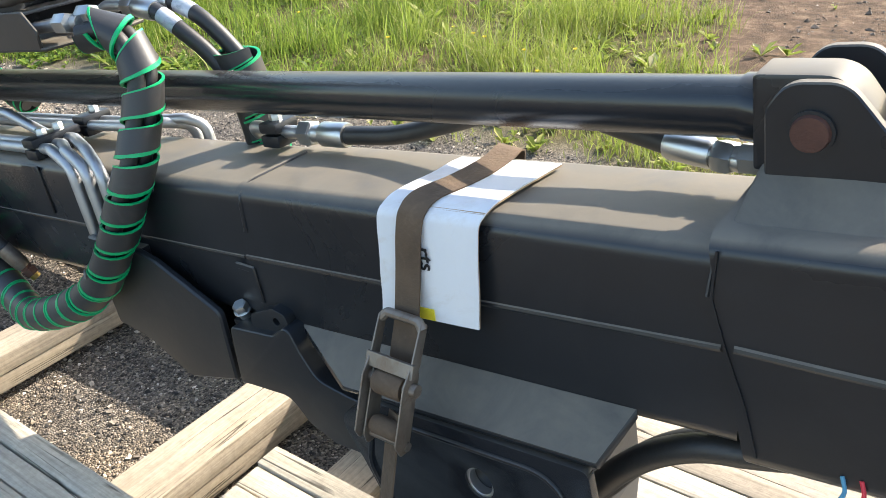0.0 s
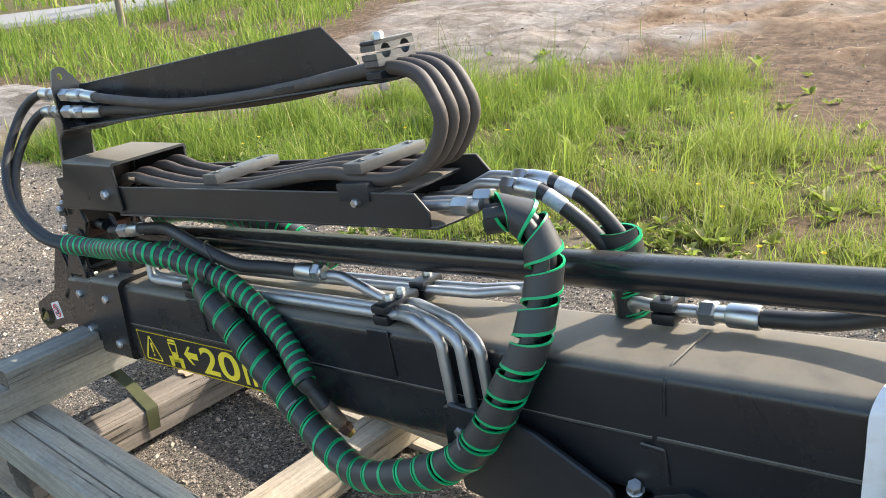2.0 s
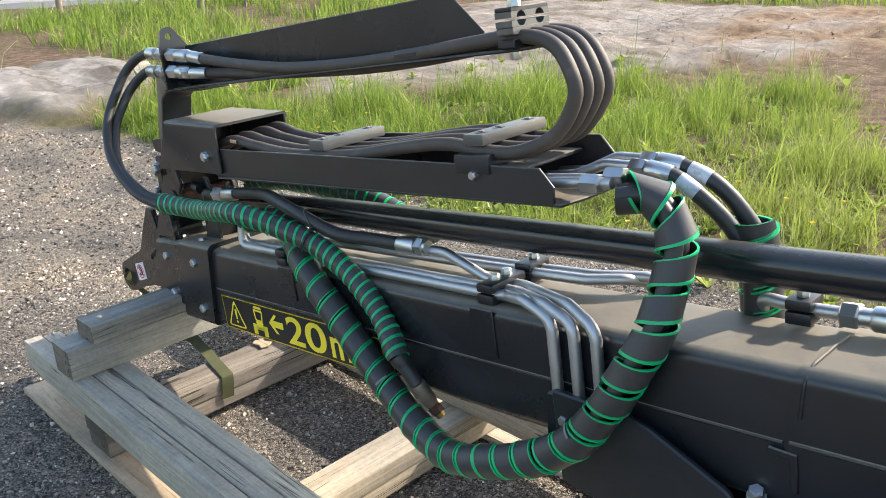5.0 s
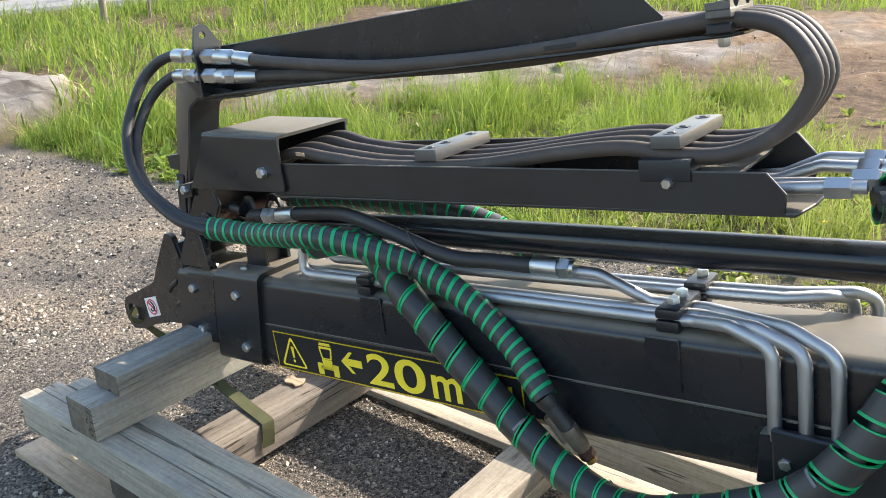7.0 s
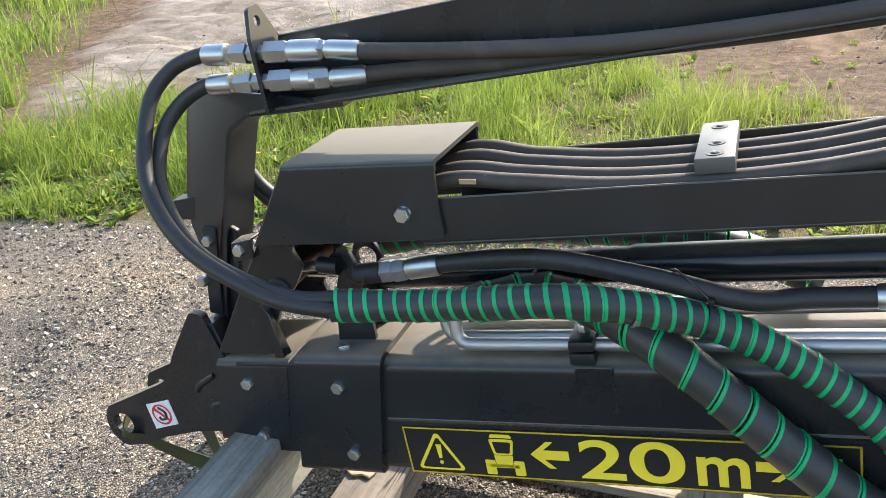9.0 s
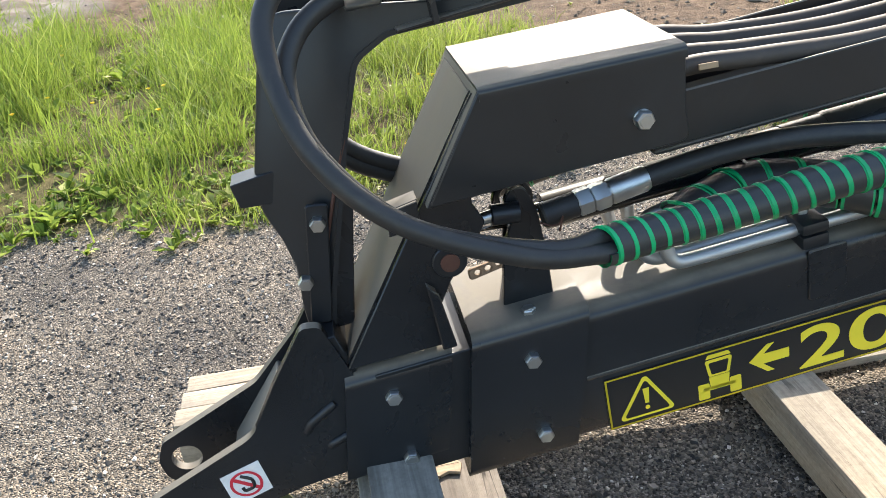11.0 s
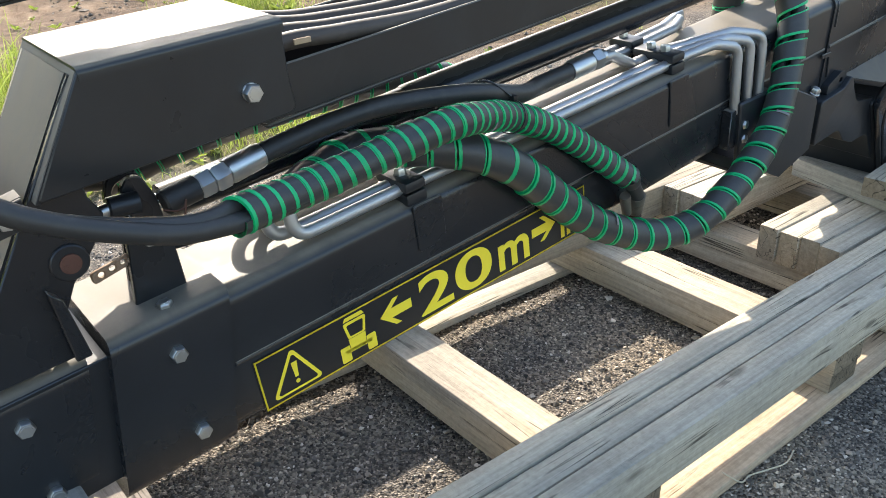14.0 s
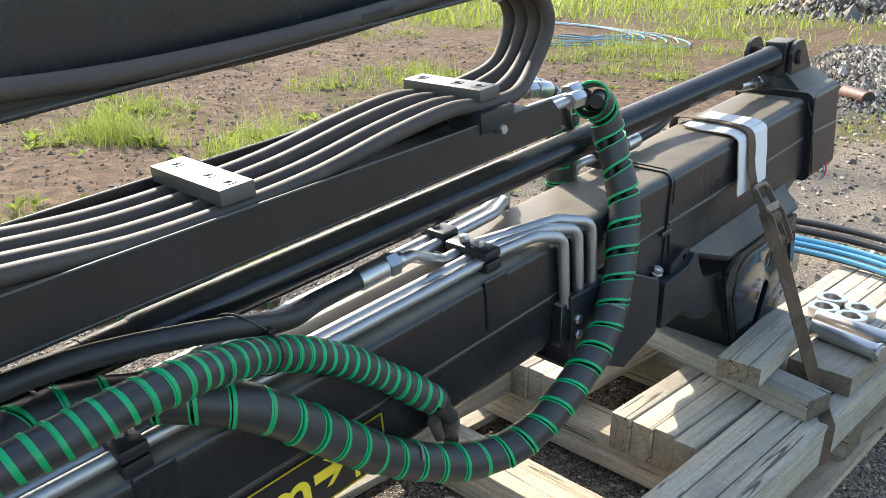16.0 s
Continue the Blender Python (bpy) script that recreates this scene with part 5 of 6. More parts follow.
hood_top = section(rounded([(-0.0092, 0.866), (-0.0092, 0.881), (0.1852, 0.881), (0.1852, 0.866), (0.179, 0.866), (0.179, 0.875), (-0.003, 0.875), (-0.003, 0.866)], [0, 0.012, 0.012, 0, 0, 0.006, 0.006, 0], 5), -0.086, 0.144)
for v in hood_top.verts:
    v.co.z -= 0.053 * (v.co.x + 0.086)
part("hood_top", hood_top, TRAY, tray)
part("hood_front", prism([(-0.168, 0.762), (-0.162, 0.76), (-0.08, 0.872), (-0.086, 0.878)], -0.006, 0.182, r=0.001), DUSTY, tray)
for c, s in (((0.087, 0.799), 0.02), ((0.913, 0.789), 0.0135)):
    part("bolt", bolt((c[0], -0.008 if c[0] < 0.5 else 0.0, c[1]), (0, -1, 0), s, 0.009, s * 0.55), ZINC, tray, "zinc-plated hexagon bolt")
for y_top, y_low in ((0.017, 0.0455), (0.008, 0.029)):  # pressed lines down the hood front
    part("pressed_line", tube([(-0.0905, y_top, 0.8725), (-0.126, 0.5 * (y_top + y_low), 0.8222), (-0.165, y_low, 0.767)], 0.0012, 6), BLACK2, tray)
part("hood_tab", prism([(-0.216, 0.737), (-0.178, 0.74), (-0.176, 0.772), (-0.212, 0.767)], -0.001, 0.004, r=0.001), TRAY, tray)
part("hood_tab_top", prism([(-0.214, 0.7635), (-0.212, 0.7675), (-0.175, 0.7725), (-0.176, 0.7685)], 0.004, 0.03, r=0.0008), TRAY, tray)
part("bolt", bolt((-0.198, -0.001, 0.756), (0, -1, 0), 0.017, 0.009), ZINC, tray, "zinc-plated hexagon bolt")
part("clamp_pedestal", box(0.872, 0.945, -0.004, 0.062, 0.79, 0.8205, 0.003), BLACK2, tray)
part("clamp_pedestal", box(0.872, 0.945, 0.112, 0.172, 0.79, 0.8205, 0.003), BLACK2, tray)
part("cross_plate", box(0.88, 1.0, 0.012, 0.165, 0.794, 0.799, 0.001), BLACK, tray)

# ---------------------------------------------------------------- fittings and hoses


def hose(ctrl, r, label, mat=None, ends=(), n=80, base=None):
    t = thing("hydraulic_hose", BOOM, base or ctrl[len(ctrl) // 2], label, "hydraulic hose")
    part("hose_body", tube(even(spline(ctrl, n), 0.01)[0], r, 16), mat or RUBBER, t)
    for end in ends:
        a, b = (ctrl[0], ctrl[1]) if end == 0 else (ctrl[-1], ctrl[-2])
        fitting(t, a, b, r)
    return t


def fitting(t, at, towards, r, length=0.045, nut=True):
    """A crimped ferrule on the hose end, with a hexagon nut beyond it."""
    a, d = Vector(at), (Vector(towards) - Vector(at)).normalized()
    part("ferrule", rod(a - d * 0.004, a + d * length, [(0, r * 1.1), (0.06, r * 1.22), (0.9, r * 1.22), (1, r * 1.12)], 22), ZINC, t, "zinc-plated crimped ferrule")
    if nut:
        part("nut", rod(a - d * 0.026, a - d * 0.006, [(0, r * 1.18), (0.15, r * 1.33), (0.85, r * 1.33), (1, r * 1.18)], 6), ZINC, t, "zinc-plated hexagon nut")
        part("nipple", rod(a - d * 0.034, a - d * 0.001, [(0, r * 0.95), (1, r * 0.95)], 18), ZINC, t)


# hose from the tip fitting to a bent tube on the boom top
h5 = hose([(0.056, 0.037, 0.6985), (0.11, 0.04, 0.703), (0.20, 0.035, 0.709), (0.286, 0.013, 0.712), (0.408, -0.009, 0.692), (0.511, 0.004, 0.654), (0.581, 0.032, 0.641), (0.658, 0.042, 0.636), (0.70, 0.041, 0.637)], 0.0135, "black rubber hose with steel ends along the boom", ends=(0, -1))
part("elbow_sleeve", rod((-0.034, 0.035, 0.6925), (0.012, 0.036, 0.6955), [(0, 0.0135), (0.06, 0.0158), (0.94, 0.0158), (1, 0.0135)], 24), RUBBER, h5, "black rubber sleeve")
part("adaptor", rod((0.01, 0.036, 0.6955), (0.03, 0.0365, 0.697), [(0, 0.0155), (0.1, 0.0175), (0.9, 0.0175), (1, 0.0155)], 6), ZINC, h5)
at = spline(SMALL, 200)
ti = int(np.argmin(np.abs(at[:, 0] - 0.462)))
tg = Vector(at[ti + 2] - at[ti - 2]).normalized()
ts = tg.cross(Vector((0, 0, 1))).normalized()
tu = ts.cross(tg)
ring = np.array([at[ti] + 0.0245 * (math.cos(a) * np.array(ts) + math.sin(a) * np.array(tu)) for a in np.linspace(0, 2 * math.pi, 33)])
part("zip_tie", ribbon(ring, np.tile(tg, (len(ring), 1)), 0.0022, 0.0014), STICKER, h5)
top = Vector(at[ti]) + tu * 0.027
part("tie_head", box(top.x - 0.004, top.x + 0.004, top.y - 0.005, top.y + 0.005, top.z - 0.003, top.z + 0.004, 0.001), STICKER, h5)
part("tie_tail", tube(spline([top, (0.44, -0.012, 0.698), (0.425, 0.006, 0.697), (0.415, 0.008, 0.682)], 24), 0.0016, 6), STICKER, h5)
LOOP_OUT = 0.0112
# four hoses: out of the hood, under two clamps, round the loop, back along the support arm
for k, (y_in, y_out, zo) in enumerate(((0.022, 0.053, 0.0), (0.058, 0.077, -0.03), (0.103, 0.105, -0.012), (0.142, 0.129, -0.002))):
    y_mid = 0.042 + 0.026 * k
    ctrl = [(0.03, y_in, 0.80), (0.14, y_in + 0.01, 0.828 + 0.003 * k), (0.24, y_in + 0.004, 0.82), (0.36, y_in, 0.807), (0.48, y_in, 0.8045), (0.6, y_in, 0.809), (0.74, y_in + 0.003, 0.825), (0.84, y_in, 0.832), (0.915, y_in, 0.822), (0.985, y_in + 0.004, 0.821)]
    ctrl += [(1.045, y_mid, 0.845), (1.084, y_mid, 0.895), (1.081, y_mid, 0.935), (1.045, y_out, 0.974), (0.985, y_out, 0.989), (0.897, y_out, 0.986 + zo * 0.3), (0.755, y_out, 0.977 + zo * 0.4), (0.591, y_out, 0.971 + zo * 0.4), (0.40, y_out, 0.973 + zo * 0.4), (0.25, y_out, 0.985 + zo * 0.7), (0.1, y_out + 0.005, 1.002 + zo), (0.0, (0.054, 0.049, y_out, y_out)[k], 1.018 + (zo if k != 1 else -0.037))]
    t = hose(ctrl, LOOP_OUT, "brown-black rubber hydraulic hose bent in a loop above the tray", RUBBER_BROWN, ends=(-1,) if k < 2 else (), n=260, base=(0.5, y_in, 0.80))
    tagged(t, group="loop hoses")
    if k == 0:
        part("print_mark", prism([(0.165, 0.8265), (0.188, 0.8245), (0.188, 0.8315), (0.165, 0.8335)], y_in - 0.0085, y_in - 0.006, r=0.0006), CARD_EDGE, t, "yellowish printed bar")
        part("print_mark", prism([(0.715, 0.973), (0.77, 0.9745), (0.77, 0.9815), (0.715, 0.98)], y_out - 0.0116, y_out - 0.009, r=0.0006), BLACK2, t, "dark printed bar")


def clamp_block(name, x0, x1, y0, y1, z0, z1, mat, bolts, label, lean=0.0, down=0.0):
    t = thing(name, BOOM, ((x0 + x1) / 2, (y0 + y1) / 2, z0), label, "hose clamp", "hose clamps")
    bm = box(x0, x1, y0, y1, z0, z1, 0.002)
    part("clamp_cover", bm, mat, t)
    for by in bolts:
        part("bolt", bolt(((x0 + x1) / 2, by, z1 - 0.001), (0, 0, 1), 0.01, 0.003), ALU, t, "dull socket screw")
        # Raised black disc paints the shade of the recess round the screw.
        part("counterbore_shade", rod(((x0 + x1) / 2, by, z1 - 0.002), ((x0 + x1) / 2, by, z1 + 0.0008), [(0, 0.0105), (1, 0.0105)], 18), BLACK2, t)
    if down:
        part("clamp_base", box(x0 + 0.004, x1 - 0.004, y0 + 0.002, y1 - 0.002, z0 - 0.03 - down, z0 - 0.027, 0.002), BLACK2, t)
    return t


clamp_block("hose_clamp", 0.462, 0.508, 0.012, 0.17, 0.815, 0.835, ALU, (0.03, 0.072, 0.145), "grey metal clamp bar with three screws over four hoses")
clamp_block("hose_clamp", 0.886, 0.928, 0.008, 0.167, 0.832, 0.850, ALU, (0.03, 0.072, 0.145), "grey metal clamp bar with three screws at the tray end", 0, 0.003)

tie = thing("tag_wire", BOOM, (0.0, 0.03, 0.68), "thin orange tag wire on the hose elbow", "wire")
part("wire_body", tube(spline([(-0.04, 0.02, 0.692), (-0.028, 0.018, 0.686), (-0.018, 0.017, 0.686), (-0.012, 0.018, 0.694), (-0.017, 0.016, 0.683), (-0.019, 0.017, 0.676)], 30), 0.0012, 6), RUST_DARK, tie)
# ---------------------------------------------------------------- support arm for the hose loop
arm = thing("hose_support_arm", BOOM, (-0.3, 0.09, 0.61), "black welded steel arm with folded edge under a hose loop", "support arm")
ARM = [(-0.10, 1.045), (0.81, 1.066), (0.877, 1.0), (0.877, 0.968), (-0.12, 0.945)]
part("arm_web", prism(ARM, 0.095, 0.099), BLACK, arm)
lip = prism([(-0.15, 0.044), (0.0, 0.046), (0.3, 0.046), (0.985, 0.042), (1.0, 0.06), (1.0, 0.14), (-0.15, 0.14)], 0.945, 0.950, axis="z")
for v in lip.verts:
    v.co.z += 0.0205 * (v.co.x + 0.1)
part("arm_lip", lip, BLACK, arm)
POST = [(-0.345, 0.60), (-0.318, 0.60), (-0.30, 0.66), (-0.235, 0.84), (-0.205, 0.915), (-0.165, 0.944), (-0.05, 0.944), (-0.05, 0.955), (-0.20, 0.985), (-0.285, 1.0), (-0.31, 0.95), (-0.352, 0.83), (-0.358, 0.78), (-0.344, 0.738), (-0.337, 0.70), (-0.345, 0.64)]
front_plate = prism(rounded(POST, [0.003, 0.003, 0.01, 0, 0.03, 0.03, 0, 0, 0.02, 0.03, 0.01, 0.02, 0.03, 0.03, 0.03, 0], 4), 0.058, 0.066)
for v in front_plate.verts:  # the plate is bent back from its fold
    fold = float(np.interp(v.co.z, [0.6, 0.66, 0.84, 0.915, 0.985], [-0.318, -0.3, -0.235, -0.205, -0.18]))
    back = max(0.0, fold - v.co.x)
    v.co += Vector((0.04 * back, 0.34 * back, -0.1 * back))
part("post_plate", front_plate, BLACK2, arm)
part("post_plate", prism(rounded([(x + (0.024 if x < -0.3 else 0.0), z) for x, z in POST], 0.003, 2), 0.125, 0.133), BLACK, arm)
fl = bent([(-0.315, 0.096, 0.60), (-0.298, 0.096, 0.66), (-0.235, 0.096, 0.84), (-0.2, 0.096, 0.925), (-0.16, 0.096, 0.944), (0.0, 0.096, 0.942)], 0.03)
part("post_flange", ribbon(fl, np.tile((0, 1, 0), (len(fl), 1)), 0.04, 0.006), BLACK2, arm)
part("square_stub", prism(rounded([(-0.379, 0.813), (-0.376, 0.782), (-0.325, 0.776), (-0.325, 0.817)], 0.002, 2), 0.088, 0.124, r=0.001), BLACK2, arm)
for c in ((-0.292, 0.755), (-0.327, 0.685)):
    part("bolt", bolt((c[0], 0.051, c[1]), (0, -1, 0), 0.017, 0.010), ZINC, arm, "zinc-plated hexagon bolt")
part("joint_angle", prism(rounded([(-0.338, 0.625), (-0.312, 0.62), (-0.274, 0.775), (-0.3, 0.78)], 0.005, 3), 0.051, 0.0575), BLACK2, arm)
part("joint_plate", prism(rounded([(-0.318, 0.6), (-0.288, 0.6), (-0.246, 0.762), (-0.264, 0.775)], 0.006, 3), 0.066, 0.076), BLACK, arm)
part("rusty_edge", tube([(-0.318, 0.058, 0.655), (-0.292, 0.058, 0.717), (-0.264, 0.058, 0.782), (-0.234, 0.058, 0.842)], 0.0022, 8), RUST_DARK, arm, "rusty cut edge")
part("bulkhead_plate", prism(rounded([(0.03, 0.948), (0.12, 0.948), (0.12, 1.025), (0.095, 1.06), (0.07, 1.095), (0.045, 1.09), (0.033, 1.05)], [0, 0, 0.01, 0.01, 0.015, 0.012, 0.01], 4), -0.110, -0.104, axis="x", holes=[(0.06, 1.071, 0.008)]), BLACK, arm)
for a, b in (((-0.152, 0.0485, 1.0335), (-0.06, 0.052, 1.0245)), ((-0.152, 0.0415, 0.993), (-0.06, 0.0465, 0.9865))):
    part("bulkhead_union", rod(a, b, [(0, 0.0125), (0.2, 0.0155), (0.3, 0.0155), (0.32, 0.012), (0.6, 0.012), (0.62, 0.0165), (0.95, 0.0165), (1, 0.013)], 6), ZINC, arm, "zinc-plated bulkhead union")
    end = tuple(np.array(b) + 0.53 * (np.array(b) - np.array(a)))
    part("ferrule", rod(b, end, [(0, 0.0145), (0.05, 0.0155), (0.92, 0.0155), (1, 0.014)], 22), ZINC, arm)
# clamp at the arm's end
tc = thing("pipe_clamp", BOOM, (0.965, 0.1, 0.95), "grey split clamp with round openings on the arm end", "hose clamp")


def half_clamp(z0, z1):
    return prism(rounded([(0.03, z0), (0.117, z0), (0.117, z1), (0.03, z1)], 0.002, 1), 0.962, 0.994, axis="x", r=0.001)


part("clamp_lower", half_clamp(0.9735, 0.986), BLACK2, tc)
part("clamp_middle", half_clamp(0.992, 1.004), ALU, tc)
saw = [(0.117, 1.0035), (0.117, 1.0125)]
for yc in (0.095, 0.052):
    saw += [(yc + 0.0105 * math.cos(a), 1.014 - 0.0105 * math.sin(a)) for a in np.linspace(0.16, math.pi - 0.16, 9)]
saw += [(0.03, 1.0125), (0.03, 1.0035)]
part("clamp_saddle", prism(saw, 0.962, 0.994, axis="x", r=0), ALU, tc)
part("clamp_top", prism([(y, 2 * 1.014 - z + 0.001) for y, z in saw], 0.962, 0.994, axis="x", r=0), ALU, tc)
part("clamp_cap", half_clamp(1.025, 1.032), BLACK2, tc)
part("bolt", bolt((0.989, 0.045, 1.032), (0, 0, 1), 0.017, 0.011), ZINC, tc, "zinc-plated hexagon bolt")
part("bolt", bolt((0.978, 0.05, 0.967), (0, 0, -1), 0.015, 0.011), ZINC, tc)

# ---------------------------------------------------------------- steel tubes on the boom


def steel_tube(pts, r, bend, label):
    t = thing("steel_tube", BOOM, pts[0], label, "steel tube", "steel tubes")
    part("tube_body", tube(bent(pts, bend), r, 16), STEEL, t)
    return t


for k in range(3):
    x_end, y_c = 1.045 + 0.04 * k, 0.022 + 0.023 * k
    if k < 2:
        pts = [(0.17 - 0.02 * k, y_c + 0.012, 0.643), (0.113 - 0.024 * k, y_c + 0.008, 0.642), (0.112 - 0.024 * k, y_c, 0.583), (0.16 - 0.02 * k, y_c, 0.582), (0.29, y_c, 0.582), (0.86, y_c, 0.58), (0.93, y_c, 0.582), (0.985 + 0.035 * k, -0.003 + 0.004 * k, 0.592), (x_end, -0.013, 0.572), (x_end, -0.0135, 0.44)]
    else:
        pts = [(0.70, 0.046, 0.632), (0.765, 0.052, 0.628), (0.845, 0.07, 0.584), (0.93, 0.068, 0.584), (1.06, 0.012, 0.592), (x_end, -0.013, 0.572), (x_end, -0.0135, 0.44)]
    steel_tube(pts, 0.0095, 0.03, "bright bent steel tube running along the boom and down its side")
for k in range(2):
    y_c = 0.112 + 0.024 * k
    steel_tube([(0.15, y_c + 0.012, 0.642), (0.098 - 0.02 * k, y_c + 0.008, 0.642), (0.098 - 0.02 * k, y_c, 0.583), (0.15, y_c, 0.584), (0.2, y_c, 0.585), (0.87, y_c, 0.59), (1.02, y_c + 0.003, 0.592), (1.08 + 0.03 * k, y_c + 0.03, 0.592), (1.10 + 0.03 * k, 0.185, 0.575), (1.10 + 0.03 * k, 0.185, 0.48)], 0.009, 0.03, "bright bent steel tube on the far side of the boom")


def tube_clamp(x, y0, y1, z, label, tops):
    t = thing("tube_clamp", BOOM, (x, (y0 + y1) / 2, z - 0.02), label, "tube clamp", "tube clamps")
    part("clamp_lower", box(x - 0.018, x + 0.018, y0, y1, z - 0.019, z - 0.001, 0.004), BLACK2, t)
    part("clamp_upper", box(x - 0.018, x + 0.018, y0, y1, z + 0.001, z + 0.017, 0.005), BLACK2, t)
    for y in tops:
        part("bolt", bolt((x, y, z + 0.017), (0, 0, 1), 0.016, 0.010), ZINC, t, "zinc-plated hexagon bolt")
    return t


tube_clamp(0.893, 0.005, 0.095, 0.584, "black plastic tube clamp with two bolts on the boom", (0.035, 0.066))
tube_clamp(0.898, 0.1, 0.155, 0.592, "black plastic tube clamp behind the cylinder", (0.135,))
tube_clamp(0.297, 0.0, 0.075, 0.58, "small black tube clamp near the boom tip", (0.035,))

# tubes and hoses at the end of the tray
rt = thing("steel_tube", BOOM, (1.1, 0.1, 0.77), "pair of steel tubes leaving the tray end", "steel tube", "steel tubes")
for k, y in enumerate((0.03, 0.055)):
    part("tube_body", tube(bent([(0.97, y, 0.772), (1.06, y, 0.776), (1.115, 0.02 + 0.016 * k, 0.781), (1.15, 0.022 + 0.016 * k, 0.781)], 0.02), 0.0085, 14), STEEL, rt)
part("nut", rod((1.105, 0.016, 0.781), (1.135, 0.016, 0.781), [(0, 0.0135), (0.1, 0.015), (0.9, 0.015), (1, 0.0135)], 6), ZINC, rt)
part("nut", rod((1.13, 0.038, 0.786), (1.16, 0.04, 0.786), [(0, 0.0135), (0.1, 0.015), (0.9, 0.015), (1, 0.0135)], 6), ZINC, rt)
for k, y in enumerate((0.118, 0.15)):
    t = steel_tube([(0.97, y - 0.01, 0.765), (1.02, y - 0.004, 0.767), (1.075, y, 0.785 + 0.004 * k), (1.135, y, 0.782 + 0.004 * k)], 0.0085, 0.03, "steel tube with union at the tray end")
    part("union", rod((1.12, y, 0.782 + 0.004 * k), (1.145, y, 0.780 + 0.004 * k), [(0, 0.0135), (0.1, 0.015), (0.9, 0.015), (1, 0.0135)], 6), ZINC, t)
    ctrl = [(1.15, y, 0.779 + 0.004 * k), (1.185, y + 0.002, 0.771 + 0.006 * k), (1.225 + 0.01 * k, y + 0.006, 0.742 + 0.01 * k), (1.258 + 0.014 * k, y + 0.02, 0.70), (1.28 + 0.01 * k, y + 0.028, 0.65), (1.282 + 0.012 * k, y + 0.034, 0.57), (1.27, y + 0.04, 0.52)]
    h = hose(ctrl, 0.0122, "black rubber hose bending down behind the cylinder")
    fitting(h, ctrl[0], ctrl[1], 0.0122, 0.036, nut=False)
    line = even(spline(ctrl, 80), 0.008)[0]
    part("print_label", tube(line[6:11], 0.0126, 16), LABEL, h, "pale printed label")
GUARD2 = [(1.283, 0.162, 0.705), (1.285, 0.167, 0.65), (1.288, 0.172, 0.58), (1.28, 0.18, 0.52), (1.22, 0.185, 0.48), (1.1, 0.19, 0.45)]
bundle("wrapped_hose_bundle", GUARD2, 0.031, 0.0365, 0.84, "hose bundle in spiral guard behind the boom", core_from=0.45)
bundle("wrapped_hose_bundle", [(-0.06, 0.18, 0.69), (0.1, 0.176, 0.702), (0.3, 0.174, 0.692), (0.45, 0.175, 0.664), (0.6, 0.178, 0.60)], 0.026, 0.028, 0.84, "hose bundle in spiral guard on the far side of the cylinder", rim=0.002)

# hose that runs under the cylinder to its foot
uh = hose([(1.493, 0.135, 0.592), (1.58, 0.137, 0.596), (1.66, 0.145, 0.612), (1.74, 0.15, 0.63), (1.82, 0.148, 0.632), (1.89, 0.138, 0.618), (1.955, 0.125, 0.606), (1.985, 0.12, 0.603)], 0.0125, "black rubber hose under the cylinder with steel ends", ends=(-1,))
part("ferrule", rod((1.452, 0.135, 0.592), (1.497, 0.135, 0.592), [(0, 0.0155), (0.06, 0.0172), (0.92, 0.0172), (1, 0.0158)], 22), ZINC, uh, "zinc-plated crimped ferrule")
part("tube_stub", tube(bent([(1.30, 0.165, 0.56), (1.30, 0.14, 0.597), (1.36, 0.135, 0.592), (1.43, 0.135, 0.592)], 0.025), 0.0095, 16), STEEL, uh)
part("nut", rod((1.412, 0.135, 0.592), (1.436, 0.135, 0.592), [(0, 0.016), (0.1, 0.0182), (0.9, 0.0182), (1, 0.016)], 6), ZINC, uh)
part("adaptor", rod((1.434, 0.135, 0.592), (1.454, 0.135, 0.592), [(0, 0.0125), (1, 0.0125)], 20), ZINC, uh)
part("end_adaptor", rod((2.0, 0.118, 0.602), (2.055, 0.112, 0.602), [(0, 0.013), (0.3, 0.013), (0.32, 0.0155), (1, 0.0155)], 6), ZINC, uh)
tube_clamp(1.362, 0.115, 0.16, 0.592, "black tube clamp at the boom seam", (0.136,))

# the slim bundle's free end
tail = thing("hose_tail", BOOM, (0.72, -0.02, 0.38), "black hose tail with a dull brass plug hanging from the bundle", "hydraulic hose")
part("collar_sleeve", rod((0.7006, -0.0440, 0.4519), (0.7120, -0.0406, 0.4336), [(0, 0.017), (0.5, 0.0175), (1, 0.0145)], 20), RUBBER, tail)
part("hose_body", tube([(0.7036, -0.0431, 0.4471), (0.7186, -0.0386, 0.4230), (0.7335, -0.0341, 0.3989)], 0.0135, 16), RUBBER, tail)
part("ferrule", rod((0.7328, -0.0349, 0.4010), (0.7476, -0.0180, 0.3560), [(0, 0.0145), (0.08, 0.0152), (0.85, 0.0145), (1, 0.012)], 20), RUST, tail, "dull steel ferrule")
part("plug_nut", rod((0.7476, -0.0180, 0.3560), (0.7535, -0.0113, 0.3380), [(0, 0.0115), (0.3, 0.0115), (0.35, 0.0135), (0.95, 0.0135), (1, 0.012)], 6), RUST_DARK, tail, "dark hexagon nut")
part("plug", rod((0.7535, -0.0113, 0.3380), (0.7562, -0.0082, 0.3297), [(0, 0.0095), (1, 0.009)], 16), BRASS, tail, "dull brass plug")
part("ferrule", rod((0.7006, -0.0346, 0.4130), (0.7203, -0.0223, 0.3661), [(0, 0.009), (0.1, 0.01), (1, 0.0085)], 16), RUST, tail, "dull steel ferrule")

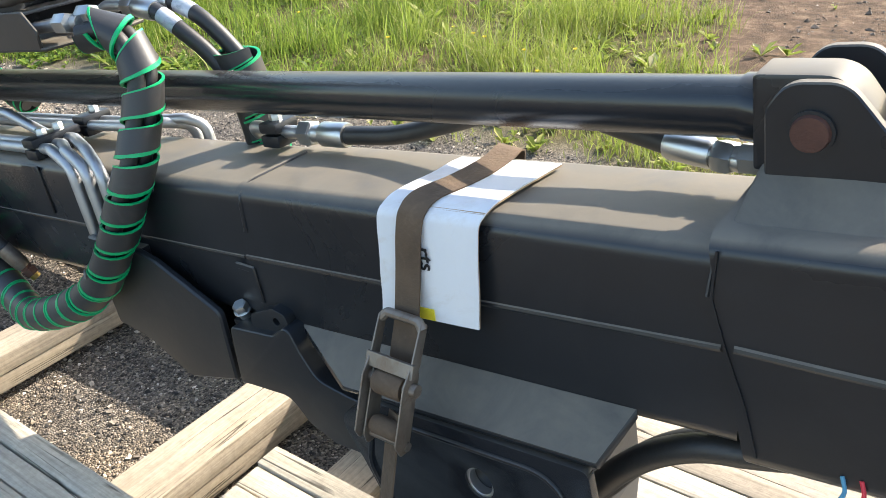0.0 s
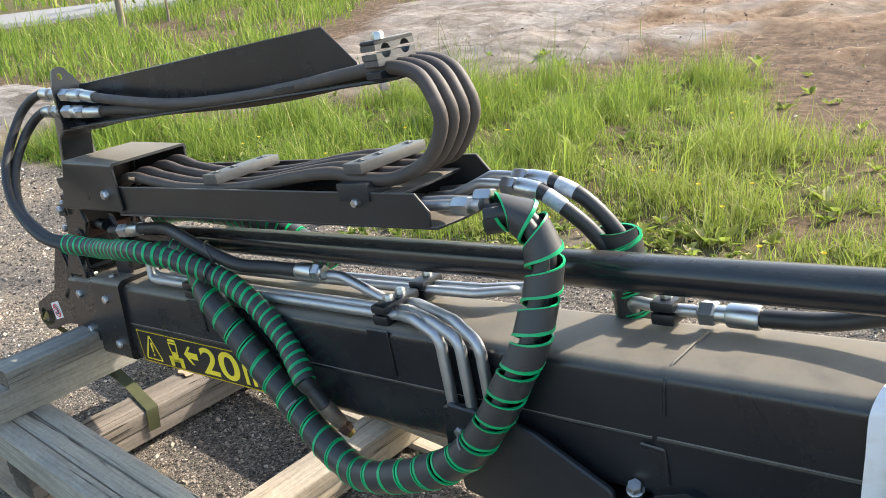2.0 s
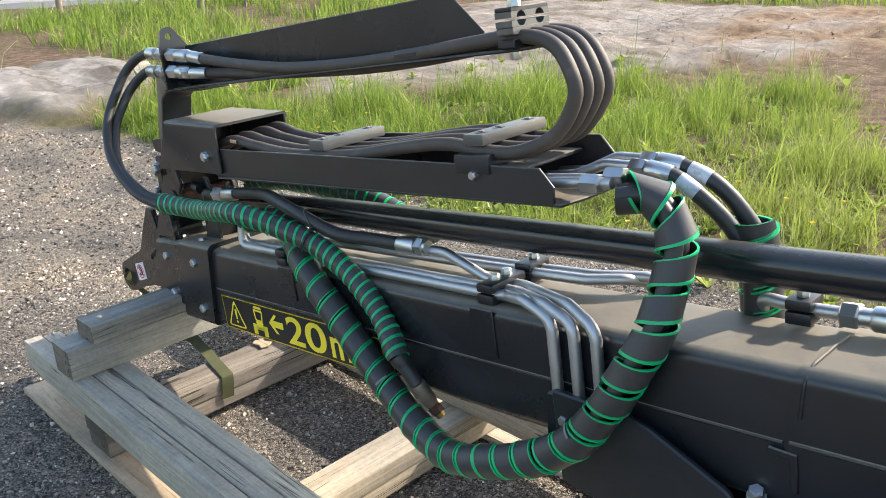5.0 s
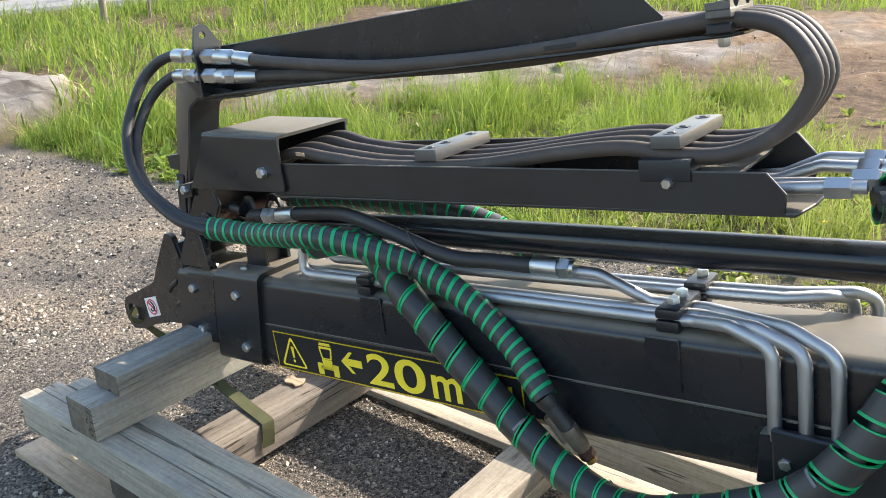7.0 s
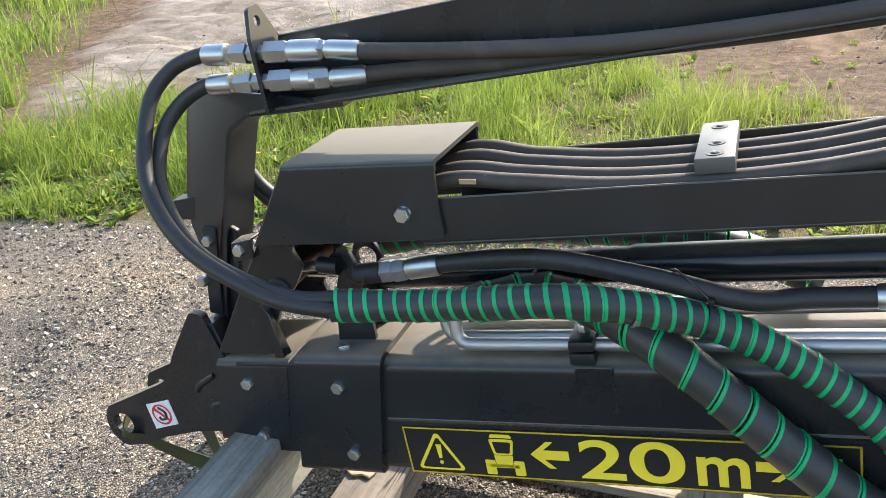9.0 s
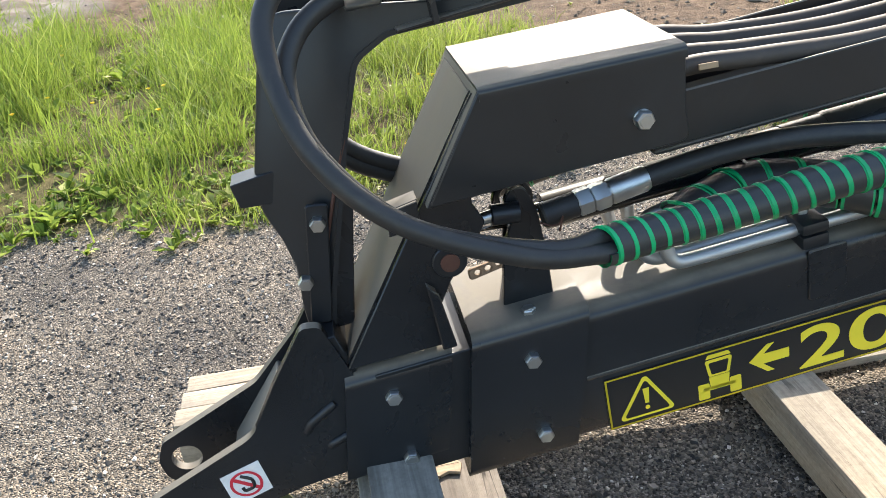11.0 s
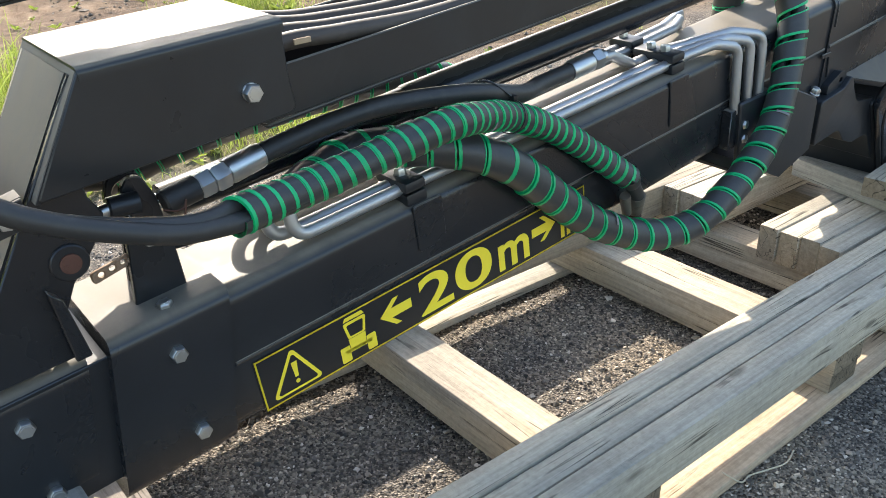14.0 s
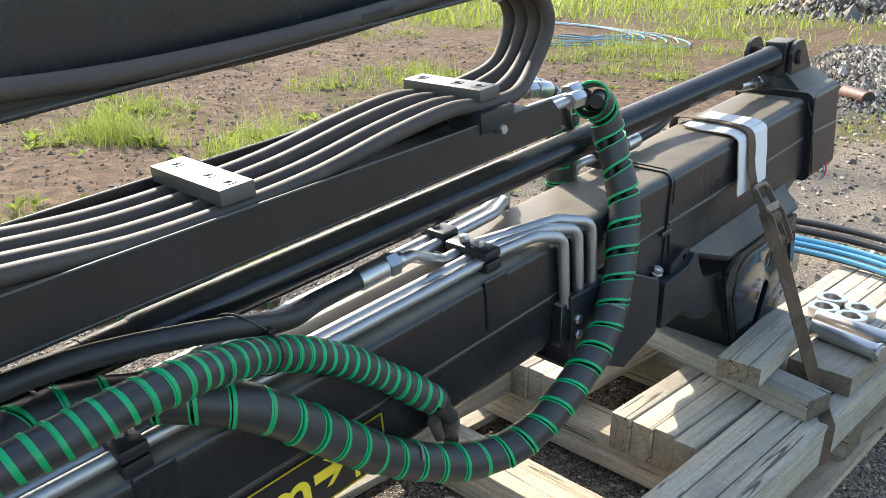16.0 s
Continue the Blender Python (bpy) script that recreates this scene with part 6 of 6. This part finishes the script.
# two hoses behind the post, running into the far bundle
for ctrl in ([(-0.13, 0.145, 0.985), (-0.215, 0.147, 0.955), (-0.265, 0.152, 0.89), (-0.255, 0.158, 0.825), (-0.22, 0.168, 0.776), (-0.14, 0.18, 0.725), (-0.05, 0.186, 0.688)], [(-0.13, 0.145, 0.965), (-0.23, 0.147, 0.945), (-0.275, 0.15, 0.87), (-0.258, 0.16, 0.806), (-0.222, 0.168, 0.76), (-0.14, 0.182, 0.71), (-0.05, 0.192, 0.678)]):
    hose(ctrl, 0.0112, "black rubber hydraulic hose bending behind the post")

# hoses behind the hinge housing
for dy, dz in ((0.0, 0.0), (0.04, -0.02)):
    hose([(1.80, 0.04 + dy, 0.13 + dz), (1.86, 0.04 + dy, 0.2 + dz), (1.902, 0.04 + dy, 0.25 + dz), (1.946, 0.04 + dy, 0.287 + dz), (1.997, 0.04 + dy, 0.312 + dz), (2.05, 0.045 + dy, 0.318 + dz), (2.15, 0.06 + dy, 0.33 + dz)], 0.016, "thick black hose under the boom behind the hinge")

# ---------------------------------------------------------------- cardboard, strap and ratchet
card = thing("cardboard_pad", BOOM, (1.73, 0.06, 0.57), "white cardboard piece folded over the boom edge under a strap", "cardboard")
card_path = spline([(1.749, 0.13, 0.5755), (1.742, 0.09, 0.5755), (1.736, 0.03, 0.577), (1.7345, 0.006, 0.575), (1.732, -0.009, 0.566), (1.7295, -0.013, 0.55), (1.725, -0.017, 0.50), (1.719, -0.022, 0.445)], 60)
wd = np.tile((1, 0, 0), (len(card_path), 1))
sheet = ribbon(card_path, wd, 0.067, 0.0012)
for v in sheet.verts:
    v.co.y += 0.004 * noise.noise(v.co * 20) - (0.002 if v.co.y < -0.005 else 0)
    v.co.z += 0.003 * noise.noise(Vector((v.co.x * 25, 3, v.co.y * 20)))
part("liner", sheet, CARD, card)
inner_path = card_path + np.array([[0, 0.0015 if p[1] < 0 else 0, -0.0015 if p[1] >= 0 else 0] for p in card_path])
fluted = ribbon(inner_path, wd, 0.0665, 0.0026)
for v in fluted.verts:
    v.co.y += 0.004 * noise.noise(v.co * 20) - (0.002 if v.co.y < -0.005 else 0)
    v.co.z += 0.003 * noise.noise(Vector((v.co.x * 25, 3, v.co.y * 20)))
part("fluted_core", fluted, CARD_EDGE, card, "brown corrugated core")
side_text = Matrix.Rotation(radians(90), 4, "X") @ Matrix.Rotation(radians(-90), 4, "Z")
lettering("print", "rts", STICKER, card, 1.7195, -0.0215, 0.535, 0.026, 1.0, 0.0003, side_text)
part("yellow_label", box(1.708, 1.729, -0.0265, -0.025, 0.447, 0.461, 0.0), YELLOW, card)

TO_BOOM = BOOM.inverted()
LOW = [TO_BOOM @ Vector(p) for p in ((1.728, -0.222, 0.203), (1.70, -0.24, 0.1985), (1.60, -0.292, 0.1985), (1.578, -0.3085, 0.19), (1.572, -0.3085, 0.11))]
strap = thing("ratchet_strap", BOOM, (1.65, -0.03, 0.36), "worn brown lashing strap with a rusty ratchet round the boom", "strap")
up_path = spline([(1.707, 0.175, 0.45), (1.722, 0.176, 0.55), (1.729, 0.168, 0.577), (1.737, 0.12, 0.579), (1.732, 0.06, 0.58), (1.719, 0.012, 0.581), (1.715, -0.012, 0.572), (1.711, -0.021, 0.55), (1.704, -0.028, 0.50), (1.701, -0.042, 0.45), (1.701, -0.058, 0.42), (1.701, -0.072, 0.39)], 80)
part("webbing", ribbon(up_path, np.tile((0.985, 0.0, -0.17), (len(up_path), 1)), 0.0165, 0.0022), STRAP, strap)
low = np.array([(1.701, -0.09, 0.36), (1.7, -0.103, 0.335), *(tuple(p) for p in LOW)])
low_path = bent(low, 0.01)
part("webbing", ribbon(low_path, np.tile((0.882, -0.431, 0.19), (len(low_path), 1)), 0.0165, 0.0022), STRAP, strap)
# ratchet body in its own little frame: u across, d down the strap, n outwards
ru, rd = Vector((0.99, 0.0, -0.1)).normalized(), Vector((-0.06, -0.42, -0.9)).normalized()
rn = ru.cross(rd).normalized()
if rn.y > 0:
    rn = -rn
rc = Vector((1.704, -0.044, 0.455))


def rat(u, d, n):
    return tuple(rc + ru * (u * 1.08) + rd * (d * 0.82) + rn * n)


def rat_plate(pts, u0, u1, name, mat):
    bm = prism(pts, u0, u1, axis="x", r=0.0006)
    for v in bm.verts:
        v.co = Vector(rat(v.co.x, v.co.y, v.co.z))
    return part(name, bm, mat, strap)


handle_side = rounded([(-0.004, 0.0), (0.055, 0.004), (0.075, 0.012), (0.16, 0.008), (0.175, 0.018), (0.16, 0.03), (0.08, 0.03), (0.05, 0.02), (-0.002, 0.014)], 0.005, 3)
for s in (-1, 1):
    rat_plate(handle_side, s * 0.026 - 0.001, s * 0.026 + 0.001, "handle_side", RUST)
    rat_plate(rounded([(0.06, -0.004), (0.175, -0.004), (0.182, 0.01), (0.165, 0.02), (0.07, 0.018)], 0.006, 3), s * 0.0215 - 0.001, s * 0.0215 + 0.001, "frame_side", RUST)
    part("spindle_head", rod(rat(s * 0.027, 0.085, 0.012), rat(s * 0.033, 0.085, 0.012), [(0, 0.0085), (1, 0.0075)], 16), RUST, strap)
    part("pivot_head", rod(rat(s * 0.022, 0.165, 0.006), rat(s * 0.028, 0.165, 0.006), [(0, 0.006), (1, 0.005)], 14), RUST, strap)
part("handle_grip", tube(bent([rat(-0.026, 0.006, 0.008), rat(-0.02, -0.004, 0.008), rat(0.02, -0.004, 0.008), rat(0.026, 0.006, 0.008)], 0.006), 0.0055, 10), RUST, strap)
part("spindle", rod(rat(-0.026, 0.085, 0.012), rat(0.026, 0.085, 0.012), [(0, 0.008), (1, 0.008)], 18), RUST, strap)
part("web_roll", rod(rat(-0.018, 0.088, 0.012), rat(0.018, 0.088, 0.012), [(0, 0.0135), (0.1, 0.015), (0.9, 0.015), (1, 0.0135)], 20), STRAP, strap)
locking_bar = part("locking_bar", prism([(-0.03, 0.0), (0.03, 0.0), (0.03, 0.006), (-0.03, 0.006)], 0, 0.02, axis="z", r=0.0005), RUST, strap)
lb = locking_bar.data
base_v = Vector(strap["base"])
for v in lb.vertices:
    p = v.co + base_v
    v.co = Vector(rat(p.x, 0.05 + p.z, 0.016 + p.y)) - base_v
part("pivot", rod(rat(-0.024, 0.165, 0.006), rat(0.024, 0.165, 0.006), [(0, 0.0045), (1, 0.0045)], 14), RUST, strap)
part("web_roll", rod(rat(-0.018, 0.15, 0.008), rat(0.018, 0.15, 0.008), [(0, 0.010), (0.1, 0.0115), (0.9, 0.0115), (1, 0.010)], 20), STRAP, strap)

# olive lashing at the tip
ol = thing("lashing_strap", GROUND, (-0.2, 0.03, 0.11), "faded olive lashing strap knotted under the boom tip", "strap")
ol1 = spline([(-0.40, 0.07, 0.165), (-0.36, 0.075, 0.142), (-0.32, 0.078, 0.122), (-0.25, 0.07, 0.116), (-0.2, 0.06, 0.1135), (-0.12, 0.045, 0.1125), (-0.104, 0.04, 0.106), (-0.104, 0.035, 0.05)], 60)
part("webbing", ribbon(ol1, np.tile((0.15, 0.985, 0.0), (len(ol1), 1)), 0.0165, 0.002), OLIVE, ol)
fork_eye = BOOM @ Vector((-0.579, 0.01, 0.42))


def webbing(ctrl, half, turn0, turn1):
    """A twisted band: its flat side turns about its run from one end to the other."""
    line = spline(ctrl, 48)
    _, side, up = frames_along(line)
    ang = np.linspace(radians(turn0), radians(turn1), len(line))[:, None]
    part("webbing", ribbon(line, side * np.cos(ang) + up * np.sin(ang), half, 0.0018), OLIVE, ol)


webbing([tuple(fork_eye + Vector((-0.006, 0.026, 0.002))), tuple(fork_eye + Vector((0.01, -0.012, -0.008))), (-0.532, 0.02, 0.262), (-0.49, 0.045, 0.222), (-0.45, 0.06, 0.196), (-0.405, 0.068, 0.176)], 0.0155, 80, 20)
webbing([(-0.525, 0.135, 0.27), (-0.485, 0.125, 0.238), (-0.445, 0.1, 0.206), (-0.405, 0.07, 0.18)], 0.0165, 60, 95)
webbing([(-0.41, 0.07, 0.178), (-0.375, 0.055, 0.17), (-0.335, 0.045, 0.168), (-0.29, 0.05, 0.16)], 0.016, 30, 75)
webbing([(-0.395, 0.064, 0.174), (-0.42, 0.056, 0.164), (-0.444, 0.054, 0.15), (-0.458, 0.056, 0.138)], 0.0165, 100, 130)
webbing([(-0.4, 0.07, 0.176), (-0.38, 0.056, 0.164), (-0.362, 0.054, 0.15), (-0.35, 0.058, 0.138)], 0.0155, 100, 60)
knot = rod((-0.424, 0.062, 0.186), (-0.386, 0.072, 0.17), [(0, 0.006), (0.2, 0.014), (0.5, 0.0165), (0.8, 0.013), (1, 0.005)], 18)
for v in knot.verts:
    v.co += 0.005 * Vector((noise.noise(v.co * 70), noise.noise(v.co * 70 + Vector((9, 0, 0))), noise.noise(v.co * 70 + Vector((0, 9, 0)))))
part("strap_knot", knot, OLIVE, ol, "bunched knot of webbing")

# ---------------------------------------------------------------- loose parts on the pallet
for k, (x, y) in enumerate(((2.246, -0.064), (2.162, -0.073), (2.223, -0.147), (2.146, -0.149))):
    t = thing("steel_bush", GROUND, (x, y, RUN_TOP), "short turned steel bush standing on the pallet planks", "bush", "steel bushes")
    ring = prism([(0.0395 * math.cos(a), 0.0395 * math.sin(a)) for a in np.linspace(0, 6.283, 40, endpoint=False)], RUN_TOP + 0.001, RUN_TOP + 0.03, axis="z", r=0.001, holes=[(0, 0, 0.024)])
    bmesh.ops.translate(ring, verts=ring.verts, vec=(x, y, 0))
    part("ring", ring, BUSH_STEEL, t)
for a, b in (((1.98, -0.12, 0.2635), (1.945, -0.34, 0.2635)), ((1.9, -0.135, 0.2635), (1.86, -0.31, 0.2635))):
    t = thing("steel_pin", GROUND, a, "bright turned steel pin lying across a timber block", "pin", "steel pins")
    part("shaft", rod(a, b, [(0, 0.0185), (0.02, 0.02), (0.98, 0.02), (1, 0.0185)], 28), BUSH_STEEL, t)
    d = Vector(b) - Vector(a)
    part("retaining_ring", rod(Vector(a) + d * 0.93, Vector(a) + d * 0.97, [(0, 0.0245), (1, 0.0245)], 28), ZINC, t)
block(1.735, 1.995, -0.292, -0.15, RUN_TOP + 0.001, 0.243, WOOD_X, "pale timber block under two steel pins", 0)
coil_specs = [(0.0, 0.27, RUBBER, 0.012), (0.035, 0.25, RUBBER, 0.013), (0.09, 0.235, BLUE, 0.009), (0.115, 0.225, BLUE, 0.009), (0.15, 0.215, RUBBER, 0.011), (0.17, 0.222, BLUE, 0.008)]
for k, (d, z, mat, r) in enumerate(coil_specs):
    d += 0.09
    t = thing("coiled_cable", GROUND, (2.8 - d, 0.1, z), "blue cable" if mat is BLUE else "black hose", "cable", "coiled cables")
    t["label"] = "loose blue plastic cable arching over the pallet end" if mat is BLUE else "loose black rubber hose arching over the pallet end"
    part("cable_body", tube(even(spline([(2.3 - d, 0.95, z - 0.14), (2.55 - d, 0.7, z - 0.03), (2.78 - d, 0.4, z), (2.86 - d, 0.15, z), (2.83 - d, -0.12, z - 0.005), (2.72 - d, -0.36, z - 0.03), (2.5 - d, -0.6, 0.03)], 60), 0.03)[0], r, 10), mat, t)
for k, (mat, x) in enumerate(((RED, 2.155), (BLUE, 2.14))):
    t = thing("thin_wire", BOOM, (x, -0.02, 0.36), "thin red tie wire hanging from the boom" if mat is RED else "thin blue tie wire hanging from the boom", "wire")
    part("wire_body", tube(spline([(x, -0.0195, 0.376), (x + 0.003, -0.024, 0.362), (x - 0.004, -0.026, 0.348), (x - 0.012, -0.02, 0.334)], 20), 0.002, 8), mat, t)

# ---------------------------------------------------------------- distance
ROAD = simple("pale_road", (0.2, 0.195, 0.185), 0.9, 0, 0.1, 2, 0.1, 0.05)
bm = bmesh.new()
prev = None
for k in range(61):
    y = -40 + 1.6 * k
    x = -18.4 + 0.63 * (y - 6.2)
    ring = [bm.verts.new((x + 0.85 * w, y - 0.53 * w, ground_height(x + 0.85 * w, y - 0.53 * w) + dz)) for w, dz in ((-1.7, -0.1), (-1.45, 0.09), (1.45, 0.09), (1.7, -0.1))]
    if prev:
        for a in range(3):
            bm.faces.new((prev[a], ring[a], ring[a + 1], prev[a + 1]))
    prev = ring
bmesh.ops.recalc_face_normals(bm, faces=bm.faces)
me = bpy.data.meshes.new("road")
bm.to_mesh(me)
bm.free()
me.materials.append(ROAD)
tagged(new("road", me), "pale gravel road across the meadow", "road", "", "structure")
POST_MAT = wood("post_wood", ((0.16, 0.12, 0.09), (0.27, 0.21, 0.16), (0.36, 0.3, 0.24)), 1, 0.5, 2)
for x, y, h, r in ((-15.2, 5.6, 3.5, 0.06), (-10.9, 6.2, 2.6, 0.055), (-13.5, 11.2, 2.8, 0.11)):
    z0 = ground_height(x, y) - 0.05
    t = thing("wooden_post", GROUND, (x, y, z0), "weathered round wooden post standing in the meadow", "post", "posts")
    part("shaft", tube([(x, y, z0), (x + 0.02, y, z0 + h * 0.5), (x + 0.03, y + 0.01, z0 + h)], [r, r * 0.95, r * 0.85], 14), POST_MAT, t)

LEAF = simple("shrub_leaf", (0.08, 0.14, 0.03), 0.6, 0, 0.3, 30, 0.05, 0.05)


def shrub(x, y, h, seed):
    rng = np.random.default_rng(seed)
    z0 = ground_height(x, y) - 0.02
    t = thing("young_tree", GROUND, (x, y, z0), "slender young tree with light green leaves", "tree", "young trees")
    bm = bmesh.new()
    leaves_v, leaves_f = [], []
    tips = []
    trunk = np.array([(x, y, z0), (x + 0.03 * h, y, z0 + 0.5 * h), (x + 0.02 * h, y + 0.03 * h, z0 + h)])
    tube(spline(trunk, 10), np.linspace(0.018 * h, 0.005 * h, 10), 8, bm)
    for k in range(14):
        s = rng.uniform(0.25, 0.98)
        p = np.array([x + 0.03 * h * s, y + 0.02 * h * s, z0 + h * s])
        a, ln = rng.uniform(0, 6.3), h * rng.uniform(0.18, 0.42) * (1.15 - 0.6 * s)
        q = p + np.array([math.cos(a) * ln, math.sin(a) * ln, ln * rng.uniform(0.2, 0.9)])
        tube(spline([p, (p + q) / 2 + (0, 0, 0.03 * h), q], 6), np.linspace(0.007 * h, 0.002 * h, 6), 5, bm)
        tips += [(p, q)]
    part("trunk", bm, POST_MAT, t)
    lb = bmesh.new()
    for p, q in tips:
        for _ in range(45):
            c = p + (q - p) * rng.uniform(0.25, 1.1) + rng.normal(0, 0.035 * h, 3)
            u, w = rng.normal(0, 1, 3), rng.normal(0, 1, 3)
            u, w = u / np.linalg.norm(u) * 0.022 * h, w / np.linalg.norm(w) * 0.012 * h
            lb.faces.new([lb.verts.new(c + d) for d in (u, w, -u, -w)])
    part("crown", lb, LEAF, t, smooth=False)


for k, (x, y, h) in enumerate(((-11.8, 7.6, 1.5), (-12.6, 10.4, 2.0), (-9.6, 8.3, 1.1), (-10.3, 8.9, 1.0), (-16.5, 9.5, 1.3), (-13.8, 3.9, 0.8), (-3.0, 12.5, 1.0), (30, 8.0, 4.5), (32, 11.5, 5.2), (34, 15.5, 5.0), (31, 5.2, 4.0))):
    shrub(x, y, h, 100 + k)

# crushed rock heap, soil mounds, blue pipes and scraps behind the boom's base
HEAP = simple("heap_soil", (0.11, 0.083, 0.062), 0.95, 0, 0.35, 6, 0.6, 0.03)
HEAP_GREY = simple("heap_rock", (0.26, 0.25, 0.245), 0.9, 0, 0.35, 10, 0.6, 0.03)


def mound(name, x, y, rx, ry, h, mat, label, seed, skew=0.0):
    n = 36
    verts, faces = [], []
    for j in range(n + 1):
        for i in range(n + 1):
            u, v = 2 * i / n - 1, 2 * j / n - 1
            d = math.sqrt(u * u + v * v)
            k = max(0, 1 - d * d)
            px, py = x + rx * u, y + ry * v + skew * rx * u
            hh = h * k * (0.75 + 0.7 * fbm(px, py, 1.2 / max(rx, ry) * 2, 4, seed)) + 0.12 * h * fbm(px, py, 6 / max(rx, ry), 4, seed)
            verts.append((px, py, ground_height(px, py) - 0.06 + hh))
    for j in range(n):
        for i in range(n):
            faces.append((j * (n + 1) + i, j * (n + 1) + i + 1, (j + 1) * (n + 1) + i + 1, (j + 1) * (n + 1) + i))
    return lines_to_mesh(name, verts, faces, mat, label, "heap", "stuff", True)


mound("rock_heap", 10.3, 2.45, 3.3, 0.75, 0.3, HEAP_GREY, "low heap of grey crushed rock", 1.0, 0.36)
mound("soil_heap", 24.0, 7.4, 3.0, 2.0, 1.1, HEAP, "brown soil heap", 2.0)
mound("soil_heap", 19.0, 3.2, 2.6, 1.6, 0.45, HEAP, "low brown soil heap", 4.0)


def heap_height(x, y):
    u, v = (x - 10.3) / 3.3, (y - 2.45 - 0.36 * (x - 10.3)) / 0.75
    return 0.3 * max(0, 1 - u * u - v * v) * 0.9


rng_h = np.random.default_rng(77)
hv, hf, hk = [], [], 0
oct_v = np.array([(1, 0, 0), (-1, 0, 0), (0, 1, 0), (0, -1, 0), (0, 0, 1), (0, 0, -1)], float)
oct_f = np.array([(0, 2, 4), (2, 1, 4), (1, 3, 4), (3, 0, 4), (2, 0, 5), (1, 2, 5), (3, 1, 5), (0, 3, 5)])
for _ in range(2600):
    x, y = 24.0 + rng_h.uniform(-3.4, 3.4), 7.4 + rng_h.uniform(-2.4, 2.4)
    k2 = max(0.0, 1 - ((x - 24.0) / 3.0) ** 2 - ((y - 7.4) / 2.0) ** 2)
    s = 0.07 * rng_h.lognormal(0, 0.5)
    hv.append((oct_v * rng_h.uniform(0.6, 1.3, (6, 1)) * s) + (x, y, ground_height(x, y) + 0.8 * k2))
    hf.append(oct_f + hk)
    hk += 6
for _ in range(12000):
    x, y = rng_h.uniform(6.8, 13.8), rng_h.uniform(-0.85, 0.85)
    y += 2.45 + 0.36 * (x - 10.3)
    if heap_height(x, y) <= 0.01 and rng_h.random() > 0.1:
        continue
    s = 0.017 * rng_h.lognormal(0, 0.4)
    a = rng_h.uniform(0, 6.3)
    rot = np.array([[math.cos(a), -math.sin(a), 0], [math.sin(a), math.cos(a), 0.2], [0, 0, 1]])
    hv.append((oct_v * rng_h.uniform(0.6, 1.3, (6, 1)) * s) @ rot.T + (x, y, ground_height(x, y) + heap_height(x, y) - 0.02))
    hf.append(oct_f + hk)
    hk += 6
lines_to_mesh("rubble", np.concatenate(hv).tolist(), np.concatenate(hf).tolist(), STONE_MAT, "grey crushed rock lumps on the heap", "rubble")
for k in range(6):
    t = thing("plastic_pipe", GROUND, (11.5, 5.5 + 0.1 * k, 0.05), "long thin blue plastic pipe bent back on the soil" if k % 2 == 0 else "long thin grey plastic pipe bent back on the soil", "pipe", "bent pipes")
    q = 1 - 0.11 * k
    pts = [(11.8 + q * a, 7.0 + q * b + 0.04 * k) for a, b in ((1.6, 3.4), (1.5, 1.5), (1.1, 0.2), (0.6, -0.9), (-0.2, -1.55), (-0.75, -1.45), (-1.0, -0.8), (-1.75, -0.75), (-2.6, -0.3))]
    pts = [(x, y, ground_height(x, y) + 0.03 + 0.008 * k) for x, y in pts]
    part("pipe_body", tube(spline(pts, 50), 0.012, 8), BLUE if k % 2 == 0 else HEAP_GREY, t)
t = thing("timber_plank", GROUND, (8.4, 1.72, 0.05), "brown plank lying by the rock heap", "timber")
plank("plank_body", t, 7.6, 9.2, 1.62, 1.82, 0.05, 0.12, WOOD_X)
t.matrix_world = t.matrix_world @ pose(0, 0, 0, 0, 0, 48)
t = thing("drain_pipe", GROUND, (7.6, 1.6, 0.06), "short red-brown pipe stub on the gravel", "pipe")
part("pipe_wall", rod((7.52, 1.56, 0.075), (7.82, 1.86, 0.075), [(0, 0.06), (0.02, 0.063), (0.98, 0.063), (1, 0.06)], 24), RUST_DARK, t)
# Black disc on the solid stub paints the shade inside the pipe mouth.
part("bore_shade", rod((7.519, 1.559, 0.075), (7.53, 1.57, 0.075), [(0, 0.05), (1, 0.05)], 24), BLACK2, t)
